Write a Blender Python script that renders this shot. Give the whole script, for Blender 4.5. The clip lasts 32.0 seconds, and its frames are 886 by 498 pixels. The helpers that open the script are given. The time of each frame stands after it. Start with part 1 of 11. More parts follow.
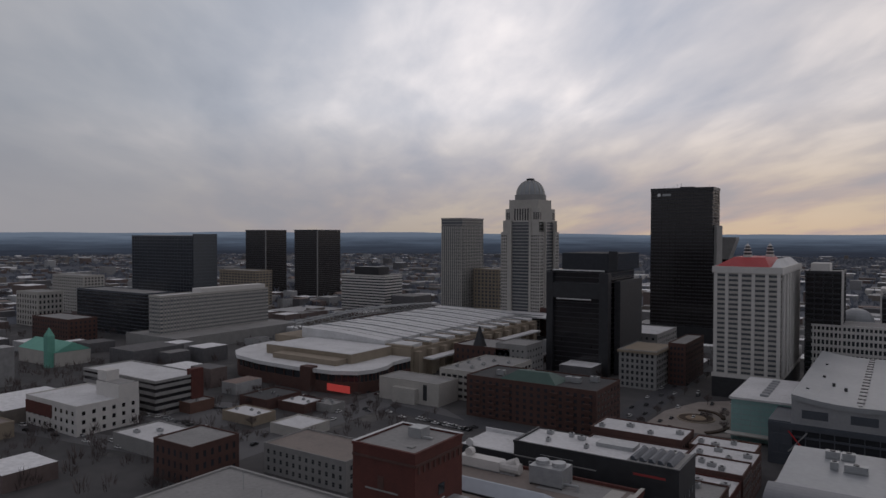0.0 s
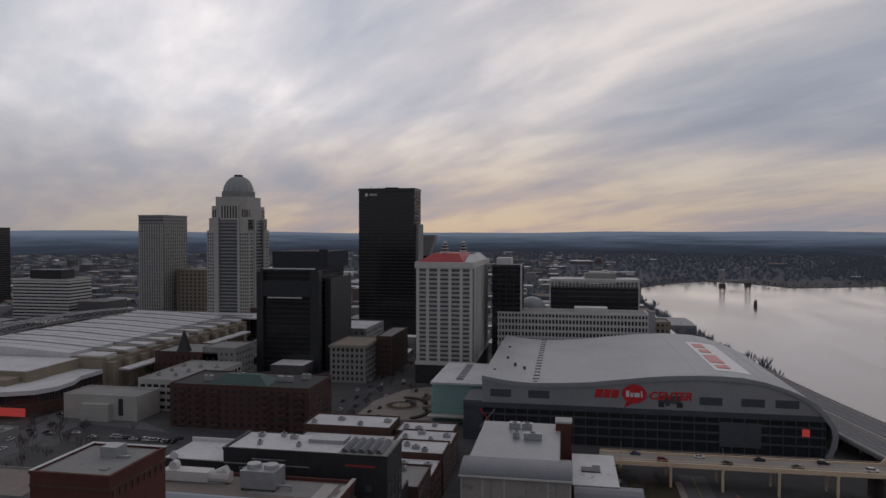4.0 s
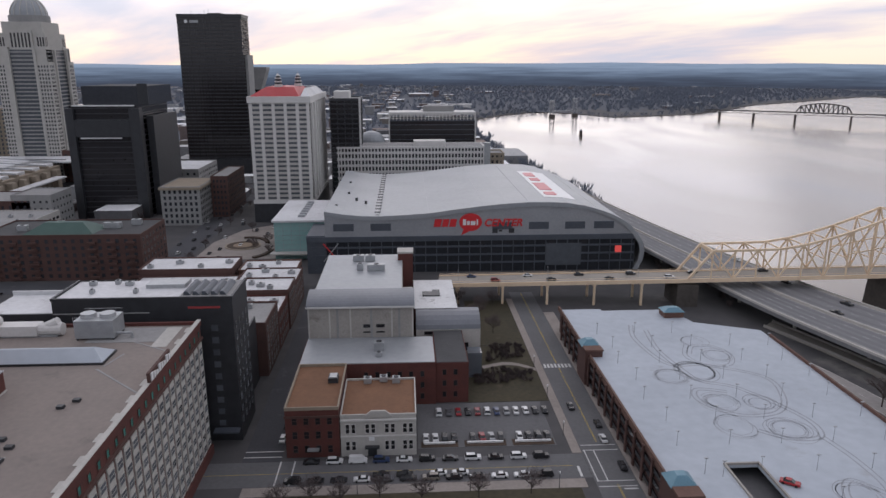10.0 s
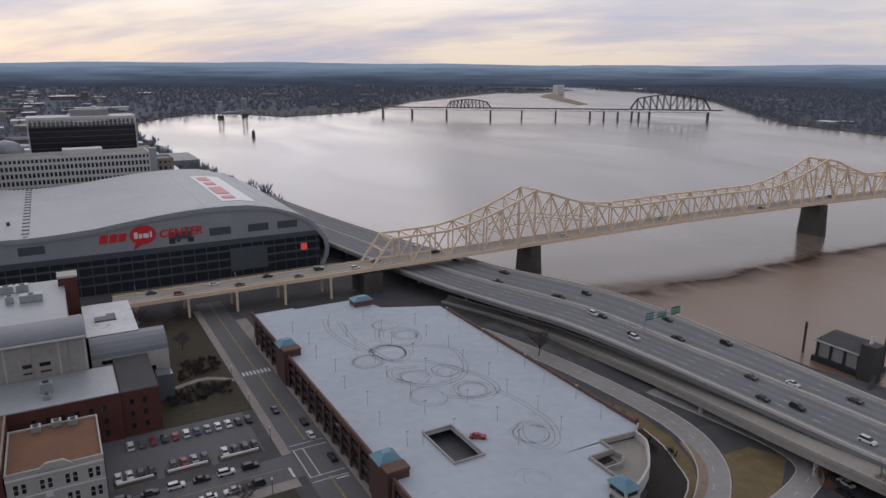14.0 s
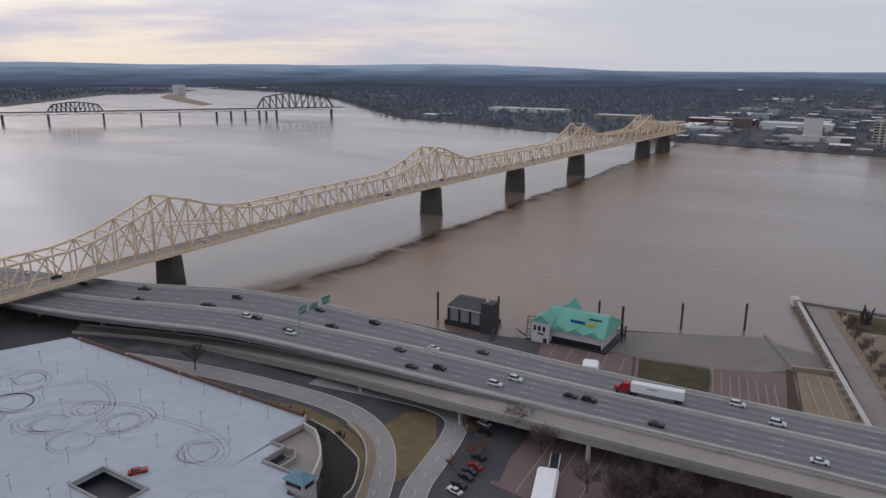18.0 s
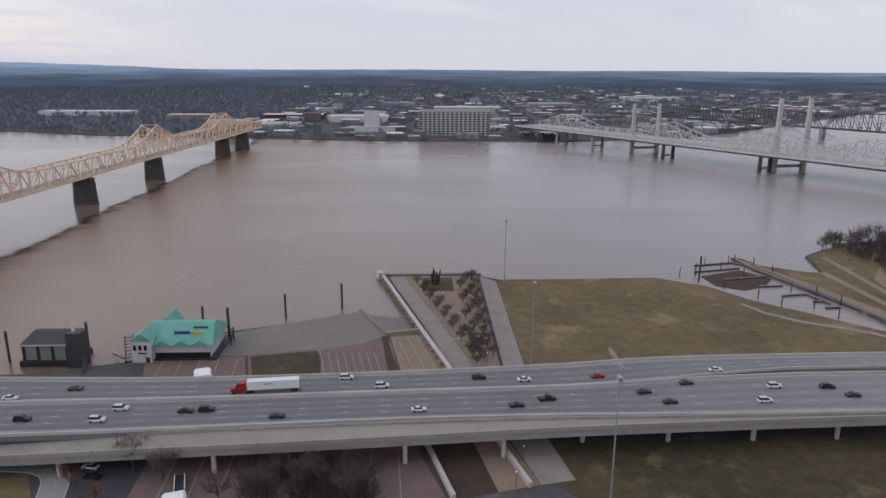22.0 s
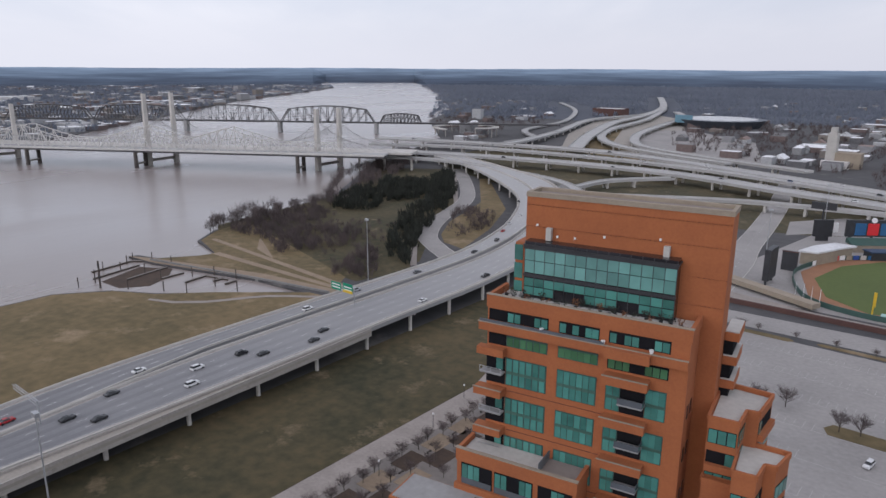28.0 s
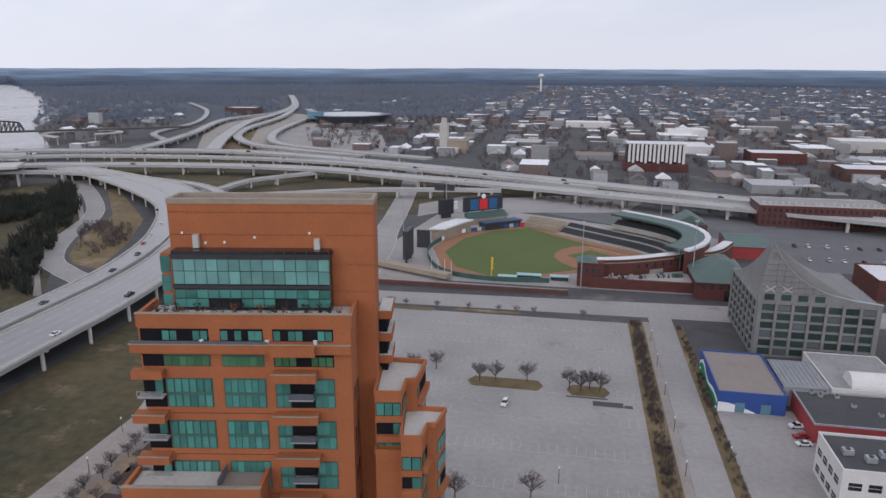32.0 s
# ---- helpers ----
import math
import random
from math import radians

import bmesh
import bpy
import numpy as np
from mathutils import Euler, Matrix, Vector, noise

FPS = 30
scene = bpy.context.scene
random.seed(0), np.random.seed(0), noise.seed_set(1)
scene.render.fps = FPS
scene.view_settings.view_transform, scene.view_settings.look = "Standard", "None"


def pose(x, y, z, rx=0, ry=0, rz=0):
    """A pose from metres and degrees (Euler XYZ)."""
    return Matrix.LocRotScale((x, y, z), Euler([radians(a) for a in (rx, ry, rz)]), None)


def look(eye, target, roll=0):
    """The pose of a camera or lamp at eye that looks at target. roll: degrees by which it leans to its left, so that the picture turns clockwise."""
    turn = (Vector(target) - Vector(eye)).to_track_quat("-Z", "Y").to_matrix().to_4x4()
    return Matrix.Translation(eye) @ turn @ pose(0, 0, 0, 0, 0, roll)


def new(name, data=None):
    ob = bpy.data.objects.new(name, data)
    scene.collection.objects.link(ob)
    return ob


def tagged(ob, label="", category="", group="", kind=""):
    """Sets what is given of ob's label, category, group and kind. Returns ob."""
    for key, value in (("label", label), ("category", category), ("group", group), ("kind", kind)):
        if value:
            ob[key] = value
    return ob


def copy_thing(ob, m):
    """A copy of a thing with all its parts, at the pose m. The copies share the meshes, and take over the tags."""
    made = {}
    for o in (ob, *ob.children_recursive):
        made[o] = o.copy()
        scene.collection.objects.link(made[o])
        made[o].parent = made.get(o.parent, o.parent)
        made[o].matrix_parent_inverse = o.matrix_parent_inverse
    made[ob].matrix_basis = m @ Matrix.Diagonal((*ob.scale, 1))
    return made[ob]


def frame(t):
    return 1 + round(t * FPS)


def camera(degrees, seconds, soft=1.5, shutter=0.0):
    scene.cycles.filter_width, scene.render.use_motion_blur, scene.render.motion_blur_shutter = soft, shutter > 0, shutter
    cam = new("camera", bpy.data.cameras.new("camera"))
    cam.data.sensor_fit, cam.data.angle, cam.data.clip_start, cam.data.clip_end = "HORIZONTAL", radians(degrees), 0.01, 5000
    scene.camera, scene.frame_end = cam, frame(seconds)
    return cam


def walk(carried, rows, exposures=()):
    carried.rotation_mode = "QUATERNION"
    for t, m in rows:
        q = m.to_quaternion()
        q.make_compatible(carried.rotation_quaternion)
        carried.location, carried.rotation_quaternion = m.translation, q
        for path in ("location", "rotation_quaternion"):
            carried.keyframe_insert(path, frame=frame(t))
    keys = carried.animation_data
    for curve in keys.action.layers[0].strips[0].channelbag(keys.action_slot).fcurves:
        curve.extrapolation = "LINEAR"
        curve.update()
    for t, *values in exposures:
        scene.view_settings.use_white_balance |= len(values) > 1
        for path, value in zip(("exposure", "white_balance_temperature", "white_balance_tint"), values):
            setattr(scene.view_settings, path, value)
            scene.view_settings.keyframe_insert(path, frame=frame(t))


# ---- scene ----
cam = camera(64.84, 32.0)
EYE = 110.0
# seconds, yaw, pitch, roll
ROWS = [
    (0.0, 33.50, -1.18, -0.15),
    (0.5, 30.12, -1.18, -0.15),
    (1.0, 26.96, -1.22, -0.14),
    (1.5, 24.11, -1.22, -0.14),
    (2.0, 21.27, -1.25, -0.13),
    (2.5, 18.43, -1.26, -0.13),
    (3.0, 15.58, -1.27, -0.14),
    (3.5, 12.61, -1.26, -0.13),
    (5.5, 6.26, -1.58, -0.11),
    (6.0, 6.28, -4.58, -0.06),
    (6.5, 6.32, -8.61, -0.01),
    (7.0, 6.33, -12.66, 0.03),
    (7.5, 6.25, -14.78, 0.05),
    (8.0, 4.68, -14.79, 0.05),
    (8.5, 3.02, -14.78, 0.03),
    (9.0, 1.28, -14.78, 0.01),
    (9.5, -0.68, -14.76, 0.00),
    (10.0, -3.05, -14.76, -0.01),
    (10.5, -5.88, -14.76, -0.03),
    (11.0, -8.84, -14.76, -0.05),
    (11.5, -11.89, -14.76, -0.07),
    (12.0, -15.25, -14.75, -0.10),
    (12.5, -18.80, -14.75, -0.12),
    (13.0, -22.39, -14.76, -0.15),
    (13.5, -25.90, -14.76, -0.18),
    (14.0, -29.19, -14.75, -0.20),
    (14.5, -32.47, -14.75, -0.23),
    (16.5, -46.04, -14.73, -0.26),
    (17.0, -50.22, -14.74, -0.28),
    (17.5, -54.42, -14.72, -0.30),
    (18.0, -58.62, -14.70, -0.30),
    (18.5, -62.87, -14.67, -0.30),
    (19.0, -67.11, -14.67, -0.29),
    (19.5, -71.30, -14.68, -0.28),
    (20.0, -75.49, -14.68, -0.28),
    (20.5, -79.69, -14.70, -0.28),
    (21.0, -83.89, -14.70, -0.27),
    (21.5, -88.02, -14.70, -0.27),
    (22.0, -92.03, -14.69, -0.27),
    (22.5, -96.05, -14.69, -0.26),
    (23.0, -100.07, -14.67, -0.26),
    (23.5, -104.10, -14.66, -0.26),
    (24.0, -108.11, -14.69, -0.26),
    (24.5, -112.12, -14.69, -0.26),
    (25.0, -116.14, -14.70, -0.26),
    (25.5, -120.16, -14.71, -0.25),
    (27.5, -136.23, -14.76, -0.25),
    (28.0, -140.28, -14.79, -0.25),
    (28.5, -144.30, -14.80, -0.23),
    (29.0, -148.16, -14.82, -0.23),
    (29.5, -151.68, -14.82, -0.22),
    (30.0, -155.15, -14.84, -0.20),
    (30.5, -158.64, -14.83, -0.19),
    (31.0, -162.19, -14.82, -0.18),
    (31.5, -165.72, -14.80, -0.17),
    (32.0, -169.25, -14.80, -0.17),
]
EXPOSURES = [(0.0, -0.97, 6380, 17), (3.5, -0.97, 6380, 17), (5.5, -1.02, 6350, 17), (6.3, -0.85, 6330, 17), (7.0, -0.36, 6300, 17), (7.6, 0.08, 6250, 17), (8.5, 0.24, 6200, 17), (10.5, 0.2, 6200, 17), (12.5, -0.08, 6200, 17), (14.0, -0.14, 6180, 17), (17.0, -0.1, 6080, 16), (20.0, 0.1, 6080, 16), (26.0, 0.29, 6080, 17), (29.0, 0.49, 6030, 16), (32.0, 0.51, 6030, 16)]
walk(cam, [(t, pose(0, 0, EYE, 90 + p, r, y)) for t, y, p, r in ROWS], EXPOSURES)

# ---- sky and sun: overcast evening, the sun low in the west behind cloud ----
SUN_AZ, SUN_EL = radians(-8), radians(9)
world = bpy.data.worlds.new("evening_sky")
scene.world = world
world.use_nodes = True
wt = world.node_tree
wn, wl = wt.nodes, wt.links
wn.clear()


def wnode(kind, **props):
    n = wn.new(kind)
    for k, v in props.items():
        if k == "operation":
            n.operation = v
        elif k == "blend":
            n.blend_type = v
        elif k == "data":
            n.data_type = v
    return n


def wmath(op, a, b=None):
    n = wnode("ShaderNodeMath", operation=op)
    for i, v in enumerate((a, b)):
        if v is None:
            continue
        if isinstance(v, (int, float)):
            n.inputs[i].default_value = v
        else:
            wl.new(v, n.inputs[i])
    return n.outputs[0]


def wramp(fac, stops):
    n = wn.new("ShaderNodeValToRGB")
    e = n.color_ramp.elements
    while len(e) < len(stops):
        e.new(0.5)
    for el, (p, c) in zip(e, stops):
        el.position, el.color = p, (*c, 1)
    wl.new(fac, n.inputs[0])
    return n.outputs[0]


def wmix(fac, a, b, blend="MIX"):
    n = wn.new("ShaderNodeMix")
    n.data_type, n.blend_type = "RGBA", blend
    for sock, v in ((n.inputs[0], fac), (n.inputs[6], a), (n.inputs[7], b)):
        if isinstance(v, (int, float)):
            sock.default_value = v
        elif isinstance(v, tuple):
            sock.default_value = (*v, 1)
        else:
            wl.new(v, sock)
    return n.outputs[2]


sky = wn.new("ShaderNodeTexSky")
sky.sky_type, sky.sun_disc, sky.sun_elevation, sky.sun_rotation = "NISHITA", False, SUN_EL, SUN_AZ
tc = wn.new("ShaderNodeTexCoord")
sep = wn.new("ShaderNodeSeparateXYZ")
wl.new(tc.outputs["Generated"], sep.inputs[0])
dx, dy, dz = sep.outputs
up = wmath("MAXIMUM", dz, 0.0)
# cloud sheet seen in perspective: direction divided by height
den = wmath("ADD", up, 0.17)
comb = wn.new("ShaderNodeCombineXYZ")
wl.new(wmath("DIVIDE", dx, den), comb.inputs[0])
wl.new(wmath("DIVIDE", dy, den), comb.inputs[1])
turned = wn.new("ShaderNodeMapping")
turned.inputs["Rotation"].default_value = (0, 0, radians(-131))
wl.new(comb.outputs[0], turned.inputs[0])
mp = wn.new("ShaderNodeMapping")
mp.inputs["Scale"].default_value = (0.33, 0.72, 1.0)
wl.new(turned.outputs[0], mp.inputs[0])


def cloud(scale, detail, rough, distort, offset):
    m = wn.new("ShaderNodeVectorMath")
    m.operation = "ADD"
    wl.new(mp.outputs[0], m.inputs[0])
    m.inputs[1].default_value = offset
    n = wn.new("ShaderNodeTexNoise")
    n.inputs["Scale"].default_value, n.inputs["Detail"].default_value = scale, detail
    n.inputs["Roughness"].default_value, n.inputs["Distortion"].default_value = rough, distort
    wl.new(m.outputs[0], n.inputs["Vector"])
    return n.outputs["Fac"]


big = cloud(1.05, 4, 0.5, 0.35, (3.0, 1.0, 0.0))
fine = cloud(2.6, 9, 0.52, 0.25, (7.0, 2.0, 0.0))
ripple = cloud(7.0, 6, 0.5, 0.6, (1.0, 5.0, 0.0))
deck = wmath("ADD", wmath("ADD", wmath("MULTIPLY", big, 0.57), wmath("MULTIPLY", fine, 0.34)), wmath("MULTIPLY", ripple, 0.09))
# how far towards the sun: 1 at the sun's azimuth, 0 opposite
toward = wmath("ADD", wmath("MULTIPLY", wmath("ADD", wmath("MULTIPLY", dx, math.sin(-SUN_AZ)), wmath("MULTIPLY", dy, math.cos(SUN_AZ))), 0.5), 0.5)
cool = wramp(deck, [(0.36, (0.47, 0.525, 0.58)), (0.45, (0.54, 0.59, 0.63)), (0.53, (0.62, 0.655, 0.675)), (0.62, (0.74, 0.75, 0.745))])
warm = wramp(deck, [(0.36, (0.56, 0.63, 0.73)), (0.44, (0.71, 0.77, 0.85)), (0.51, (0.93, 0.945, 0.96)), (0.60, (1.40, 1.34, 1.25))])
side = wramp(toward, [(0.70, (0, 0, 0)), (0.95, (1, 1, 1))])
clouds = wmix(side, cool, warm)
# brightest cloud, where the hidden sun stands behind the sheet
gd = Vector((-0.56, 0.74, 0.36)).normalized()
glow = wmath("POWER", wmath("MAXIMUM", wmath("ADD", wmath("ADD", wmath("MULTIPLY", dx, gd.x), wmath("MULTIPLY", dy, gd.y)), wmath("MULTIPLY", dz, gd.z)), 0.0), 9.0)
lift = wmath("ADD", 1.0, wmath("MULTIPLY", glow, wmath("MULTIPLY", deck, 1.25)))
gain = wn.new("ShaderNodeVectorMath")
gain.operation = "SCALE"
wl.new(clouds, gain.inputs[0])
wl.new(lift, gain.inputs["Scale"])
# the sheet thins to an even grey overhead
high = wramp(up, [(0.48, (0, 0, 0)), (0.80, (1, 1, 1))])
clouds = wmix(high, gain.outputs[0], (0.645, 0.64, 0.665))
# horizon band: rosy and golden towards the sun, pale elsewhere
low_warm = wramp(deck, [(0.40, (0.55, 0.57, 0.63)), (0.47, (0.72, 0.64, 0.62)), (0.55, (0.96, 0.82, 0.62))])
low = wmix(side, (0.62, 0.625, 0.635), low_warm)
band = wramp(up, [(0.0, (1, 1, 1)), (0.05, (0.8, 0.8, 0.8)), (0.17, (0, 0, 0))])
lit = wmix(band, clouds, low)
# the sheet is a little thicker away from the sun
lit = wmix(1.0, lit, wramp(toward, [(0.02, (0.87, 0.87, 0.885)), (0.28, (1, 1, 1))]), "MULTIPLY")
bg_cloud = wn.new("ShaderNodeBackground")
wl.new(lit, bg_cloud.inputs[0])
bg_cloud.inputs[1].default_value = 1.0
bg_sky = wn.new("ShaderNodeBackground")
wl.new(sky.outputs[0], bg_sky.inputs[0])
bg_sky.inputs[1].default_value = 0.05
addsh = wn.new("ShaderNodeMixShader")
addsh.inputs[0].default_value = 0.06
wl.new(bg_cloud.outputs[0], addsh.inputs[1])
wl.new(bg_sky.outputs[0], addsh.inputs[2])
wout = wn.new("ShaderNodeOutputWorld")
wl.new(addsh.outputs[0], wout.inputs[0])

sun = new("sun", bpy.data.lights.new("sun", "SUN"))
sun.data.energy, sun.data.angle, sun.data.color = 0.3, radians(45), (1.0, 0.93, 0.86)
sun.matrix_world = look((0, 0, 0), (-math.sin(-SUN_AZ) * math.cos(0.35), -math.cos(SUN_AZ) * math.cos(0.35), -math.sin(0.35)))

# ---- materials ----
MATS = {}


def mat(name, c1, c2=None, scale=0.5, rough=0.85, metal=0.0, bump=0.0, fine=None, rnd=0.0, island=0.0, spec=0.4, emit=None, stain=None):
    """Two-scale noise between c1 and c2, optional variation from piece to piece, stains and fine relief."""
    m = bpy.data.materials.new(name)
    m.use_nodes = True
    nt = m.node_tree
    n, l = nt.nodes, nt.links
    b = n["Principled BSDF"]
    b.inputs["Roughness"].default_value, b.inputs["Metallic"].default_value = rough, metal
    b.inputs["Specular IOR Level"].default_value = spec
    c2 = c2 or tuple(v * 0.8 for v in c1)
    geo = n.new("ShaderNodeNewGeometry")
    big = n.new("ShaderNodeTexNoise")
    big.inputs["Scale"].default_value, big.inputs["Detail"].default_value = scale, 6
    l.new(geo.outputs["Position"], big.inputs["Vector"])
    small = n.new("ShaderNodeTexNoise")
    small.inputs["Scale"].default_value, small.inputs["Detail"].default_value = fine or scale * 9, 4
    l.new(geo.outputs["Position"], small.inputs["Vector"])
    ave = n.new("ShaderNodeMath")
    ave.operation = "MULTIPLY_ADD"
    l.new(small.outputs["Fac"], ave.inputs[0])
    ave.inputs[1].default_value = 0.45
    half = n.new("ShaderNodeMath")
    half.operation = "MULTIPLY"
    l.new(big.outputs["Fac"], half.inputs[0])
    half.inputs[1].default_value = 0.55
    l.new(half.outputs[0], ave.inputs[2])
    ramp = n.new("ShaderNodeMapRange")
    ramp.inputs["From Min"].default_value, ramp.inputs["From Max"].default_value = 0.34, 0.66
    l.new(ave.outputs[0], ramp.inputs["Value"])
    mix = n.new("ShaderNodeMix")
    mix.data_type = "RGBA"
    l.new(ramp.outputs[0], mix.inputs[0])
    mix.inputs[6].default_value, mix.inputs[7].default_value = (*c1, 1), (*c2, 1)
    col = mix.outputs[2]
    if stain:
        sn = n.new("ShaderNodeTexNoise")
        sn.inputs["Scale"].default_value, sn.inputs["Detail"].default_value, sn.inputs["Roughness"].default_value = stain[1], 10, 0.68
        l.new(geo.outputs["Position"], sn.inputs["Vector"])
        sr = n.new("ShaderNodeMapRange")
        sr.inputs["From Min"].default_value, sr.inputs["From Max"].default_value = stain[2], stain[2] + 0.12
        l.new(sn.outputs["Fac"], sr.inputs["Value"])
        sm = n.new("ShaderNodeMix")
        sm.data_type = "RGBA"
        l.new(sr.outputs[0], sm.inputs[0])
        l.new(col, sm.inputs[6])
        sm.inputs[7].default_value = (*stain[0], 1)
        col = sm.outputs[2]
    if rnd or island:
        src = n.new("ShaderNodeObjectInfo").outputs["Random"] if rnd else geo.outputs["Random Per Island"]
        amt = rnd or island
        mr = n.new("ShaderNodeMapRange")
        mr.inputs["To Min"].default_value, mr.inputs["To Max"].default_value = 1 - amt, 1 + amt
        l.new(src, mr.inputs["Value"])
        vm = n.new("ShaderNodeVectorMath")
        vm.operation = "SCALE"
        l.new(col, vm.inputs[0])
        l.new(mr.outputs[0], vm.inputs["Scale"])
        col = vm.outputs[0]
    l.new(col, b.inputs["Base Color"])
    if bump:
        bp = n.new("ShaderNodeBump")
        bp.inputs["Strength"].default_value, bp.inputs["Distance"].default_value = bump, 0.05
        l.new(small.outputs["Fac"], bp.inputs["Height"])
        l.new(bp.outputs[0], b.inputs["Normal"])
    if emit:
        b.inputs["Emission Color"].default_value, b.inputs["Emission Strength"].default_value = (*emit[0], 1), emit[1]
    MATS[name] = m
    return m


def palette_mat(name, stops, rough, island=False, metal=0.0, spec=0.5):
    """One of several colours, picked at random for each object or island."""
    m = bpy.data.materials.new(name)
    m.use_nodes = True
    nt = m.node_tree
    n, l = nt.nodes, nt.links
    b = n["Principled BSDF"]
    b.inputs["Roughness"].default_value, b.inputs["Metallic"].default_value = rough, metal
    b.inputs["Specular IOR Level"].default_value = spec
    src = n.new("ShaderNodeNewGeometry").outputs["Random Per Island"] if island else n.new("ShaderNodeObjectInfo").outputs["Random"]
    r = n.new("ShaderNodeValToRGB")
    r.color_ramp.interpolation = "CONSTANT"
    e = r.color_ramp.elements
    while len(e) < len(stops):
        e.new(0.5)
    for el, (p, c) in zip(e, stops):
        el.position, el.color = p, (*c, 1)
    l.new(src, r.inputs[0])
    col = r.outputs[0]
    geo = n.new("ShaderNodeNewGeometry")
    no = n.new("ShaderNodeTexNoise")
    no.inputs["Scale"].default_value, no.inputs["Detail"].default_value = 0.35, 6
    l.new(geo.outputs["Position"], no.inputs["Vector"])
    mr = n.new("ShaderNodeMapRange")
    mr.inputs["To Min"].default_value, mr.inputs["To Max"].default_value = 0.65, 1.3
    l.new(no.outputs["Fac"], mr.inputs["Value"])
    vm = n.new("ShaderNodeVectorMath")
    vm.operation = "SCALE"
    l.new(col, vm.inputs[0])
    l.new(mr.outputs[0], vm.inputs["Scale"])
    l.new(vm.outputs[0], b.inputs["Base Color"])
    MATS[name] = m
    return m


mat("asphalt", (0.072, 0.073, 0.081), (0.05, 0.051, 0.058), 0.06, 0.9, fine=1.3, bump=0.1, stain=((0.12, 0.12, 0.125), 0.1, 0.6))
mat("old_asphalt", (0.315, 0.297, 0.283), (0.228, 0.216, 0.208), 0.035, 0.92, fine=0.6, bump=0.1, stain=((0.19, 0.18, 0.175), 0.05, 0.585))
mat("paint_faded", (0.44, 0.43, 0.41), (0.36, 0.35, 0.335), 0.4, 0.85)
mat("road_grey", (0.135, 0.134, 0.138), (0.10, 0.10, 0.104), 0.06, 0.9, fine=0.9)


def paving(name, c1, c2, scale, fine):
    """Road surface of dark asphalt that turns paler towards the south, in a ragged transition."""
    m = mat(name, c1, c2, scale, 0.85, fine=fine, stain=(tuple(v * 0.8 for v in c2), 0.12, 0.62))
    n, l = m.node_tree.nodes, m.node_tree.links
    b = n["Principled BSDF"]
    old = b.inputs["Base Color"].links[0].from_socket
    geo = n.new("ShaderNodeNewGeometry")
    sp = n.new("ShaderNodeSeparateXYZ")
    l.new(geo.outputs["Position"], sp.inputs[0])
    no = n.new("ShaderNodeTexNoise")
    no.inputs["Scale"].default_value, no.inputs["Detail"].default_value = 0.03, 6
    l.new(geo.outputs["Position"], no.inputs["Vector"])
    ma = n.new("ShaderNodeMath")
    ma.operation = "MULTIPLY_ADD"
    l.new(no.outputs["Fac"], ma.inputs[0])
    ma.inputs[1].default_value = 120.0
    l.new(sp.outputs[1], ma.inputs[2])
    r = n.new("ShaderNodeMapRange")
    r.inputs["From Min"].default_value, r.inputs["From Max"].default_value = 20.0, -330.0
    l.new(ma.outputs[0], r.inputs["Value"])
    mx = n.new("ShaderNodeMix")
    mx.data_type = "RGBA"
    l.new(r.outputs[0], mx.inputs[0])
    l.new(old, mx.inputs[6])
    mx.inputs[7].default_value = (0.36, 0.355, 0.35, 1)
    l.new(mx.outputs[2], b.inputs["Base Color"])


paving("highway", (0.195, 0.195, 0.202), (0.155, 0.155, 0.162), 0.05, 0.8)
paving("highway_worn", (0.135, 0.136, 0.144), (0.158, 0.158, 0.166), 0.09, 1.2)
mat("concrete", (0.37, 0.345, 0.315), (0.27, 0.25, 0.23), 0.12, 0.9, fine=1.6, bump=0.1, stain=((0.22, 0.20, 0.18), 0.2, 0.6))
mat("pale_concrete", (0.52, 0.495, 0.46), (0.40, 0.38, 0.355), 0.1, 0.9, fine=1.5, stain=((0.32, 0.30, 0.275), 0.15, 0.62))
mat("viaduct", (0.40, 0.393, 0.385), (0.32, 0.315, 0.308), 0.04, 0.9, fine=0.5, stain=((0.25, 0.246, 0.24), 0.06, 0.60))
mat("ramp_deck", (0.33, 0.30, 0.26), (0.25, 0.23, 0.205), 0.08, 0.9, fine=1.0)
mat("pavement", (0.30, 0.265, 0.24), (0.218, 0.192, 0.174), 0.15, 0.92, fine=1.1)
mat("paint_white", (0.62, 0.62, 0.6), (0.45, 0.45, 0.44), 0.8, 0.7)
mat("paint_yellow", (0.5, 0.36, 0.07), (0.38, 0.28, 0.06), 0.8, 0.7)
mat("ground", (0.088, 0.084, 0.085), (0.05, 0.05, 0.053), 0.012, 0.95, fine=0.11, stain=((0.15, 0.142, 0.132), 0.02, 0.57))
# far woodland floor, its slate blue is haze put into the base colour
mat("hazy_litter", (0.08, 0.088, 0.108), (0.058, 0.065, 0.083), 0.004, 0.97, fine=0.03, stain=((0.12, 0.115, 0.11), 0.006, 0.62))
mat("lawn", (0.094, 0.071, 0.034), (0.027, 0.029, 0.013), 0.022, 0.95, fine=0.25, stain=((0.175, 0.132, 0.08), 0.055, 0.575), bump=0.3)
mat("lawn_dull", (0.07, 0.058, 0.034), (0.036, 0.033, 0.02), 0.05, 0.95, fine=0.6, stain=((0.10, 0.08, 0.055), 0.09, 0.60), bump=0.3)
mat("lawn_brown", (0.185, 0.132, 0.066), (0.085, 0.069, 0.032), 0.018, 0.95, fine=0.22, stain=((0.245, 0.18, 0.11), 0.04, 0.55), bump=0.3)
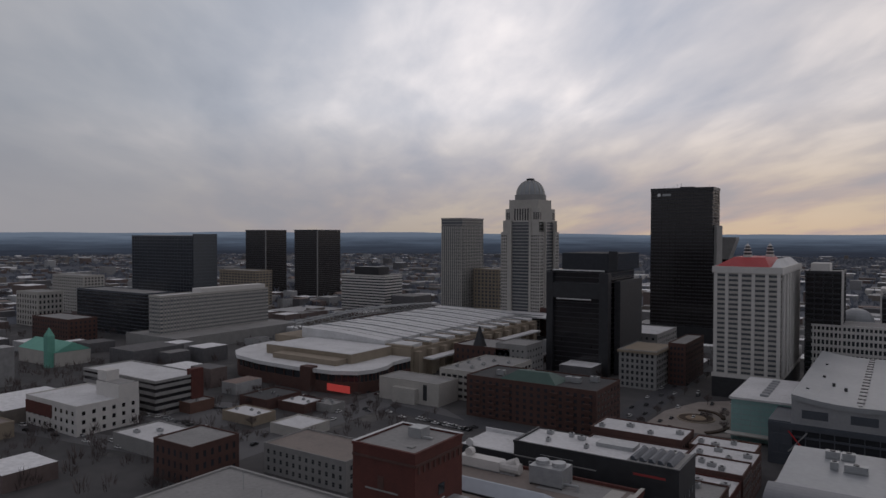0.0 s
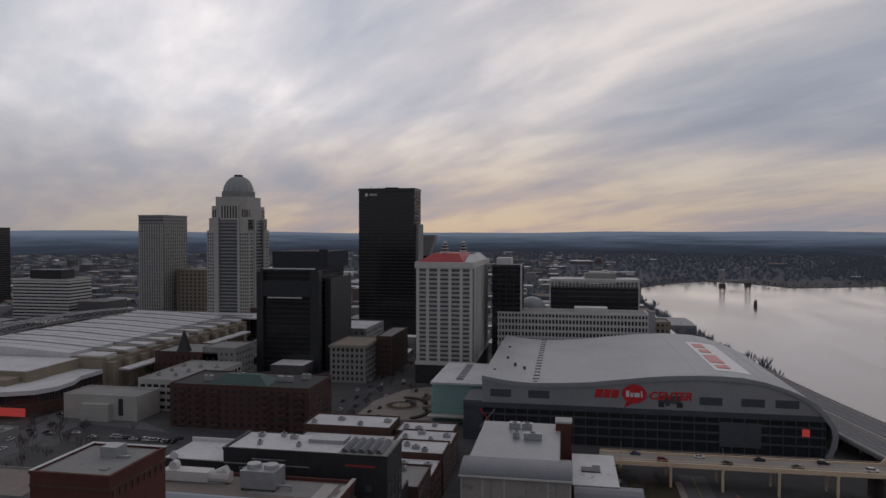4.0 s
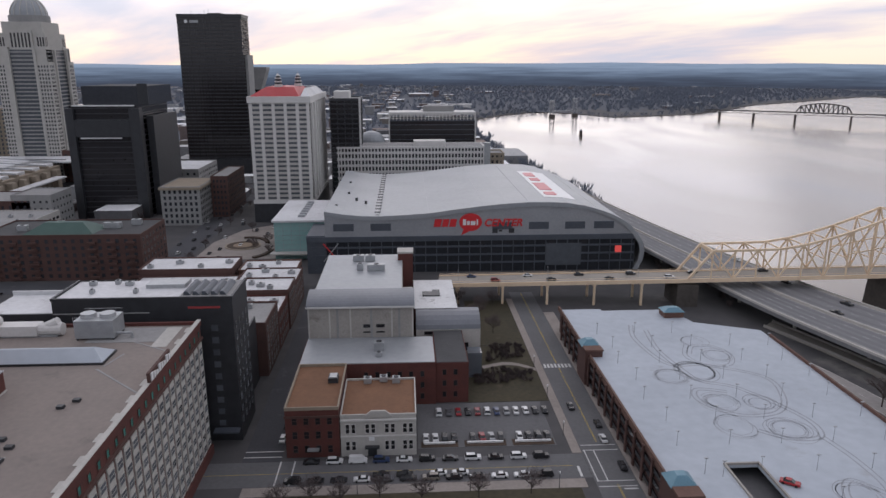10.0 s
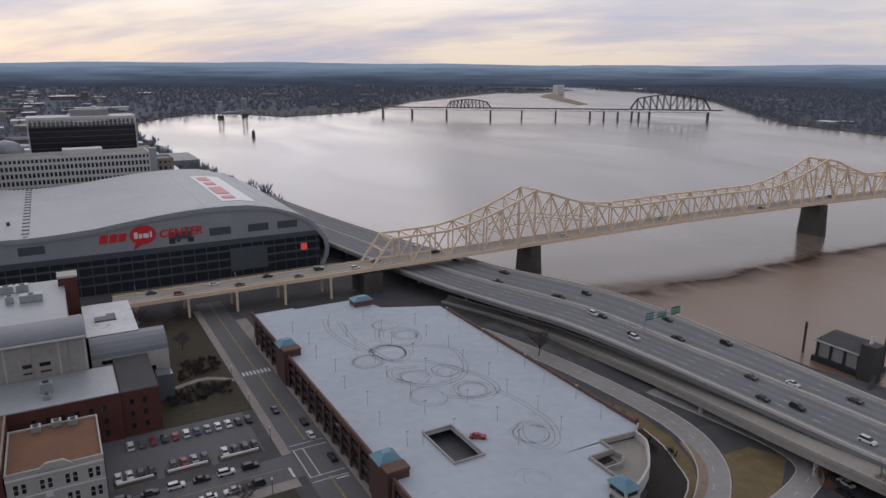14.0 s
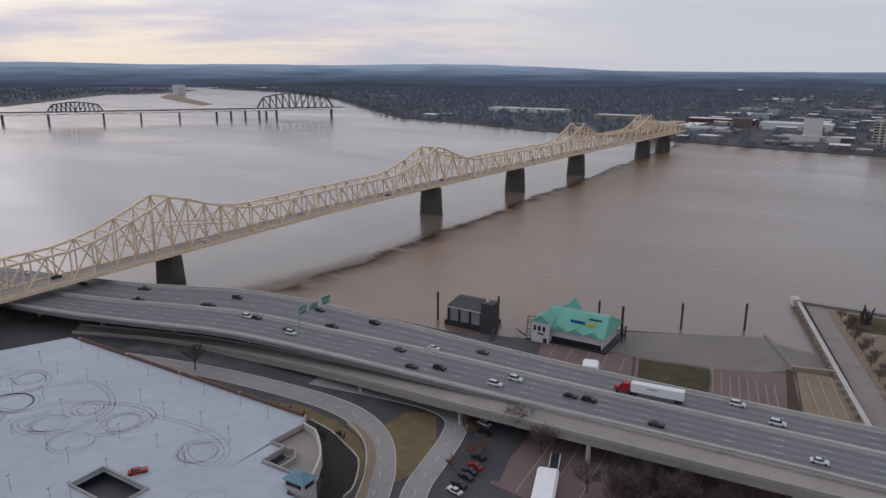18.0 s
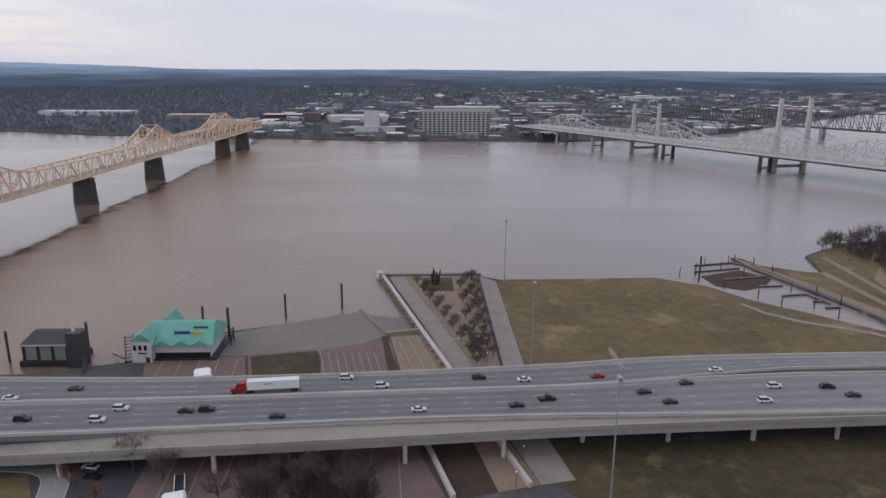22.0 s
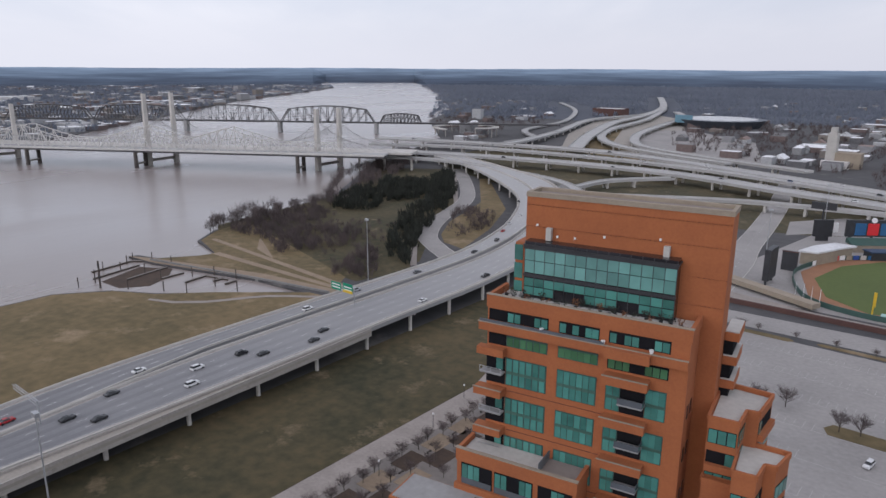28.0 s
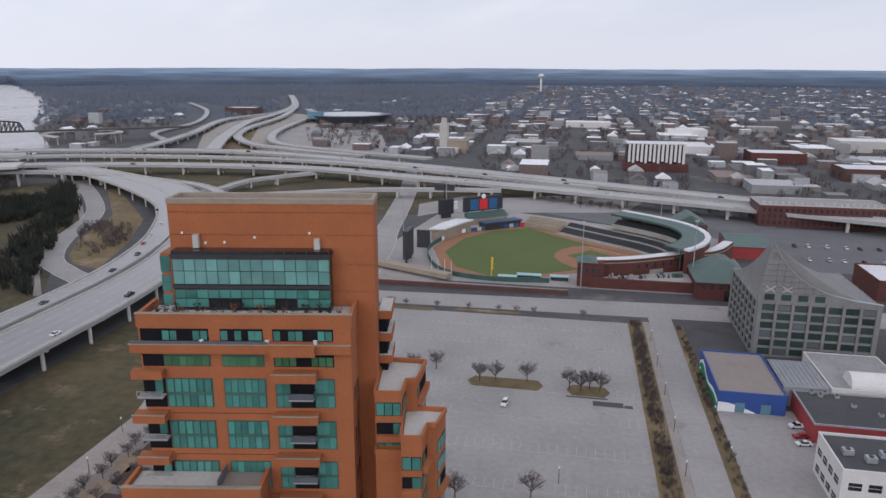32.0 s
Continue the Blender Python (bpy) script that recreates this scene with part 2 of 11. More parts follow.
mat("turf", (0.092, 0.122, 0.034), (0.075, 0.10, 0.028), 0.03, 0.95, fine=0.4)
mat("clay", (0.29, 0.145, 0.08), (0.23, 0.115, 0.065), 0.1, 0.95)
mat("dark_bed", (0.032, 0.024, 0.021), (0.02, 0.016, 0.015), 0.15, 0.9, fine=1.2, bump=0.2)
mat("tent_white", (0.82, 0.82, 0.82), (0.76, 0.76, 0.77), 0.4, 0.7, fine=1.5)
mat("mulch", (0.075, 0.05, 0.035), (0.045, 0.032, 0.025), 0.2, 0.95, fine=1.2, bump=0.3)
mat("sand_path", (0.28, 0.215, 0.15), (0.205, 0.155, 0.11), 0.1, 0.95, fine=0.9, stain=((0.12, 0.095, 0.075), 0.15, 0.60))
mat("wet_paving", (0.20, 0.175, 0.155), (0.14, 0.122, 0.11), 0.06, 0.6, fine=0.7)
mat("red_paving", (0.195, 0.132, 0.12), (0.14, 0.098, 0.09), 0.1, 0.9, fine=1.0)
mat("brick_red", (0.118, 0.039, 0.032), (0.078, 0.029, 0.025), 0.25, 0.9, fine=2.2, bump=0.15, stain=((0.10, 0.045, 0.038), 0.3, 0.62))
mat("brick_dark", (0.105, 0.055, 0.046), (0.075, 0.041, 0.036), 0.25, 0.9, fine=2.2, bump=0.15)
mat("brick_brown", (0.15, 0.085, 0.065), (0.11, 0.062, 0.05), 0.25, 0.9, fine=2.0)
mat("orange_brick", (0.355, 0.119, 0.044), (0.285, 0.093, 0.036), 0.22, 0.88, fine=2.4, bump=0.1)
mat("stone_pale", (0.47, 0.45, 0.42), (0.38, 0.365, 0.34), 0.15, 0.85, fine=1.2)
mat("stone_tan", (0.31, 0.26, 0.20), (0.24, 0.20, 0.155), 0.15, 0.88, fine=1.2)
mat("stone_grey", (0.30, 0.295, 0.29), (0.23, 0.228, 0.225), 0.15, 0.85, fine=1.2)
mat("stone_dark", (0.215, 0.212, 0.205), (0.16, 0.158, 0.153), 0.2, 0.85, fine=1.4, stain=((0.12, 0.118, 0.113), 0.15, 0.60))
mat("white_panel", (0.62, 0.60, 0.58), (0.53, 0.515, 0.50), 0.2, 0.7, fine=1.5)
mat("roof_white", (0.66, 0.66, 0.67), (0.50, 0.50, 0.505), 0.07, 0.8, fine=0.7, stain=((0.36, 0.355, 0.35), 0.16, 0.60))
mat("roof_grey", (0.30, 0.295, 0.29), (0.22, 0.217, 0.215), 0.08, 0.9, fine=0.8, stain=((0.16, 0.157, 0.157), 0.2, 0.62))
mat("zinc", (0.185, 0.195, 0.215), (0.15, 0.158, 0.175), 0.08, 0.5, 0.25, fine=0.9)
mat("roof_patchy", (0.70, 0.70, 0.70), (0.55, 0.55, 0.55), 0.1, 0.85, fine=0.8, stain=((0.16, 0.15, 0.15), 0.22, 0.57))
mat("roof_tan", (0.25, 0.212, 0.19), (0.20, 0.172, 0.157), 0.06, 0.92, fine=0.8, stain=((0.16, 0.138, 0.127), 0.12, 0.60))
mat("roof_dark", (0.07, 0.07, 0.073), (0.05, 0.05, 0.052), 0.1, 0.9, fine=0.9)
mat("roof_rust", (0.20, 0.10, 0.055), (0.15, 0.078, 0.045), 0.12, 0.9, fine=0.9, stain=((0.10, 0.06, 0.04), 0.2, 0.60))
mat("snow", (0.42, 0.458, 0.505), (0.345, 0.377, 0.42), 0.04, 0.75, fine=0.3, bump=0.1, stain=((0.33, 0.345, 0.37), 0.09, 0.61))
mat("tyre_mark", (0.255, 0.265, 0.285), (0.345, 0.36, 0.385), 0.5, 0.9)
mat("metal_grey", (0.36, 0.37, 0.39), (0.29, 0.30, 0.315), 0.08, 0.45, 0.35, fine=0.9)
mat("metal_roof", (0.33, 0.345, 0.36), (0.27, 0.285, 0.30), 0.035, 0.5, 0.2, fine=0.4)
mat("metal_dark", (0.05, 0.052, 0.058), (0.035, 0.036, 0.04), 0.3, 0.5, 0.3)
mat("steel_blue_grey", (0.095, 0.106, 0.126), (0.07, 0.08, 0.098), 0.12, 0.55, 0.3)
mat("galvanised", (0.42, 0.43, 0.44), (0.32, 0.33, 0.34), 0.5, 0.5, 0.5)
mat("bridge_cream", (0.80, 0.63, 0.45), (0.68, 0.52, 0.36), 0.12, 0.7, fine=0.9)
mat("bridge_white", (0.56, 0.545, 0.52), (0.45, 0.44, 0.42), 0.08, 0.7, fine=0.6)
mat("bridge_black", (0.045, 0.045, 0.05), (0.065, 0.06, 0.058), 0.1, 0.7)
mat("pier_stone", (0.10, 0.088, 0.078), (0.06, 0.053, 0.048), 0.12, 0.95, fine=0.7, bump=0.2)
mat("copper_green", (0.16, 0.41, 0.33), (0.12, 0.33, 0.265), 0.2, 0.7, fine=1.2)
mat("green_paint", (0.05, 0.10, 0.085), (0.035, 0.075, 0.065), 0.2, 0.6)
mat("green_roof", (0.09, 0.135, 0.12), (0.07, 0.105, 0.095), 0.08, 0.65)
mat("teal_box", (0.27, 0.44, 0.42), (0.22, 0.37, 0.355), 0.1, 0.35, fine=0.6)
mat("mullion_teal", (0.045, 0.09, 0.078), (0.035, 0.07, 0.06), 0.5, 0.5)
mat("spandrel_green", (0.06, 0.125, 0.10), (0.045, 0.10, 0.08), 0.6, 0.35)
# shade of open bays and recesses, painted on flat plates
mat("recess_shade", (0.014, 0.014, 0.016), (0.01, 0.01, 0.012), 0.6, 0.9, spec=0.1)
mat("blue_metal", (0.13, 0.245, 0.31), (0.10, 0.20, 0.255), 0.3, 0.5, 0.2)
mat("sign_green", (0.0, 0.24, 0.13), (0.0, 0.20, 0.11), 0.5, 0.5)
mat("sign_red", (0.62, 0.03, 0.035), (0.52, 0.025, 0.03), 0.5, 0.5)
mat("logo_red", (0.66, 0.30, 0.30), (0.60, 0.25, 0.25), 0.5, 0.6)
mat("sign_white", (0.75, 0.75, 0.75), (0.66, 0.66, 0.66), 0.5, 0.5)
mat("red_roof", (0.42, 0.05, 0.055), (0.34, 0.04, 0.045), 0.1, 0.6)
mat("red_wall", (0.33, 0.05, 0.05), (0.27, 0.04, 0.042), 0.2, 0.8)
mat("blue_wall", (0.028, 0.07, 0.27), (0.024, 0.06, 0.21), 0.2, 0.7)
mat("seat_dark", (0.045, 0.05, 0.055), (0.03, 0.034, 0.038), 0.6, 0.7)
mat("shade_blue", (0.035, 0.062, 0.115), (0.028, 0.05, 0.095), 0.3, 0.6)
mat("sign_blue_dim", (0.03, 0.12, 0.26), (0.025, 0.09, 0.2), 0.4, 0.5)
mat("yellow_paint", (0.62, 0.42, 0.03), (0.55, 0.37, 0.03), 0.3, 0.6)
mat("bark", (0.085, 0.07, 0.06), (0.055, 0.045, 0.04), 1.5, 0.95)
mat("twigs", (0.115, 0.089, 0.085), (0.066, 0.053, 0.053), 0.06, 0.95, island=0.25, fine=0.5)
mat("rust_leaves", (0.21, 0.09, 0.04), (0.14, 0.06, 0.03), 0.4, 0.95, island=0.3)
mat("evergreen", (0.034, 0.036, 0.028), (0.02, 0.024, 0.019), 0.15, 0.95, island=0.3)
# distant twigs, with the blue of distance haze mixed into the colour
mat("hazy_woods", (0.186, 0.207, 0.25), (0.14, 0.158, 0.198), 0.004, 0.97, fine=0.02, island=0.07)
mat("rubber", (0.02, 0.02, 0.021), (0.015, 0.015, 0.015), 2.0, 0.9)
mat("lamp_glow", (0.8, 0.8, 0.8), emit=((1, 0.95, 0.85), 3.0))
mat("red_screen", (0.2, 0.02, 0.02), emit=((1, 0.12, 0.10), 0.4))
palette_mat("car_paint", [(0.0, (0.62, 0.62, 0.62)), (0.30, (0.30, 0.31, 0.32)), (0.42, (0.035, 0.036, 0.04)), (0.70, (0.10, 0.10, 0.11)), (0.84, (0.24, 0.02, 0.025)), (0.90, (0.03, 0.05, 0.12)), (0.96, (0.2, 0.18, 0.15))], 0.3)
mat("paint_car_white", (0.66, 0.66, 0.66), rough=0.3)
mat("paint_car_black", (0.022, 0.022, 0.025), rough=0.25)
mat("paint_car_red", (0.36, 0.015, 0.02), rough=0.3)
palette_mat("town_walls", [(0.0, (0.15, 0.115, 0.108)), (0.3, (0.25, 0.25, 0.255)), (0.5, (0.12, 0.118, 0.124)), (0.68, (0.36, 0.365, 0.37)), (0.82, (0.19, 0.168, 0.15))], 0.9, True)
palette_mat("town_roofs", [(0.0, (0.19, 0.185, 0.185)), (0.20, (0.38, 0.38, 0.38)), (0.40, (0.72, 0.72, 0.73)), (0.72, (0.12, 0.117, 0.12)), (0.87, (0.22, 0.165, 0.145))], 0.9, True)


def hills_mat():
    """Far wooded land, distance haze painted into its colour: slate below, paler blue towards the sky line, streaked
    along the ridges, a few pale roofs.
    """
    m = bpy.data.materials.new("far_hills")
    m.use_nodes = True
    n, l = m.node_tree.nodes, m.node_tree.links
    b = n["Principled BSDF"]
    b.inputs["Roughness"].default_value, b.inputs["Specular IOR Level"].default_value = 1.0, 0.0
    geo = n.new("ShaderNodeNewGeometry")
    sp = n.new("ShaderNodeSeparateXYZ")
    l.new(geo.outputs["Position"], sp.inputs[0])
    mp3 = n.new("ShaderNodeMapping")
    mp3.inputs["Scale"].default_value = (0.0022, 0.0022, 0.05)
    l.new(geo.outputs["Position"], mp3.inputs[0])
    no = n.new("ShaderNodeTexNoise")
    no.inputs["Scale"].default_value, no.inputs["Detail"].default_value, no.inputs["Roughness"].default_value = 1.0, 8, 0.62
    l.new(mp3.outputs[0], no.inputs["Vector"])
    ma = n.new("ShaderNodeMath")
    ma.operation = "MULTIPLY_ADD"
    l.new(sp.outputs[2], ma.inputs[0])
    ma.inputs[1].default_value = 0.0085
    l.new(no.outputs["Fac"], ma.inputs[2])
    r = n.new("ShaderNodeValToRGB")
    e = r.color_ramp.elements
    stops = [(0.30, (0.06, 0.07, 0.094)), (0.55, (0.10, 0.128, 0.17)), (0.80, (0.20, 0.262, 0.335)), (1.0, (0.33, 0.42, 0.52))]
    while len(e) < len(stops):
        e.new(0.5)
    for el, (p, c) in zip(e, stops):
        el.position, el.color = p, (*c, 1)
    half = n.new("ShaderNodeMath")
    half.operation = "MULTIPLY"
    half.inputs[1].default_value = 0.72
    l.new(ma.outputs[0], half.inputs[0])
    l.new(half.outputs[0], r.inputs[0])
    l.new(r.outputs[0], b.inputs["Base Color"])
    MATS["far_hills"] = m


hills_mat()


def glass_mat(name, tint, rough=0.12, var=0.3):
    m = bpy.data.materials.new(name)
    m.use_nodes = True
    n, l = m.node_tree.nodes, m.node_tree.links
    b = n["Principled BSDF"]
    b.inputs["Roughness"].default_value, b.inputs["Specular IOR Level"].default_value = rough, 0.6
    oi = n.new("ShaderNodeObjectInfo")
    geo = n.new("ShaderNodeNewGeometry")
    no = n.new("ShaderNodeTexNoise")
    no.inputs["Scale"].default_value, no.inputs["Detail"].default_value = 0.45, 3
    l.new(geo.outputs["Position"], no.inputs["Vector"])
    ad = n.new("ShaderNodeMath")
    ad.operation = "ADD"
    l.new(oi.outputs["Random"], ad.inputs[0])
    l.new(no.outputs["Fac"], ad.inputs[1])
    mr = n.new("ShaderNodeMapRange")
    mr.inputs["From Max"].default_value = 2.0
    mr.inputs["To Min"].default_value, mr.inputs["To Max"].default_value = 1 - var, 1 + var
    l.new(ad.outputs[0], mr.inputs["Value"])
    vm = n.new("ShaderNodeVectorMath")
    vm.operation = "SCALE"
    vm.inputs[0].default_value = tint
    l.new(mr.outputs[0], vm.inputs["Scale"])
    l.new(vm.outputs[0], b.inputs["Base Color"])
    MATS[name] = m
    return m


glass_mat("glass_dark", (0.035, 0.038, 0.045), 0.1, 0.5)
glass_mat("glass_black", (0.018, 0.017, 0.02), 0.12, 0.4)
glass_mat("glass_bronze", (0.022, 0.018, 0.018), 0.15, 0.4)
glass_mat("glass_teal", (0.065, 0.205, 0.175), 0.14, 0.6)
glass_mat("glass_pale", (0.125, 0.275, 0.25), 0.12, 0.45)
glass_mat("glass_green", (0.06, 0.15, 0.075), 0.2, 0.5)
glass_mat("glass_olive", (0.03, 0.05, 0.044), 0.1, 0.6)
glass_mat("glass_grey", (0.10, 0.11, 0.125), 0.15, 0.4)
glass_mat("car_glass", (0.02, 0.022, 0.025), 0.1, 0.2)


def water_mat():
    m = bpy.data.materials.new("river_water")
    m.use_nodes = True
    n, l = m.node_tree.nodes, m.node_tree.links
    b = n["Principled BSDF"]
    b.inputs["Roughness"].default_value, b.inputs["Specular IOR Level"].default_value = 0.16, 0.5
    geo = n.new("ShaderNodeNewGeometry")
    mp2 = n.new("ShaderNodeMapping")
    mp2.inputs["Scale"].default_value = (1.0, 0.35, 1.0)
    l.new(geo.outputs["Position"], mp2.inputs[0])
    no = n.new("ShaderNodeTexNoise")
    no.inputs["Scale"].default_value, no.inputs["Detail"].default_value, no.inputs["Distortion"].default_value = 0.008, 6, 0.8
    l.new(mp2.outputs[0], no.inputs["Vector"])
    # the water changes at a line below the bridge: brown and ruffled on one side, smoother beyond
    sp = n.new("ShaderNodeSeparateXYZ")
    l.new(geo.outputs["Position"], sp.inputs[0])
    wob = n.new("ShaderNodeTexNoise")
    wob.inputs["Scale"].default_value, wob.inputs["Detail"].default_value = 0.03, 5
    l.new(geo.outputs["Position"], wob.inputs["Vector"])
    shift = n.new("ShaderNodeMath")
    shift.operation = "MULTIPLY_ADD"
    l.new(wob.outputs["Fac"], shift.inputs[0])
    shift.inputs[1].default_value = 26.0
    l.new(sp.outputs[1], shift.inputs[2])
    seam = n.new("ShaderNodeMapRange")
    seam.inputs["From Min"].default_value, seam.inputs["From Max"].default_value = 262.0, 257.0
    l.new(shift.outputs[0], seam.inputs["Value"])
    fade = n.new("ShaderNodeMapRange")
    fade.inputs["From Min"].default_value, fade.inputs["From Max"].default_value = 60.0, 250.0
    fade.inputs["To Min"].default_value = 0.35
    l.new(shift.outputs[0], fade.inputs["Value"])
    side_of = n.new("ShaderNodeMath")
    side_of.operation = "MULTIPLY"
    l.new(seam.outputs[0], side_of.inputs[0])
    l.new(fade.outputs[0], side_of.inputs[1])
    mix = n.new("ShaderNodeMix")
    mix.data_type = "RGBA"
    l.new(no.outputs["Fac"], mix.inputs[0])
    mix.inputs[6].default_value, mix.inputs[7].default_value = (0.19, 0.145, 0.115, 1), (0.145, 0.115, 0.095, 1)
    brown = n.new("ShaderNodeMix")
    brown.data_type = "RGBA"
    l.new(side_of.outputs[0], brown.inputs[0])
    l.new(mix.outputs[2], brown.inputs[6])
    brown.inputs[7].default_value = (0.185, 0.108, 0.066, 1)
    # dark broken strip: the bridge deck's reflection painted into the water colour
    wash = n.new("ShaderNodeTexNoise")
    wash.inputs["Scale"].default_value, wash.inputs["Detail"].default_value = 0.07, 6
    l.new(mp2.outputs[0], wash.inputs["Vector"])
    rise = n.new("ShaderNodeMapRange")
    rise.inputs["From Min"].default_value, rise.inputs["From Max"].default_value = 240.0, 256.0
    l.new(shift.outputs[0], rise.inputs["Value"])
    fall = n.new("ShaderNodeMapRange")
    fall.inputs["From Min"].default_value, fall.inputs["From Max"].default_value = 264.0, 259.0
    l.new(shift.outputs[0], fall.inputs["Value"])
    line_ = n.new("ShaderNodeMath")
    line_.operation = "MULTIPLY"
    l.new(rise.outputs[0], line_.inputs[0])
    l.new(fall.outputs[0], line_.inputs[1])
    torn = n.new("ShaderNodeMapRange")
    torn.inputs["From Min"].default_value, torn.inputs["From Max"].default_value = 0.30, 0.50
    l.new(wash.outputs["Fac"], torn.inputs["Value"])
    streak = n.new("ShaderNodeMath")
    streak.operation = "MULTIPLY"
    l.new(line_.outputs[0], streak.inputs[0])
    l.new(torn.outputs[0], streak.inputs[1])
    deck_mirror = n.new("ShaderNodeMix")
    deck_mirror.data_type = "RGBA"
    l.new(streak.outputs[0], deck_mirror.inputs[0])
    deck_mirror.inputs[7].default_value = (0.05, 0.028, 0.016, 1)
    # paler towards the south: reflected sky brightness painted into the water colour
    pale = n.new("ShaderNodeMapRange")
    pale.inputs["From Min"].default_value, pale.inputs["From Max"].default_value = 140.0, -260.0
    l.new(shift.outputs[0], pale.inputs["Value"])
    sky_sheen = n.new("ShaderNodeMix")
    sky_sheen.data_type = "RGBA"
    l.new(pale.outputs[0], sky_sheen.inputs[0])
    l.new(brown.outputs[2], sky_sheen.inputs[6])
    sky_sheen.inputs[7].default_value = (0.275, 0.243, 0.23, 1)
    l.new(sky_sheen.outputs[2], deck_mirror.inputs[6])
    l.new(deck_mirror.outputs[2], b.inputs["Base Color"])
    # the painted reflection strip hardly mirrors the sky
    dull = n.new("ShaderNodeMapRange")
    dull.inputs["To Min"].default_value, dull.inputs["To Max"].default_value = 0.5, 0.02
    l.new(streak.outputs[0], dull.inputs["Value"])
    l.new(dull.outputs[0], b.inputs["Specular IOR Level"])
    ro = n.new("ShaderNodeMapRange")
    ro.inputs["To Min"].default_value, ro.inputs["To Max"].default_value = 0.05, 0.22
    l.new(side_of.outputs[0], ro.inputs["Value"])
    gust = n.new("ShaderNodeMath")
    gust.operation = "MULTIPLY_ADD"
    l.new(no.outputs["Fac"], gust.inputs[0])
    gust.inputs[1].default_value = 0.26
    l.new(ro.outputs[0], gust.inputs[2])
    l.new(gust.outputs[0], b.inputs["Roughness"])
    rip = n.new("ShaderNodeTexNoise")
    rip.inputs["Scale"].default_value, rip.inputs["Detail"].default_value = 0.25, 5
    l.new(mp2.outputs[0], rip.inputs["Vector"])
    sw = n.new("ShaderNodeTexNoise")
    sw.inputs["Scale"].default_value, sw.inputs["Detail"].default_value, sw.inputs["Distortion"].default_value = 0.045, 3, 1.2
    l.new(mp2.outputs[0], sw.inputs["Vector"])
    hsum = n.new("ShaderNodeMath")
    hsum.operation = "MULTIPLY_ADD"
    l.new(sw.outputs["Fac"], hsum.inputs[0])
    hsum.inputs[1].default_value = 2.2
    l.new(rip.outputs["Fac"], hsum.inputs[2])
    bp = n.new("ShaderNodeBump")
    bp.inputs["Strength"].default_value, bp.inputs["Distance"].default_value = 0.25, 0.28
    l.new(hsum.outputs[0], bp.inputs["Height"])
    l.new(bp.outputs[0], b.inputs["Normal"])
    MATS["river_water"] = m


water_mat()


# ---- mesh helpers ----
class Geo:
    """Collects plain faces for one mesh."""

    def __init__(self):
        self.v, self.f, self.m = [], [], []

    def add(self, verts, faces, slot=0):
        o = len(self.v)
        self.v += [tuple(p) for p in verts]
        self.f += [tuple(i + o for i in f) for f in faces]
        self.m += [slot] * len(faces)
        return self

    def box(self, x0, x1, y0, y1, z0, z1, slot=0):
        return self.add([(x, y, z) for z in (z0, z1) for y in (y0, y1) for x in (x0, x1)],
                        [(0, 2, 3, 1), (4, 5, 7, 6), (0, 1, 5, 4), (2, 6, 7, 3), (0, 4, 6, 2), (1, 3, 7, 5)], slot)

    def prism(self, poly, z0, z1, slot=0, top=None):
        """An upright prism over a plan outline (counter-clockwise); top: its top outline if it tapers."""
        n = len(poly)
        top = top or poly
        return self.add([(x, y, z0) for x, y in poly] + [(x, y, z1) for x, y in top],
                        [tuple(range(n))[::-1], tuple(range(n, 2 * n))] + [(i, (i + 1) % n, n + (i + 1) % n, n + i) for i in range(n)], slot)

    def beam(self, p, q, w, h=None, slot=0):
        """A bar of section w x h from p to q."""
        p, q, h = Vector(p), Vector(q), h or w
        d = (q - p).normalized()
        side = d.cross(Vector((0, 0, 1)))
        side = side.normalized() if side.length > 1e-4 else Vector((1, 0, 0))
        u = side.cross(d)
        c = [side * (a * w / 2) + u * (b * h / 2) for a, b in ((-1, -1), (1, -1), (1, 1), (-1, 1))]
        return self.add([p + k for k in c] + [q + k for k in c],
                        [(3, 2, 1, 0), (4, 5, 6, 7), (0, 1, 5, 4), (1, 2, 6, 5), (2, 3, 7, 6), (3, 0, 4, 7)], slot)

    def rod(self, p, q, r0, r1=None, n=6, slot=0):
        p, q, r1 = Vector(p), Vector(q), r0 if r1 is None else r1
        d = (q - p).normalized()
        s = d.cross(Vector((0, 0, 1)))
        s = s.normalized() if s.length > 1e-4 else Vector((1, 0, 0))
        u = s.cross(d)
        ring = [s * math.cos(2 * math.pi * i / n) + u * math.sin(2 * math.pi * i / n) for i in range(n)]
        return self.add([p + k * r0 for k in ring] + [q + k * r1 for k in ring],
                        [tuple(range(n)), tuple(range(2 * n - 1, n - 1, -1))] + [(i, n + i, n + (i + 1) % n, (i + 1) % n) for i in range(n)], slot)

    def dome(self, cx, cy, z, r, rise, n=20, rings=6, slot=0):
        vs = [(cx + r * math.cos(a) * math.cos(2 * math.pi * i / n), cy + r * math.cos(a) * math.sin(2 * math.pi * i / n), z + rise * math.sin(a))
              for a in (j * math.pi / 2 / rings for j in range(rings)) for i in range(n)] + [(cx, cy, z + rise)]
        fs = [(j * n + i, j * n + (i + 1) % n, (j + 1) * n + (i + 1) % n, (j + 1) * n + i) for j in range(rings - 1) for i in range(n)]
        fs += [((rings - 1) * n + i, (rings - 1) * n + (i + 1) % n, rings * n) for i in range(n)]
        return self.add(vs, fs, slot)

    def weld(self):
        """Joins corners that lie on one another."""
        seen, remap, vs = {}, [], []
        for p in self.v:
            k = tuple(round(c, 3) for c in p)
            if k not in seen:
                seen[k] = len(vs)
                vs.append(p)
            remap.append(seen[k])
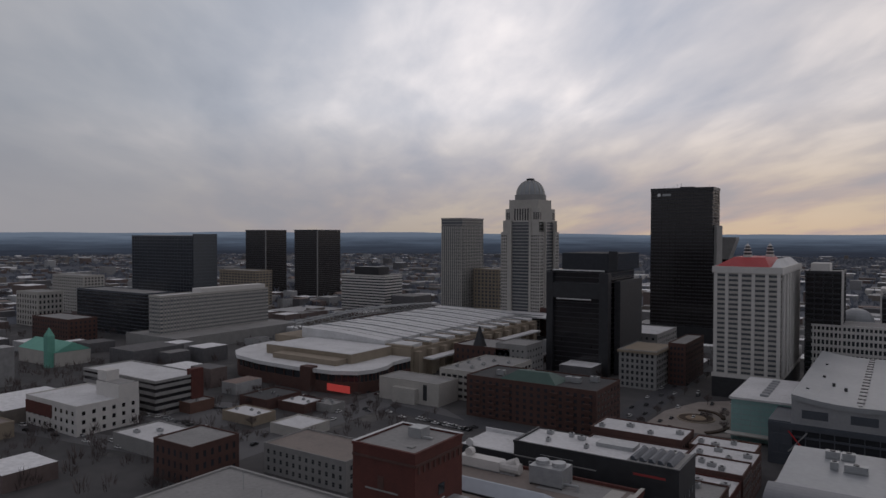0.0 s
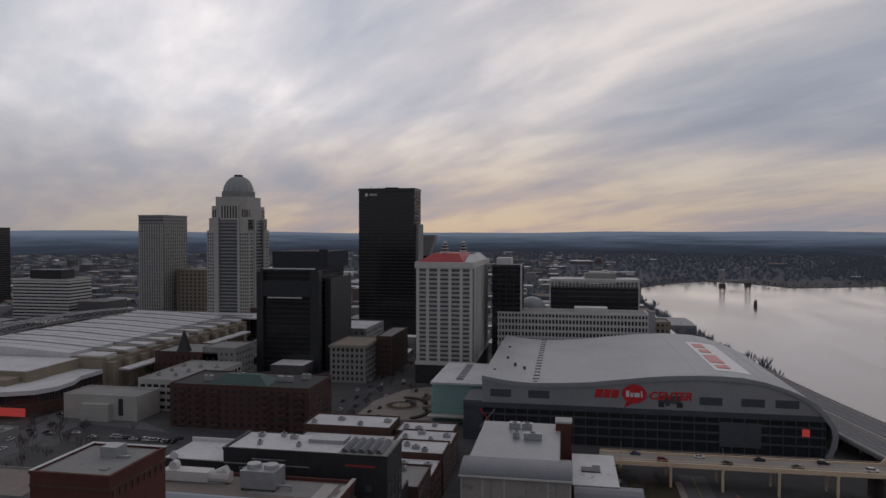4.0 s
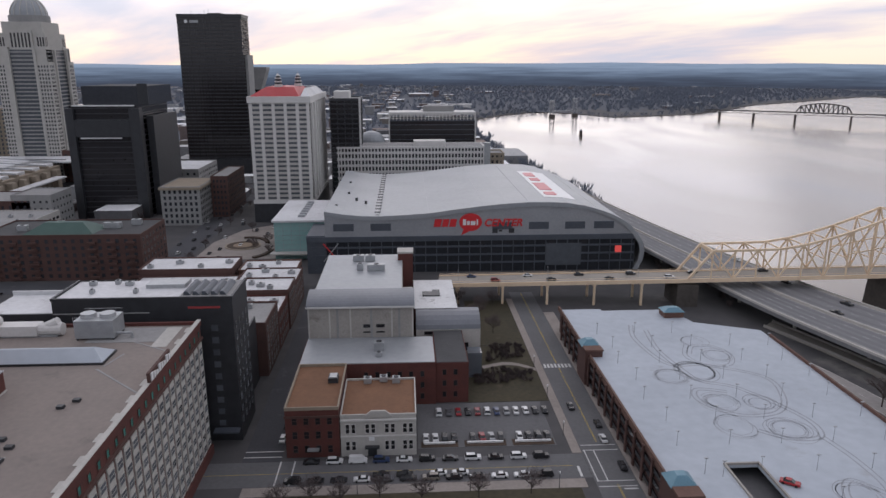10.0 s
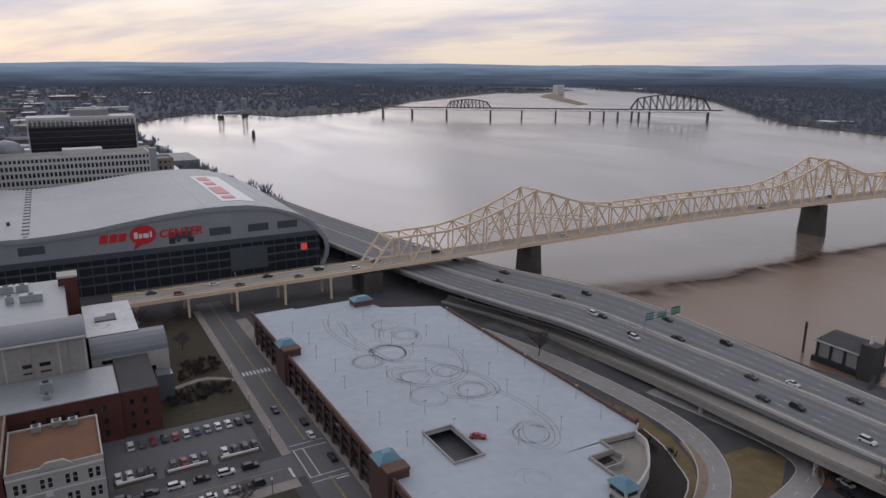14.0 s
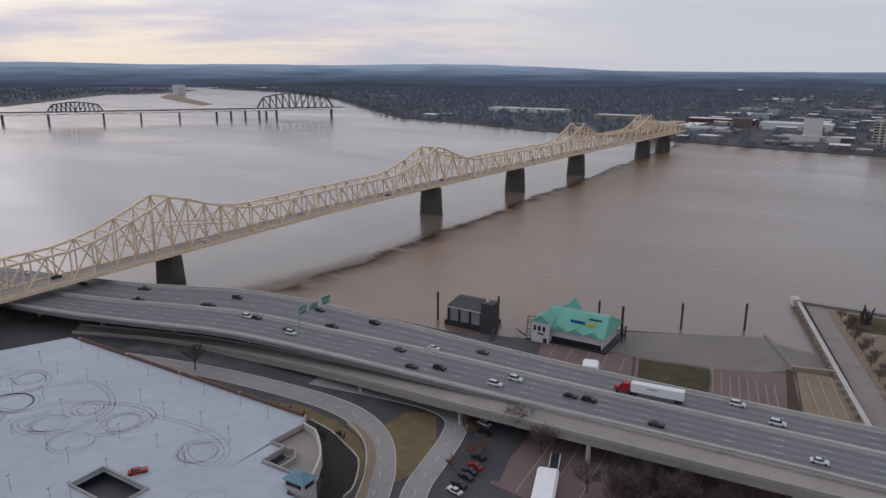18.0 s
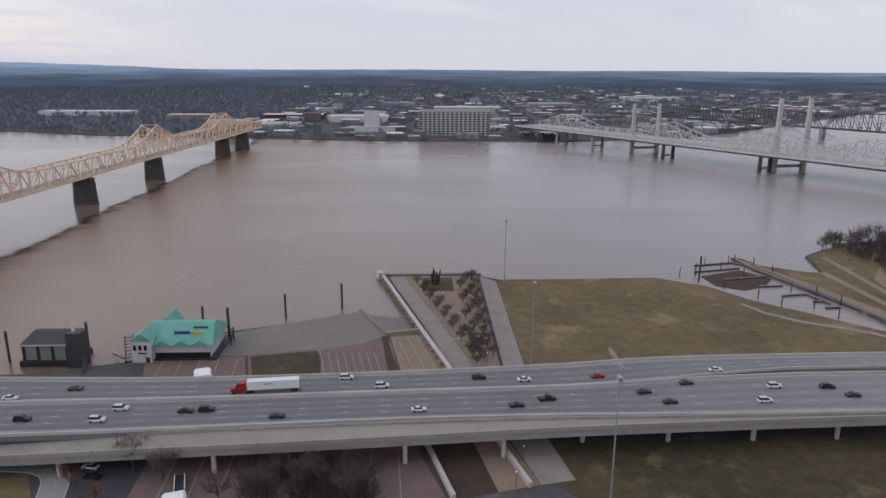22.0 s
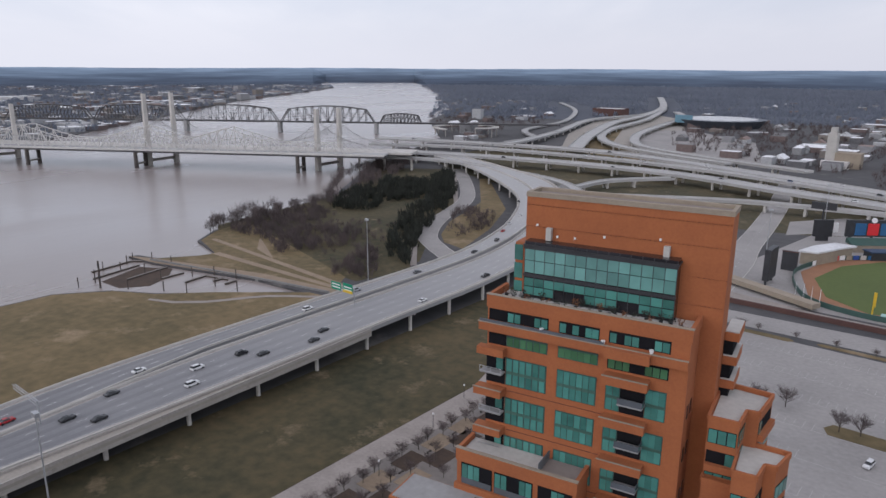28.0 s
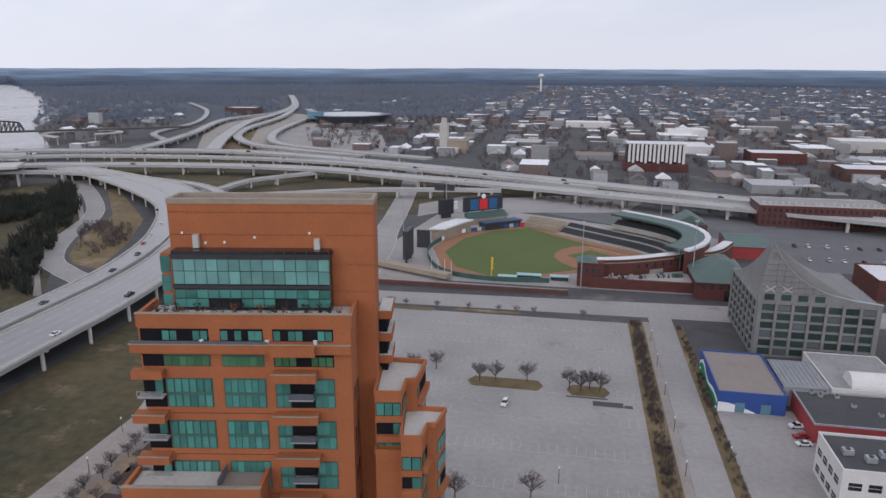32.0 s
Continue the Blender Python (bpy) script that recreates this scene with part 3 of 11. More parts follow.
        self.v, self.f = vs, [tuple(remap[i] for i in f) for f in self.f]
        return self

    def mesh(self, name, *mats):
        me = bpy.data.meshes.new(name)
        me.from_pydata(self.v, [], self.f)
        for m in mats:
            me.materials.append(MATS[m])
        if len(mats) > 1:
            me.polygons.foreach_set("material_index", self.m)
        me.update()
        return me


def box_geo(*a):
    return Geo().box(*a)


def thing(name, x, y, z, label, category, group="", rot=0.0, kind=""):
    ob = new(name)
    ob.empty_display_size = 0.5
    ob.location, ob.rotation_euler = (x, y, z), (0, 0, radians(rot))
    return tagged(ob, label, category, group, kind)


def put(name, me, parent, x=0.0, y=0.0, z=0.0, rot=0.0, label=""):
    """A mesh as one part of a thing, in the thing's own axes."""
    ob = new(name, me)
    ob.parent = parent
    ob.location, ob.rotation_euler = (x, y, z), (0, 0, radians(rot))
    if label:
        ob["label"] = label
    return ob


def part(name, geo, material, parent, label=""):
    return put(name, geo.mesh(name, *(material if isinstance(material, tuple) else (material,))), parent, label=label)


def structure(name, geo, material, label="", category=""):
    ob = new(name, geo.mesh(name, *(material if isinstance(material, tuple) else (material,))))
    return tagged(ob, label, category, kind="structure")


def stuff(name, geo, material, label, category, parent=None):
    ob = new(name, geo.mesh(name, *(material if isinstance(material, tuple) else (material,))))
    ob.parent = parent
    return tagged(ob, label, "" if parent else category, kind="stuff")


def sheet(name, poly, z, material, label, category):
    """A flat patch of ground or roof laid on what is below, 15 cm thick."""
    return structure(name, Geo().prism(poly, z - 0.15, z), material, label, category)


def rect(x0, x1, y0, y1):
    return [(x0, y0), (x1, y0), (x1, y1), (x0, y1)]


def glide(pts, step=8.0):
    """A smooth line through plan points (x, y or x, y, z), cut into steps."""
    out = []
    P = [Vector((*p, 0.0)) if len(p) == 2 else Vector(p) for p in pts]
    for i in range(len(P) - 1):
        a, b, c, d = P[max(i - 1, 0)], P[i], P[i + 1], P[min(i + 2, len(P) - 1)]
        n = max(1, int((c - b).length / step))
        for k in range(n):
            t = k / n
            out.append(0.5 * ((2 * b) + (c - a) * t + (2 * a - 5 * b + 4 * c - d) * t * t + (3 * b - a - 3 * c + d) * t ** 3))
    return out + [P[-1]]


def normals(line):
    ns = []
    for i in range(len(line)):
        d = line[min(i + 1, len(line) - 1)] - line[max(i - 1, 0)]
        d.z = 0
        d.normalize()
        ns.append(Vector((d.y, -d.x, 0)))
    return ns


def ribbon(geo, line, left, right, drop, lift=0.0, slot=0):
    """A strip along a line, from left to right of it (metres, right is positive), drop metres thick."""
    ns = normals(line)
    n = len(line)
    vs = []
    for p, k in zip(line, ns):
        a, b = p + k * left, p + k * right
        vs += [(a.x, a.y, p.z + lift), (b.x, b.y, p.z + lift), (b.x, b.y, p.z + lift - drop), (a.x, a.y, p.z + lift - drop)]
    fs = []
    for i in range(n - 1):
        o, q = 4 * i, 4 * i + 4
        fs += [(o, q, q + 1, o + 1), (o + 1, q + 1, q + 2, o + 2), (o + 2, q + 2, q + 3, o + 3), (o + 3, q + 3, q, o)]
    fs += [(0, 1, 2, 3), (4 * n - 1, 4 * n - 2, 4 * n - 3, 4 * n - 4)]
    return geo.add(vs, fs, slot)


def dashes(geo, line, off, width, on, gap, lift):
    """Broken lane lines along a road."""
    ns = normals(line)
    run, acc = 0.0, 0.0
    for i in range(len(line) - 1):
        a, b = line[i] + ns[i] * off, line[i + 1] + ns[i + 1] * off
        seg = (b - a).length
        s = 0.0
        while s < seg:
            ph = (acc + s) % (on + gap)
            if ph < on:
                e = min(seg, s + on - ph)
                p, q = a.lerp(b, s / seg), a.lerp(b, e / seg)
                k = ns[i] * (width / 2)
                geo.add([p - k + Vector((0, 0, lift)), q - k + Vector((0, 0, lift)), q + k + Vector((0, 0, lift)), p + k + Vector((0, 0, lift))], [(3, 2, 1, 0)])
                s = e + 0.001
            else:
                s += on + gap - ph
        acc += seg
    return geo


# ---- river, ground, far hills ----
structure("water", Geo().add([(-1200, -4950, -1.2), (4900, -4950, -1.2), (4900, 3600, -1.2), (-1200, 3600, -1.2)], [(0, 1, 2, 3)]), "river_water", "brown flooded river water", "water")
south = [(2150, 2600), (1840, 2420), (1640, 2480), (982, 1972), (699, 1640), (560, 1570), (456, 1530), (400, 1640), (330, 1730), (230, 1620), (152, 1490), (123, 1200), (137, 814), (170, 529), (180, 440), (196, 330), (222, 250),
         (240, 200), (241, 144), (251, 112), (281, 84), (303, 26), (291, 18), (281, 12), (282, 0.5), (360, 19), (362, -33), (354, -44), (356, -128), (340, -150), (319, -162), (290, -188), (266, -211), (300, -208.5), (372, -189), (396, -187), (394, -192), (379, -196), (366, -215), (362, -224), (399, -234),
         (415, -255), (427, -290), (440, -350), (462, -410), (556, -540), (706, -845), (941, -1090), (1180, -1480), (1433, -1715), (1700, -2150), (2200, -2560), (2751, -3137), (3300, -3560)]
outer_s = [(3900 * math.sin(a), 3900 * math.cos(a)) for a in (radians(d) for d in range(145, 389, 4))]
structure("ground", Geo().prism(south + outer_s + [(2300, 3150)], -3.0, 0.0), "ground", "bare winter city ground of asphalt, soil and dry grass", "ground")
north = [(3560, -3150), (3162, -2679), (2632, -2340), (2250, -1820), (1887, -1287), (1561, -918), (1300, -640), (1120, -430), (1073, -250), (1064, -189), (1073, -117), (1073, 11), (1085, 120), (1099, 180), (1115, 250), (1143, 399),
         (1161, 523), (1224, 680), (1281, 880), (1500, 1150), (1899, 1600), (2250, 2150), (2300, 2480), (2380, 2780)]
outer_n = [(3900 * math.sin(a), 3900 * math.cos(a)) for a in (radians(d) for d in range(44, 129, 4))]
structure("ground_far_shore", Geo().prism([*north, *outer_n], -3.0, 0.0), "ground", "low wooded far river shore", "ground")


def rim(az):
    """Height at which the land meets the sky, and where it begins to rise, by azimuth in degrees clockwise from ahead."""
    ridge = 119 + 6 * math.sin(az * 0.11) + 3 * math.sin(az * 0.47)
    flat = 85 + 2 * math.sin(az * 0.3)
    w = min(max((72 - az) / 10, 0), 1)
    return (flat + (ridge - flat) * w) if az < 150 else flat


g = Geo()
cols = []
for d in range(-85, 271, 1):
    a = radians(d)
    r0 = 4500 if 130 < d < 139 else 3800
    zs = [(r0, -2.0), (r0 + 250, 4.0), (4500 if r0 < 4500 else 4800, 0.50 * rim(d)), (4930, rim(d))]
    cols.append([(r * math.sin(a), r * math.cos(a), z + (random.uniform(-1.2, 1.2) if i == 3 else 0)) for i, (r, z) in enumerate(zs)])
for i in range(len(cols) - 1):
    a, b = cols[i], cols[i + 1]
    for k in range(3):
        g.add([a[k], b[k], b[k + 1], a[k + 1]], [(3, 2, 1, 0)])
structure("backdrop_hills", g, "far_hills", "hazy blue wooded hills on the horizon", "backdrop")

# ---- streets and lots of the near town ----
sheet("road_first_street", rect(50.5, 62, 60, 330), 0.06, "road_grey", "grey asphalt street beside a parking garage", "road")
sheet("road_washington_street", rect(-160, 50.4, 167.5, 180), 0.06, "road_grey", "asphalt street lined with parked cars", "road")
sheet("road_side_street", rect(-48, -37, 180.1, 345), 0.06, "asphalt", "narrow street between brick buildings", "road")
sheet("pavement_lot_edge", rect(47.6, 50.4, 180.2, 320), 0.14, "pavement", "pale concrete pavement along the street", "pavement")
sheet("pavement_garage", rect(62.1, 67, 100, 300), 0.14, "pavement", "pale concrete pavement along the garage", "pavement")
sheet("parking_lot_small", rect(2.5, 44, 185, 213), 0.08, "road_grey", "small asphalt car park", "parking lot")
sheet("lawn_by_lot", rect(19, 47.5, 213.5, 262), 0.1, "lawn_dull", "brown winter lawn with shrub beds", "lawn")
sheet("path_museum", [(p.x, p.y) for p in glide([(28, 240), (36, 243), (42, 241.5), (47.4, 237)], 3)] + [(p.x, p.y) for p in glide([(47.4, 239.5), (42, 244), (36, 245.5), (27.5, 242.5)], 3)], 0.16, "pavement", "curved pale path through the shrub beds", "path")
sheet("lawn_by_bridge", rect(27, 47.5, 262.5, 318), 0.08, "lawn_dull", "dull winter grass below the bridge", "lawn")
sheet("lawn_foreground", rect(-40, 46, 120, 163), 0.08, "lawn_dull", "patchy winter lawn with bare trees", "lawn")
sheet("pavement_foreground", rect(-45, 48, 163.1, 167.3), 0.14, "pavement", "pale concrete pavement", "pavement")
sheet("parking_lot_large", rect(-28, 100, -299, -100), 0.06, "old_asphalt", "large empty pale asphalt car park with faded stall lines", "parking lot")
sheet("road_behind_lot", [(-300, -345), (-73, -331), (100, -322), (180, -330), (180, -318), (100, -305), (-73, -309), (-300, -325)], 0.07, "old_asphalt", "wide pale street", "road")
sheet("road_beside_lot", rect(-46, -35.8, -308.9, -60), 0.06, "old_asphalt", "pale street beside the car park", "road")
sheet("verge_strip", rect(-32.8, -26.4, -302, -60), 0.12, "lawn_brown", "brown verge with dry shrubs", "verge")
sheet("pavement_lot_side", rect(-35.7, -32.9, -302, -60), 0.14, "pavement", "worn tan pavement beside the street", "pavement")
sheet("gravel_yard", rect(-80, -50, -226, -120), 0.06, "old_asphalt", "worn gravel yard with parked cars", "yard")
sheet("verge_yard", rect(-49.8, -46.1, -300, -120), 0.1, "lawn_brown", "brown grass verge", "verge")

# ---- waterfront ----
sheet("lawn_river", [(235, -40.2), (351, -41.2), (354.5, -46), (354.5, -128), (338, -150), (318, -161), (300, -180), (262, -212), (240, -215)], 0.1, "lawn_brown", "broad lawn turning brown in patches beside the river", "lawn")
sheet("lawn_highway", [(137, -60), (188, -20), (190, -290), (176, -285), (150, -225), (140, -196), (136, -181), (136.5, -120)], 0.08, "lawn", "dull green lawn with bare patches", "lawn")
sheet("path_promenade", [(128, -60), (136.8, -60), (136.3, -120), (135.8, -181), (139.8, -196), (149.8, -225), (143, -228), (130, -196), (125.5, -181), (127.5, -120)], 0.12, "pavement", "pale concrete park path", "path")
sheet("park_garden", [(108, -60), (127.8, -60), (127.3, -120), (125.3, -181), (129.8, -196), (142, -228), (100, -228), (88, -150)], 0.1, "wet_paving", "paved garden with planting beds", "park")

# ---- street markings, plaza by the arena ----
def marking(name, rects, z, material, label):
    g_ = Geo()
    for x0_, x1_, y0_, y1_ in rects:
        g_.box(x0_, x1_, y0_, y1_, z - 0.004, z + 0.004)
    return stuff(name, g_, material, label, "marking")


marking("crosswalk_marking", [(51 + 1.35 * i, 51.8 + 1.35 * i, 239.6, 243.0) for i in range(8)], 0.07, "paint_white", "white zebra crossing bars")
marking("centre_marking", [(56.1, 56.22, 186, 239), (56.4, 56.52, 186, 239), (56.1, 56.22, 244, 328), (56.4, 56.52, 244, 328), (56.1, 56.22, 62, 164), (56.4, 56.52, 62, 164), (-150, 46, 173.7, 173.85)], 0.07, "paint_yellow", "yellow centre lines on the street")
marking("junction_marking", [(51, 61.4, 184.2, 184.5), (51, 61.4, 181.4, 181.7), (51, 61.4, 165.6, 165.9), (51, 61.4, 163.0, 163.3), (51.2, 51.5, 165.9, 181.4), (54.0, 54.3, 165.9, 181.4), (47.2, 47.9, 168.2, 173.4), (57.5, 61.2, 161.6, 162.2), (-37, -36.6, 168, 180), (-33, -32.6, 168, 180), (-48, -37, 182.4, 182.8), (-48, -37, 185.4, 185.8)], 0.07, "paint_white", "worn white crossing and stop lines")
for x0_, x1_ in ((3.5, 14.5), (16.5, 29), (31, 43.5)):
    sheet("planting_bed", rect(x0_, x1_, 185.4, 188.8), 0.2, "mulch", "mulched bed along the car park edge", "planting")
    structure("bed_wall", Geo().box(x0_ + 0.8, x1_ - 0.8, 187.0, 187.5, 0.2, 0.75), "sign_white", "low white bed edging wall", "wall")
sheet("plaza_paving", [(-125, 398), (-76, 400), (-84, 445), (-92, 492), (-112, 475), (-124, 440)], 0.1, "pavement", "pale paved plaza beside the arena", "pavement")
structure("plaza_ring", Geo().rod((-103, 431, 0), (-103, 431, 0.55), 11, n=28), "stone_tan", "round raised planter wall", "planter")
structure("plaza_ring_bed", Geo().rod((-103, 431, 0.55), (-103, 431, 0.6), 10, n=28), "mulch", "planted bed inside the round wall", "planting")
structure("plaza_ring_paving", Geo().rod((-103, 431, 0.6), (-103, 431, 0.66), 6, n=24), "sand_path", "round sandy paving", "pavement")
for k_, (cx_, cy_, a0_, a1_) in enumerate(((-103, 431, 15, 110), (-98, 418, -60, 10))):
    arc_ = [Vector((cx_ + 15 * math.cos(radians(d_)), cy_ + 20 * math.sin(radians(d_)), 0.7)) for d_ in range(a0_, a1_, 8)]
    structure("plaza_hedge", ribbon(Geo(), arc_, -1.4, 1.4, 0.7, 0.4), "mulch", "curved dark hedge on the plaza", "hedge")
sheet("road_second_street", [(-146, 395), (-128, 395), (-128, 700), (-146, 700)], 0.045, "asphalt", "city street with cars between office blocks", "road")
sheet("road_main_street", [(-300, 341), (-60, 338), (-60, 356), (-300, 360)], 0.03, "asphalt", "wide city street before the brick apartments", "road")
sheet("parking_lot_town", [(-384, 246), (-323, 243), (-322, 300), (-359, 304), (-371, 300)], 0.04, "road_grey", "cracked grey car park between low blocks", "parking lot")
sheet("parking_lot_hall", [(-360, 424), (-300, 362), (-215, 350), (-240, 366), (-290, 378)][::-1], 0.035, "road_grey", "grey forecourt of the hall", "parking lot")
sheet("road_west_street", [(-470, 180), (-312, 205), (-312, 222), (-470, 200)], 0.05, "road_grey", "grey town street with parked cars", "road")
sheet("road_market_street", [(-290, 200), (-268, 222), (-274, 365), (-300, 368), (-296, 300), (-312, 220)], 0.06, "road_grey", "wide grey street with parked cars", "road")
# ---- buildings ----
FOOT = []


def tower(name, x0, x1, y0, y1, h, floors, nx, ny, core, band, pier, label, bh=1.2, bo=0.25, pw=1.0, po=0.35, base=0.0, roof="roof_grey", crown=2.0, skip=0, z0=0.0, group="", pier_top=None):
    """A block of storeys: a glazed core, a band round it at every floor, piers between the bays, a parapet and a roof."""
    w, d = x1 - x0, y1 - y0
    FOOT.append((x0, x1, y0, y1))
    b = thing(name, (x0 + x1) / 2, (y0 + y1) / 2, z0, label, "building", group)
    X, Y = w / 2, d / 2
    part("core", box_geo(-X, X, -Y, Y, 0, h), core, b)
    fh = (h - base) / floors
    if band:
        me = Geo().box(-X - bo, X + bo, -Y - bo, Y + bo, 0, bh).mesh("floor_band", band)
        for i in range(skip, floors):
            put("floor_band", me, b, z=base + i * fh)
    if pier:
        ph = (pier_top or h) - base
        me = Geo().box(-pw / 2, pw / 2, -po, po, 0, ph).mesh("pier", pier)
        for i in range(nx + 1):
            u = -X + (pw / 2 if i == 0 else -pw / 2 if i == nx else 0) + w * i / nx
            put("pier", me, b, u, -Y, base)
            put("pier", me, b, u, Y, base)
        for i in range(1, ny):
            u = -Y + d * i / ny
            put("pier", me, b, -X, u, base, 90)
            put("pier", me, b, X, u, base, 90)
    o = max(bo, po if pier else 0) + 0.05
    part("parapet", Geo().box(-X - o, X + o, -Y - o, -Y + 0.4, h - crown * 0.5, h + crown * 0.5).box(-X - o, X + o, Y - 0.4, Y + o, h - crown * 0.5, h + crown * 0.5)
         .box(-X - o, -X + 0.4, -Y + 0.4, Y - 0.4, h - crown * 0.5, h + crown * 0.5).box(X - 0.4, X + o, -Y + 0.4, Y - 0.4, h - crown * 0.5, h + crown * 0.5), band or pier or core, b)
    part("roof", box_geo(-X + 0.4, X - 0.4, -Y + 0.4, Y - 0.4, h + 0.02, h + 0.12), roof, b)
    return b


WINDOW_MESH = {}


def window_mesh(w, h, frame_mat, glass, bars=1):
    key = (round(w, 2), round(h, 2), frame_mat, glass, bars)
    if key not in WINDOW_MESH:
        t = 0.12
        g = Geo().box(-w / 2, w / 2, -0.03, 0.02, 0, h, 1)
        g.box(-w / 2 - t, w / 2 + t, -0.12, 0.02, -t, 0).box(-w / 2 - t, w / 2 + t, -0.12, 0.02, h, h + t)
        g.box(-w / 2 - t, -w / 2, -0.10, 0.02, 0, h).box(w / 2, w / 2 + t, -0.10, 0.02, 0, h)
        for i in range(bars):
            z = h * (i + 1) / (bars + 1)
            g.box(-w / 2, w / 2, -0.07, 0.0, z - 0.05, z + 0.05)
        WINDOW_MESH[key] = g.mesh("window", frame_mat, glass)
    return WINDOW_MESH[key]


def framed_window(parent, w, h, frame_mat, glass, x, y, z, rot, bars=1):
    """A window frame with its pane as a part of its own."""
    key = (w, h, frame_mat, glass, bars, "framed")
    if key not in WINDOW_MESH:
        t = 0.12
        g = Geo().box(-w / 2 - t, w / 2 + t, -0.12, 0.02, -t, 0).box(-w / 2 - t, w / 2 + t, -0.12, 0.02, h, h + t)
        g.box(-w / 2 - t, -w / 2, -0.10, 0.02, 0, h).box(w / 2, w / 2 + t, -0.10, 0.02, 0, h)
        for i in range(bars):
            g.box(-w / 2, w / 2, -0.07, 0.0, h * (i + 1) / (bars + 1) - 0.05, h * (i + 1) / (bars + 1) + 0.05)
        WINDOW_MESH[key] = (g.mesh("window", frame_mat), Geo().box(-w / 2, w / 2, -0.03, 0.02, 0, h).mesh("pane", glass))
    fm, pm = WINDOW_MESH[key]
    f = put("window", fm, parent, x, y, z, rot)
    put("pane", pm, f)
    return f


def windows(parent, side, X, Y, a, b, n, z, rows, fh, w, h, frame_mat="stone_pale", glass="glass_dark", bars=1, name="window"):
    """Rows of windows on one side (s: towards -y, n, e: +x, w: -x) of a block with half sizes X, Y, between a and b along the side."""
    far = math.hypot(parent.location.x, parent.location.y) > 330
    if far:
        # distant windows: one part for each row
        g = Geo()
        for i in range(n):
            u = a + (b - a) * (i + 0.5) / n
            if side in "sn":
                q = -1 if side == "s" else 1
                g.box(u - w / 2, u + w / 2, min(q * Y, q * (Y + 0.08)), max(q * Y, q * (Y + 0.08)), 0, h)
            else:
                q = -1 if side == "w" else 1
                g.box(min(q * X, q * (X + 0.08)), max(q * X, q * (X + 0.08)), u - w / 2, u + w / 2, 0, h)
        me = g.mesh("window_row", glass)
        for r in range(rows):
            put("window_row", me, parent, z=z + r * fh)
        return
    me = window_mesh(w, h, frame_mat, glass, bars)
    for r in range(rows):
        for i in range(n):
            u = a + (b - a) * (i + 0.5) / n
            p = {"s": (u, -Y, 0), "n": (u, Y, 180), "e": (X, u, 90), "w": (-X, u, -90)}[side]
            put(name, me, parent, p[0], p[1], z + r * fh, p[2])


def block(name, x0, x1, y0, y1, h, wall, roof, label, crown=0.8, z0=0.0, group="", coping=None, category="building"):
    """A plain walled block with a parapet and a roof sheet."""
    FOOT.append((x0, x1, y0, y1))
    b = thing(name, (x0 + x1) / 2, (y0 + y1) / 2, z0, label, category, group)
    X, Y = (x1 - x0) / 2, (y1 - y0) / 2
    part("wall", box_geo(-X, X, -Y, Y, 0, h), wall, b)
    part("roof", box_geo(-X + 0.35, X - 0.35, -Y + 0.35, Y - 0.35, h + 0.02, h + 0.1), roof, b)
    part("parapet", Geo().box(-X - 0.05, X + 0.05, -Y - 0.05, -Y + 0.35, h, h + crown).box(-X - 0.05, X + 0.05, Y - 0.35, Y + 0.05, h, h + crown)
         .box(-X - 0.05, -X + 0.35, -Y + 0.35, Y - 0.35, h, h + crown).box(X - 0.35, X + 0.05, -Y + 0.35, Y - 0.35, h, h + crown), coping or wall, b)
    b["half"] = (X, Y)
    return b


def roof_unit(x, y, z, w=3.0, d=2.2, h=1.6, label="grey metal air handling unit on a roof"):
    u = thing("roof_unit", x, y, z, label, "air unit", "roof plant")
    c = part("casing", Geo().prism(rect(-w / 2 + 0.15, w / 2 - 0.15, -d / 2 + 0.15, d / 2 - 0.15), 0, 0.25, top=rect(-w / 2, w / 2, -d / 2, d / 2)).box(-w / 2, w / 2, -d / 2, d / 2, 0.25, h), "galvanised", u)
    part("fan", Geo().rod((0, 0, h), (0, 0, h + 0.25), min(w, d) * 0.32, n=12), "metal_dark", c)
    return u


# ---- downtown towers ----
t = tower("bank_tower", -222, -160, 730, 760, 157, 40, 22, 8, "glass_bronze", "metal_dark", "glass_black", "tall near-black glass and steel office tower with roof masts", bh=1.3, bo=0.2, pw=0.5, po=0.45, base=14, roof="roof_dark", crown=3, pier_top=157)
part("plant_room", box_geo(-4, 10, -6, 6, 157, 160), "metal_dark", t)
for i, (u, h) in enumerate(((-20, 5), (-11, 4), (-7, 6), (-3, 7), (14, 3), (25, 4))):
    part("mast", Geo().rod((u, -4, 157), (u, -4, 157 + h), 0.25, 0.12), "galvanised", t)
part("side_wing", box_geo(31, 34, -11, 15, 0, 120), "stone_grey", t, "pale stone side wing")
part("sign_disc", Geo().rod((-22.5, -15.7, 151.5), (-22.5, -15.45, 151.5), 1.7, n=16), "sign_white", t)
part("sign_bar", box_geo(-19, -10.5, -15.7, -15.45, 150.3, 152.7), "galvanised", t)
part("podium", box_geo(-45, 45, -18, 20, 0, 17), "metal_dark", t)
# tower beside it with a flared top
t = thing("flared_tower", -150, 815, 0, "grey office tower with a flared overhanging top", "building")
part("core", box_geo(-19, -9.4, -12, 6, 0, 84), "glass_bronze", t)
part("flare", Geo().prism(rect(-19.2, -9.2, -12.2, 6.2), 84, 104, top=rect(-19.2, -2.5, -12.2, 6.2)), "stone_grey", t)
part("cap", box_geo(-19.5, -2.2, -12.5, 6.5, 104, 108), "stone_grey", t)

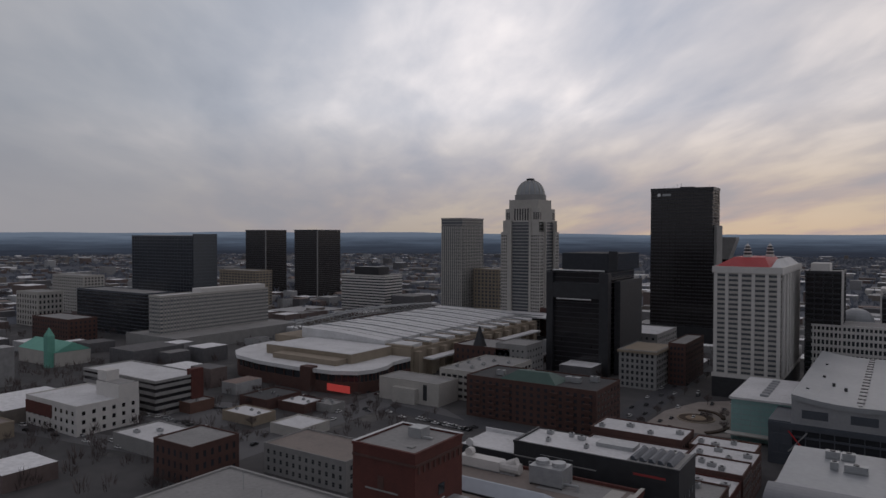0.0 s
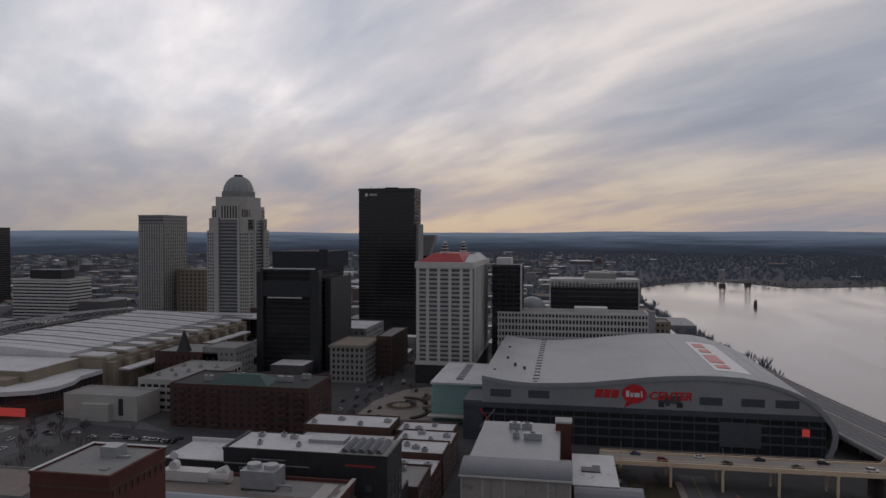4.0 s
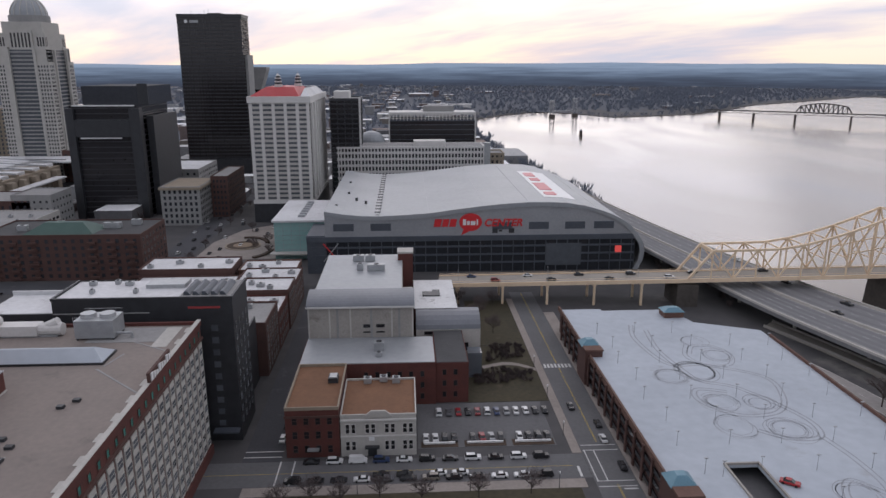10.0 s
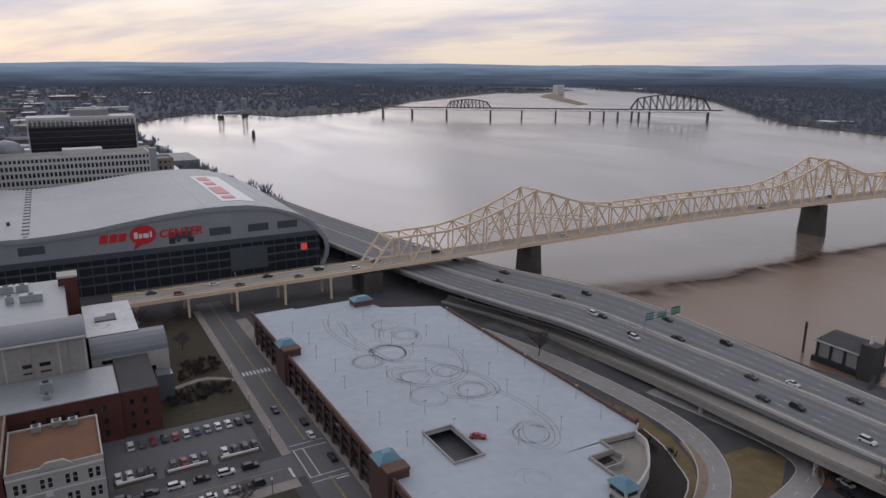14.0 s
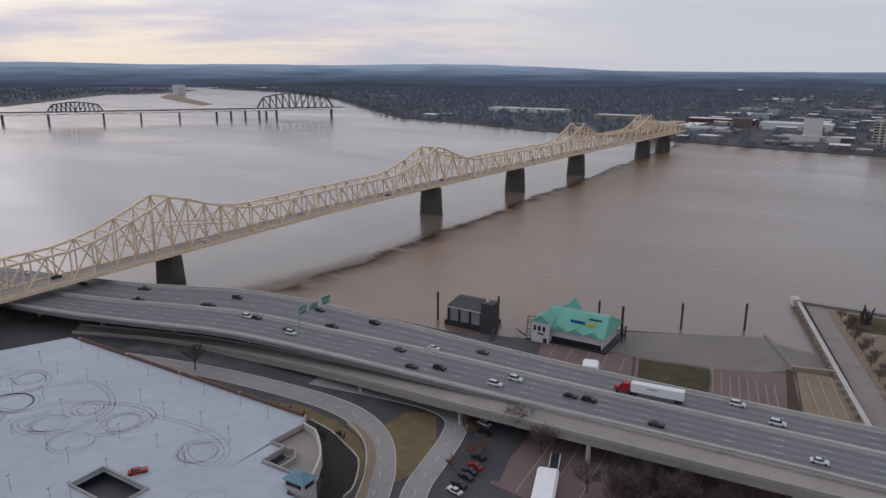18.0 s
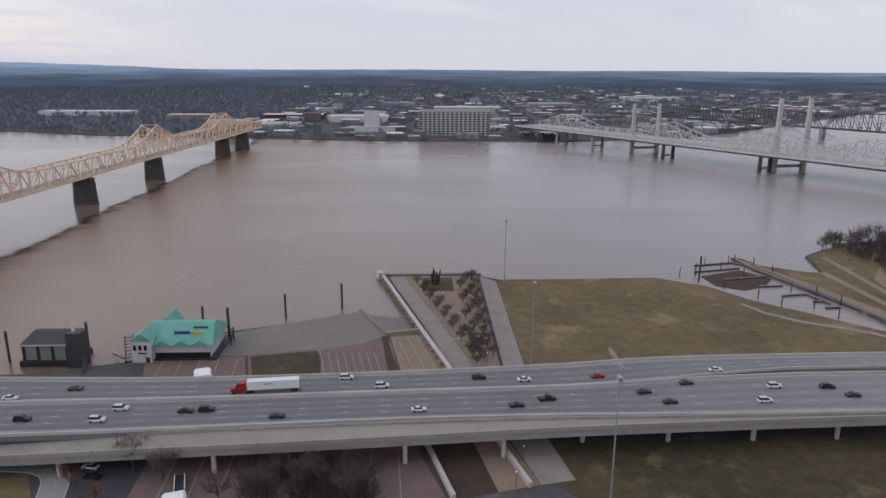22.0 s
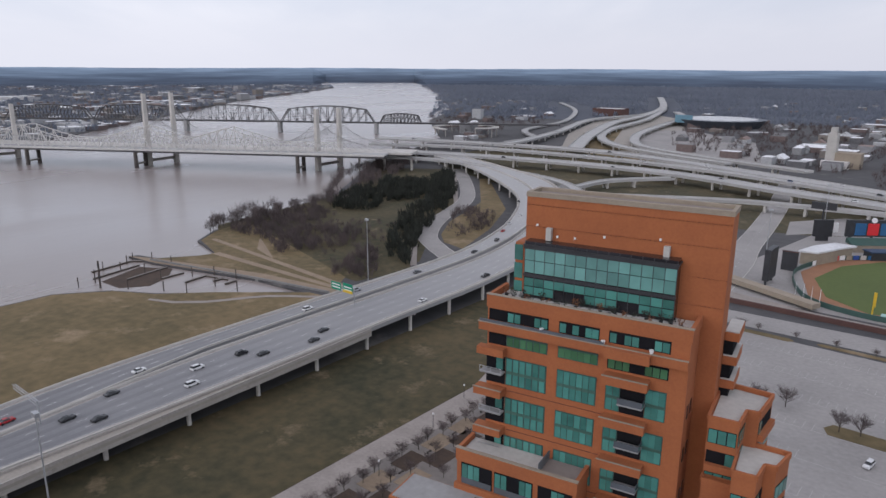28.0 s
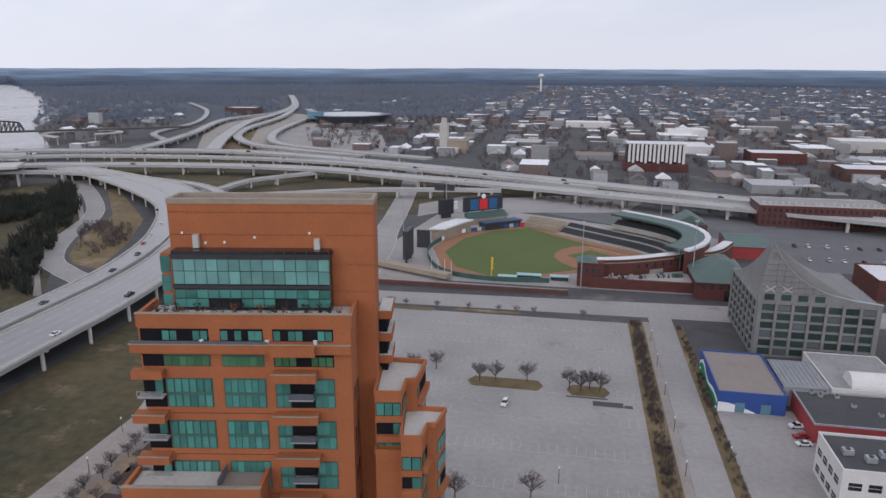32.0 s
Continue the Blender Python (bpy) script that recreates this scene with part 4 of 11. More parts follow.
# domed tower: shafts, shoulders, drum and dome
t = thing("domed_tower", -354, 714, 0, "pale stone office tower crowned with a ribbed dome", "building")
FOOT.append((-380, -330, 690, 740))
part("core", box_geo(-22, 22, -23, 23, 0, 124), "glass_grey", t)
strip = Geo().box(-22.3, 22.3, -23.3, 23.3, 0, 1.3).mesh("floor_band", "stone_grey")
for i in range(33):
    put("floor_band", strip, t, z=6 + i * 3.6)
for sx in (-1, 1):
    for sy in (-1, 1):
        part("corner_shaft", box_geo(min(sx * 13, sx * 24), max(sx * 13, sx * 24), min(sy * 13, sy * 25), max(sy * 13, sy * 25), 0, 113), "stone_pale", t)
        part("upper_shaft", box_geo(min(sx * 12, sx * 22), max(sx * 12, sx * 22), min(sy * 12, sy * 24), max(sy * 12, sy * 24), 113, 126), "stone_pale", t)
g = Geo()
for u in (-22.4, -19.8, -17.2, 14.6, 17.2, 19.8, 22.4):
    g.box(u - 0.65, u + 0.65, -25.1, -25.0, 0, 2.0)
    g.box(24.0, 24.1, u - 0.65, u + 0.65, 0, 2.0)
me = g.mesh("window_row", "glass_dark")
for k in range(29):
    put("window_row", me, t, z=7 + k * 3.6)
for u in (-12, 12):
    part("rib", box_geo(u - 1.2, u + 1.2, -25.6, -22.9, 0, 124), "stone_pale", t)
    part("rib", box_geo(22.9, 25.2, u - 1.2, u + 1.2, 0, 124), "stone_pale", t)
part("shoulder", box_geo(-21, 21, -20, 20, 124, 139), "stone_pale", t)
for u in (-19, -16.5, 14.5, 17, 19.4):
    part("slot_window", box_geo(u - 0.7, u + 0.7, -20.1, -19.9, 127, 135), "glass_black", t)
    part("slot_window", box_geo(20.9, 21.1, u - 0.7, u + 0.7, 127, 135), "glass_black", t)
part("attic", box_geo(-18, 18, -17, 17, 139, 149), "stone_pale", t)
part("centre_bay", box_geo(-10.5, 10.5, -22, -20, 124, 141), "stone_pale", t)
for u in (-8, -4.8, -1.6, 1.6, 4.8, 8):
    part("tall_slot", box_geo(u - 0.8, u + 0.8, -22.1, -21.9, 126, 139), "glass_black", t)
part("drum", Geo().rod((0, 0, 149), (0, 0, 155), 17.6, n=32), "stone_grey", t)
part("dome_shell", Geo().dome(0, 0, 155, 15.8, 17, 32, 8), "metal_roof", t)
for i in range(16):
    a = i * math.pi / 8
    g = Geo()
    for k in range(7):
        p0, p1 = k * math.pi / 14, (k + 1) * math.pi / 14
        g.beam((16 * math.cos(p0) * math.cos(a), 16 * math.cos(p0) * math.sin(a), 155 + 17.2 * math.sin(p0)),
               (16 * math.cos(p1) * math.cos(a), 16 * math.cos(p1) * math.sin(a), 155 + 17.2 * math.sin(p1)), 0.6)
    part("dome_rib", g, "stone_pale", t)
part("lantern", Geo().rod((0, 0, 171.5), (0, 0, 173.5), 4.6, n=16), "metal_dark", t)

tower("silver_tower", -492, -461, 740, 792, 130, 30, 10, 13, "glass_grey", "stone_grey", "stone_pale", "slim pale grey office tower with a dark top band", bh=1.7, bo=0.2, pw=1.3, po=0.4, base=6, pier_top=121)
t = tower("dark_twin_tower", -1046, -991, 900, 952, 117, 34, 16, 12, "glass_bronze", "metal_dark", None, "dark bronze glass office tower with a pale corner seam", bh=1.2, roof="roof_dark", group="twin towers")
part("corner_seam", box_geo(26.8, 28.4, -26.9, -25.5, 0, 117), "stone_grey", t)
t = tower("dark_twin_tower", -896, -841, 880, 938, 117, 34, 16, 12, "glass_bronze", "metal_dark", None, "dark bronze glass office tower with a pale corner seam", bh=1.2, roof="roof_dark", group="twin towers")
part("corner_seam", box_geo(26.8, 28.4, -29.9, -28.5, 0, 117), "stone_grey", t)
t = tower("glass_hotel_tower", -817, -697, 520, 555, 107, 27, 22, 6, "glass_dark", "steel_blue_grey", "steel_blue_grey", "tall dark glass hotel tower with a pale glazed end", bh=0.9, pw=0.5, po=0.3, roof="roof_grey")
part("glazed_end", box_geo(60.3, 61.2, -17, 17, 8, 110), "glass_grey", t)
for k in range(26):
    part("end_band", box_geo(61.2, 61.35, -17, 17, 10 + k * 3.9, 10.5 + k * 3.9), "steel_blue_grey", t)
part("roof_slant", Geo().prism(rect(-58, 60, -16, 16), 107, 109, top=rect(-40, 60, -12, 12)), "metal_grey", t)
tower("glass_annex", -801, -668, 440, 475, 46, 12, 24, 6, "glass_dark", "steel_blue_grey", None, "lower dark glass hotel wing", bh=0.9)
t = tower("slab_hotel", -618, -600, 411, 548, 49, 13, 4, 38, "glass_grey", "stone_pale", "stone_grey", "long pale slab hotel with a fine grid of windows", bh=1.9, pw=1.7, po=0.3, roof="roof_white")
part("plant_room", box_geo(-7, 7, -20, 66, 49, 54), "white_panel", t)
t = block("hotel_podium", -640, -560, 400, 560, 12, "stone_grey", "roof_grey", "low grey podium below the slab hotel")
t = tower("striped_block", -678, -600, 760, 800, 52, 13, 2, 2, "glass_dark", "white_panel", None, "white office block with long horizontal stripes", bh=2.2, bo=0.5)
part("plant_room", box_geo(-22, 22, -12, 12, 53, 64), "metal_dark", t)
t = tower("gold_block", -456, -419, 760, 800, 66, 15, 7, 7, "glass_grey", "stone_tan", "stone_tan", "old tan stone office block", bh=1.8, pw=2.2)
tower("tan_block", -860, -780, 690, 720, 56, 14, 12, 5, "glass_grey", "stone_tan", "stone_tan", "broad tan stone office block", bh=2.0, pw=2.0)

# dark glass office with recessed centre and stepped corners
t = thing("glass_office", -216, 545, 0, "dark glass office block with recessed front and stepped corners", "building")
part("core", box_geo(-24, 24, -24, 40, 0, 82), "glass_black", t)
part("upper_core", box_geo(-20, 27, -10, 44, 82, 95), "glass_dark", t)
for z in range(4, 82, 4):
    part("floor_band", box_geo(-24.3, 24.3, -24.3, 40.3, z, z + 0.7), "metal_dark", t)
for x0, x1 in ((-26, -20.5), (18.5, 26)):
    part("corner_pier", box_geo(x0, x1, -27, -20, 0, 80), "metal_dark", t)
part("front_beam", box_geo(-20.4, 18.4, -27, -23, 60, 72), "metal_dark", t)
part("light_strip", box_geo(-17, 12, -27.2, -26.9, 58.8, 59.6), "sign_white", t)
part("light_strip", box_geo(-22, 22, -24.6, -24.2, 81.5, 82.4), "sign_white", t)
part("side_step", box_geo(26.1, 31, -14, 40, 0, 74), "metal_dark", t)
part("crown_screen", box_geo(20, 27.4, -10.4, -9.9, 82, 97), "metal_dark", t)
part("roof", box_geo(-20, 27, -9.5, 44, 95, 95.3), "roof_dark", t)

# white apartment tower with red hipped roof and two lanterns
t = tower("white_tower", -108.5, -67, 501, 600, 87, 22, 5, 16, "glass_grey", "stone_pale", "white_panel", "white apartment tower with red hipped roof and two lanterns", bh=1.75, pw=2.1, po=0.8, bo=0.35, base=15, crown=3)
part("cornice", Geo().box(-21.9, 21.9, -50.6, -49.5, 84.6, 89.0).box(20.8, 21.9, -49.5, 50.4, 84.6, 89.0).box(-21.9, -20.8, -49.5, 50.4, 84.6, 89.0), "white_panel", t)
part("storey_band", Geo().box(-21.8, 21.8, -50.5, -49.5, 13.6, 16.2).box(20.8, 21.8, -49.5, 50, 13.6, 16.2), "white_panel", t)
part("podium", box_geo(-21.5, 21.5, -50.6, 50, 0, 13.5), "metal_dark", t)
part("red_roof", Geo().prism(rect(-20.5, 14, -49, 24), 88.8, 95, top=rect(-11, 9, -36, 8)), "red_roof", t)
part("white_gable", Geo().prism(rect(14.2, 20.6, -46, 45), 88.6, 94, top=rect(15.5, 16.5, -30, 30)), "roof_white", t)
for u, v in ((-2.7, -32), (7.6, -6)):
    for r0_, r1_, z0_, z1_, m_ in ((2.9, 2.9, 94.6, 96.8, "white_panel"), (2.3, 2.3, 96.8, 98.2, "metal_dark"), (2.6, 2.6, 98.2, 99.1, "white_panel"), (1.9, 1.9, 99.1, 100.6, "metal_dark"), (2.2, 2.2, 100.6, 101.4, "white_panel"), (1.4, 1.4, 101.4, 102.6, "metal_dark"), (1.8, 0.3, 102.6, 104.2, "white_panel"), (0.15, 0.1, 104.2, 106.0, "galvanised")):
        part("lantern_tier", Geo().rod((u, v, z0_), (u, v, z1_), r0_, r1_, n=8), m_, t)
for v in (-44, -30, -16):
    part("side_bay", box_geo(21.2, 22.6, v - 2, v + 2, 16, 84), "white_panel", t)

t = tower("dark_hotel_tower", -59, -36, 560, 600, 84, 22, 4, 8, "glass_black", "metal_dark", "metal_dark", "dark brown hotel tower with pale edge columns", roof="roof_grey", bh=1.0, pw=0.5)
part("edge_column", box_geo(11.2, 12.6, -21, -19.6, 0, 86), "white_panel", t)
part("plant_room", box_geo(-9, 3, -10, 10, 84, 90), "white_panel", t)
t = tower("riverside_hotel", -54, 63, 560, 590, 46.5, 8, 44, 8, "glass_dark", "white_panel", "white_panel", "long white hotel with a deep grid of balconies", bh=1.9, pw=1.0, po=0.7, bo=0.6, base=6, crown=1.5)
part("plant_room", box_geo(2, 28, -6, 9, 46, 50.5), "white_panel", t)
part("stair_tower", box_geo(58.6, 63.5, -15.8, -12, 0, 50), "galvanised", t)
t = tower("tan_end_block", 65, 80, 566, 590, 40, 8, 4, 5, "glass_dark", "stone_tan", "stone_tan", "tan brick end block beside the river", bh=2.4, pw=2.0)
t = tower("black_slab_hotel", -14, 63, 640, 668, 62, 14, 24, 6, "glass_black", "steel_blue_grey", None, "black glass slab hotel with a white crown arcade", roof="roof_grey", bh=0.5)
part("crown_beam", box_geo(-39.5, 39.5, -15, 15, 67, 69), "white_panel", t)
for i in range(25):
    part("crown_post", box_geo(-39 + i * 3.2, -38.2 + i * 3.2, -14.9, -14.2, 61.9, 67), "white_panel", t)
for u in (-39.6, 38.6):
    part("edge_column", box_geo(u, u + 1, -15.2, -13.8, 0, 67), "white_panel", t)
part("plant_room", box_geo(-8, 20, -6, 8, 69, 74), "stone_grey", t)
t = thing("glass_rotunda", -30, 625, 0, "grey ribbed dome of a low rotunda", "building")
part("dome", Geo().dome(0, 0, 44, 12, 10, 20, 6), "metal_roof", t)
part("drum", Geo().rod((0, 0, 0), (0, 0, 44), 12, n=20), "stone_grey", t)

# ---- convention hall ----
t = thing("convention_hall", -380, 500, 0, "long convention hall with stepped white roofs and a round brick end", "building")
part("main_wall", box_geo(-82, 66, -70, 150, 0, 22), "stone_tan", t)
for i in range(9):
    y0 = -69 + i * 24.4
    part("roof_bay", Geo().add([(-50, y0, 30.5), (-10, y0, 29.6), (40, y0, 26.4), (40, y0 + 23.6, 26.4), (-10, y0 + 23.6, 29.6), (-50, y0 + 23.6, 30.5), (-50, y0, 22), (40, y0, 22), (40, y0 + 23.6, 22), (-50, y0 + 23.6, 22)],
                               [(0, 1, 4, 5), (1, 2, 3, 4), (6, 7, 2, 1, 0), (7, 8, 3, 2), (8, 9, 5, 4, 3), (9, 6, 0, 5)]), "roof_white", t)
    part("roof_seam", Geo().beam((-50, y0 + 11.8, 30.55), (-10, y0 + 11.8, 29.65), 0.5, 0.2).beam((-10, y0 + 11.8, 29.65), (40, y0 + 11.8, 26.45), 0.5, 0.2), "roof_grey", t)
    part("roof_rib", Geo().beam((-50, y0 + 24, 30.8), (-10, y0 + 24, 29.9), 0.7, 1.2).beam((-10, y0 + 24, 29.9), (66, y0 + 24, 24.8), 0.7, 1.2), "galvanised", t)
    part("low_bay", box_geo(42, 62, y0 + 4, y0 + 20, 22.02, 24.4), "roof_white", t)
    part("bay_beam", box_geo(40.2, 66, y0 + 0.4, y0 + 3.4, 22.02, 24.0), "stone_tan", t)
for i in range(12):
    part("side_buttress", box_geo(66.1, 71, -66 + i * 18, -60 + i * 18, 0, 20), "stone_tan", t)
part("side_canopy", box_geo(71.1, 80, -60, 130, 14, 15.2), "roof_white", t)
for i in range(22):
    a, b = -70 + i * 10, -60 + i * 10
    za, zb = (30 + 7 * math.sin(math.pi * (q_ + 4) / 30) for q_ in (i, i + 1))
    part("roof_truss", Geo().beam((-66, a, za), (-66, b, zb), 0.9).beam((-56, a, za), (-56, b, zb), 0.9).beam((-61, a, za - 6), (-61, b, zb - 6), 0.9)
         .beam((-66, a, za), (-61, b, zb - 6), 0.6).beam((-56, a, za), (-61, b, zb - 6), 0.6).beam((-66, a, za), (-56, b, zb), 0.6).beam((-61, a, za - 6), (-56, a, za), 0.6), "galvanised", t)
part("far_canopy", box_geo(-40, 75, 150.2, 190, 24, 25.5), "roof_white", t)
part("far_canopy_slot", box_geo(-30, 66, 160, 166, 25.52, 25.7), "metal_dark", t)
# rounded lower front: brick base, glass band, white roof
end = [(-82, -70), (-80, -100), (-70, -122), (-52, -136), (-20, -143), (20, -145), (52, -142), (68, -134), (73, -122), (72, -106), (66, -92), (66, -70)]
part("round_base", Geo().prism(end, 0, 8), "brick_dark", t)
part("round_glass", Geo().prism([(x * 0.99, y * 0.99) for x, y in end], 8.02, 13.5), "glass_dark", t)
for i in range(46):
    k = i / 45 * (len(end) - 1)
    j = min(int(k), len(end) - 2)
    x, y = [end[j][q] + (end[j + 1][q] - end[j][q]) * (k - j) for q in (0, 1)]
    part("mullion", box_geo(x * 0.992 - 0.35, x * 0.992 + 0.35, y * 0.992 - 0.35, y * 0.992 + 0.35, 8, 13.5), "brick_dark", t)
part("round_roof", Geo().prism([(x * 1.01, y * 1.01) for x, y in end], 13.52, 16.2), "roof_white", t)
part("brick_turret", box_geo(26, 36, -147.5, -140, 0, 17.5), "brick_dark", t)
part("upper_step", box_geo(-40, 48, -118, -70.1, 16.2, 23), "stone_tan", t)
part("upper_step_roof", box_geo(-39.6, 47.6, -117.6, -70.2, 23.02, 23.3), "roof_white", t)
part("front_ledge", box_geo(-20, 44, -130, -118.1, 16.25, 20), "stone_tan", t)
part("screen", box_geo(52, 72, -147.6, -146.8, 3.5, 8.2), "red_screen", t, "glowing red advertising screen")

# ---- mid blocks before the towers ----
def brick_block(name, x0, x1, y0, y1, h, rows, n_s, n_e, wall, roof, label, w=1.4, wh=1.9, frame_mat="stone_grey", glass="glass_dark", z=1.6, group="", sides="se", crown=0.8, coping=None):
    """A walled block with rows of windows on the sides that face the river walk."""
    b = block(name, x0, x1, y0, y1, h, wall, roof, label, crown, group=group, coping=coping)
    X, Y = b["half"]
    fh = (h - z) / rows
    if "s" in sides:
        windows(b, "s", X, Y, -X + 1, X - 1, n_s, z, rows, fh, w, wh, frame_mat, glass)
    if "n" in sides:
        windows(b, "n", X, Y, -X + 1, X - 1, n_s, z, rows, fh, w, wh, frame_mat, glass)
    if "e" in sides:
        windows(b, "e", X, Y, -Y + 1, Y - 1, n_e, z, rows, fh, w, wh, frame_mat, glass)
    if "w" in sides:
        windows(b, "w", X, Y, -Y + 1, Y - 1, n_e, z, rows, fh, w, wh, frame_mat, glass)
    return b


b = brick_block("brick_apartments", -222, -139, 362, 400, 24, 6, 18, 7, "brick_dark", "roof_dark", "long brown brick apartment block with balconies", 1.8, 2.0)
for k in range(6):
    for i in range(8):
        if i in (3, 4):
            continue
        part("balcony", box_geo(-36 + i * 10, -31.5 + i * 10, -20.4, -19.1, 1.2 + k * 3.7, 2.4 + k * 3.7), "brick_dark", b)
part("green_roof", Geo().prism(rect(-20, 16, -16, 4), 24.2, 29, top=rect(-12, 8, -8, -4)), "green_paint", b)
for x, y, w in ((-205, 375, 5), (-190, 385, 4), (-160, 380, 9), (-150, 388, 5)):
    roof_unit(x, y, 24.1, w, 3, 3.2)
b = block("concrete_theatre", -294, -246, 367, 390, 14, "stone_pale", "roof_grey", "windowless pale concrete block with stepped walls")
part("step", box_geo(-10, 8, -15.5, -11.6, 0, 10), "stone_pale", b)
part("dark_slot", box_geo(12, 15, -11.7, -11.45, 3, 13), "metal_dark", b)
b = brick_block("white_garage", -262, -224, 392, 455, 19, 4, 8, 12, "stone_pale", "roof_grey", "white parking block with open decks", 3.2, 1.8, "stone_pale", "glass_black")
for i in range(9):
    roof_unit(-256 + (i % 3) * 12, 405 + (i // 3) * 15, 19.1, 2, 2, 1.6)
b = brick_block("brick_church_hall", -300, -250, 470, 510, 22, 4, 10, 8, "brick_dark", "roof_grey", "dark brick hall with a pointed turret", 1.5, 2.6)
part("turret", Geo().prism(rect(-8, 0, -19.5, -11.5), 22, 38, top=rect(-4.3, -3.7, -15.8, -15.2)), "metal_dark", b)
part("poster", box_geo(25.1, 25.3, -14, -8, 10, 18), "sign_white", b)
b = brick_block("old_bank_block", -172, -145, 492, 535, 27, 6, 7, 10, "stone_grey", "roof_grey", "old tan stone office block with a heavy cornice", 1.7, 2.4, "stone_pale")
part("cornice", box_geo(-14.5, 14.5, -22.5, 22.5, 25.5, 27.2), "stone_tan", b)
b = brick_block("red_side_block", -144.5, -132, 520, 575, 30, 7, 4, 12, "brick_dark", "roof_grey", "red brick office block with a pale blank wall", 1.4, 2.0)
brick_block("low_office", -232, -176, 600, 660, 24, 5, 10, 10, "stone_grey", "roof_white", "low pale office block with white roof", 2.0, 2.0)
brick_block("tan_block_behind", -262, -236, 470, 500, 26, 5, 6, 6, "stone_grey", "roof_grey", "plain tan stone block", 1.3, 1.6)
brick_block("dark_row_block", -330, -270, 690, 720, 30, 6, 12, 6, "brick_dark", "roof_grey", "dark brick block behind the hall", 1.6, 2.0)

# ---- left district ----
b = brick_block("white_block", -425, -371, 203, 240, 16, 3, 9, 6, "white_panel", "roof_white", "white office block with stepped upper floors", 1.9, 2.2, "stone_grey", "glass_black")
part("upper_storeys", box_geo(4, 26.8, 6, 18.3, 16.1, 24), "white_panel", b)
part("upper_roof", box_geo(4.4, 26.4, 6.4, 17.9, 24.02, 24.2), "roof_grey", b)
part("stair_tower", box_geo(2, 11, 8, 16, 24.2, 30), "white_panel", b)
part("brick_panel", box_geo(-26.5, 2, -19.0, -18.55, 7, 14), "brick_red", b)
t = tower("parking_decks", -450, -373, 252, 285, 21, 5, 1, 1, "glass_black", "stone_grey", None, "grey concrete parking decks with snowy roof", bh=2.0, bo=0.6, roof="roof_white", crown=1.5)
part("stair_core", box_geo(35, 39.5, 8, 17, 0, 25), "brick_red", t)
b = brick_block("brick_corner_house", -283, -256, 190, 216, 17, 3, 6, 6, "brick_dark", "roof_grey", "dark brick corner building with arched windows", 1.4, 2.8)
b = block("low_flat_shop", -340, -296, 205, 232, 7, "stone_grey", "roof_white", "low flat roofed shop with white roof")
for x, y in ((-330, 212), (-322, 220), (-312, 214), (-304, 224)):
    roof_unit(x, y, 7.1)
b = brick_block("painted_block", -246, -196, 222, 250, 13, 3, 12, 5, "stone_grey", "roof_tan", "grey brick block with a painted end wall", 1.5, 2.0)
block("snowy_kiosk", -292, -268, 268, 290, 5, "stone_pale", "roof_white", "small kiosk with a snowy roof")
block("long_red_house", -560, -470, 180, 200, 8, "brick_red", "roof_tan", "low red brick house with a white gate")
block("low_yard_block", -470, -400, 150, 185, 8, "stone_tan", "roof_tan", "low tan workshop with a flat roof")
t = block("copper_roof_church", -640, -580, 300, 330, 11, "stone_pale", "copper_green", "pale stone church with green copper roof")
part("gable", Geo().prism(rect(-30.3, 30.3, -15.3, 15.3), 11.9, 19, top=rect(-30.3, 30.3, -0.5, 0.5)), "copper_green", t)
part("spire", Geo().prism(rect(22, 28, -20, -14), 0, 26).prism(rect(22, 28, -20, -14), 26.02, 33, top=rect(24.9, 25.1, -17.1, -16.9)), "copper_green", t)
brick_block("brick_offices", -760, -690, 370, 400, 24, 5, 14, 6, "brick_dark", "roof_grey", "dark red brick offices", 1.8, 2.2)
brick_block("pale_apartments", -1010, -930, 520, 550, 52, 12, 14, 6, "stone_pale", "roof_grey", "pale concrete apartment slab", 2.2, 2.2)
brick_block("old_white_hall", -900, -850, 420, 450, 40, 6, 8, 6, "stone_pale", "roof_grey", "old pale hall with arched centre", 2.2, 3.5)

for x0, x1, y0, y1, h, wall, roof in ((-336, -309, 271, 288, 5, "stone_tan", "roof_white"), (-327, -305, 307, 325, 5, "brick_dark", "roof_white"), (-308, -292, 318, 330, 4.5, "stone_grey", "roof_grey"), (-355, -330, 300, 330, 6, "brick_dark", "roof_dark"), (-390, -362, 268, 286, 6, "brick_brown", "roof_grey")):
    b = block("low_shop", x0, x1, y0, y1, h, wall, roof, "low flat roofed shop beside the car park", group="low shops")
    for k in range(3):
        roof_unit(x0 + 4 + k * (x1 - x0 - 8) / 2, (y0 + y1) / 2 + (k % 2) * 3 - 1, h + 0.1, 1.8, 1.5, 1.2)
# ---- arena by the river ----
def arena_edge(x):
    """Height of the wave-shaped roof over the arena's plan."""
    pts = [(-52, 35.2), (-44, 34.6), (-34, 32.9), (-16, 31.7), (12, 33.1), (42, 36.9), (66, 38.6), (87, 38.1), (105, 34.1), (118, 28.6), (127, 20.3), (131.5, 10.8), (128, 0.0)]
    for (a, za), (b, zb) in zip(pts, pts[1:]):
        if a <= x <= b:
            s = (x - a) / (b - a)
            return za + (zb - za) * s
    return 0.0


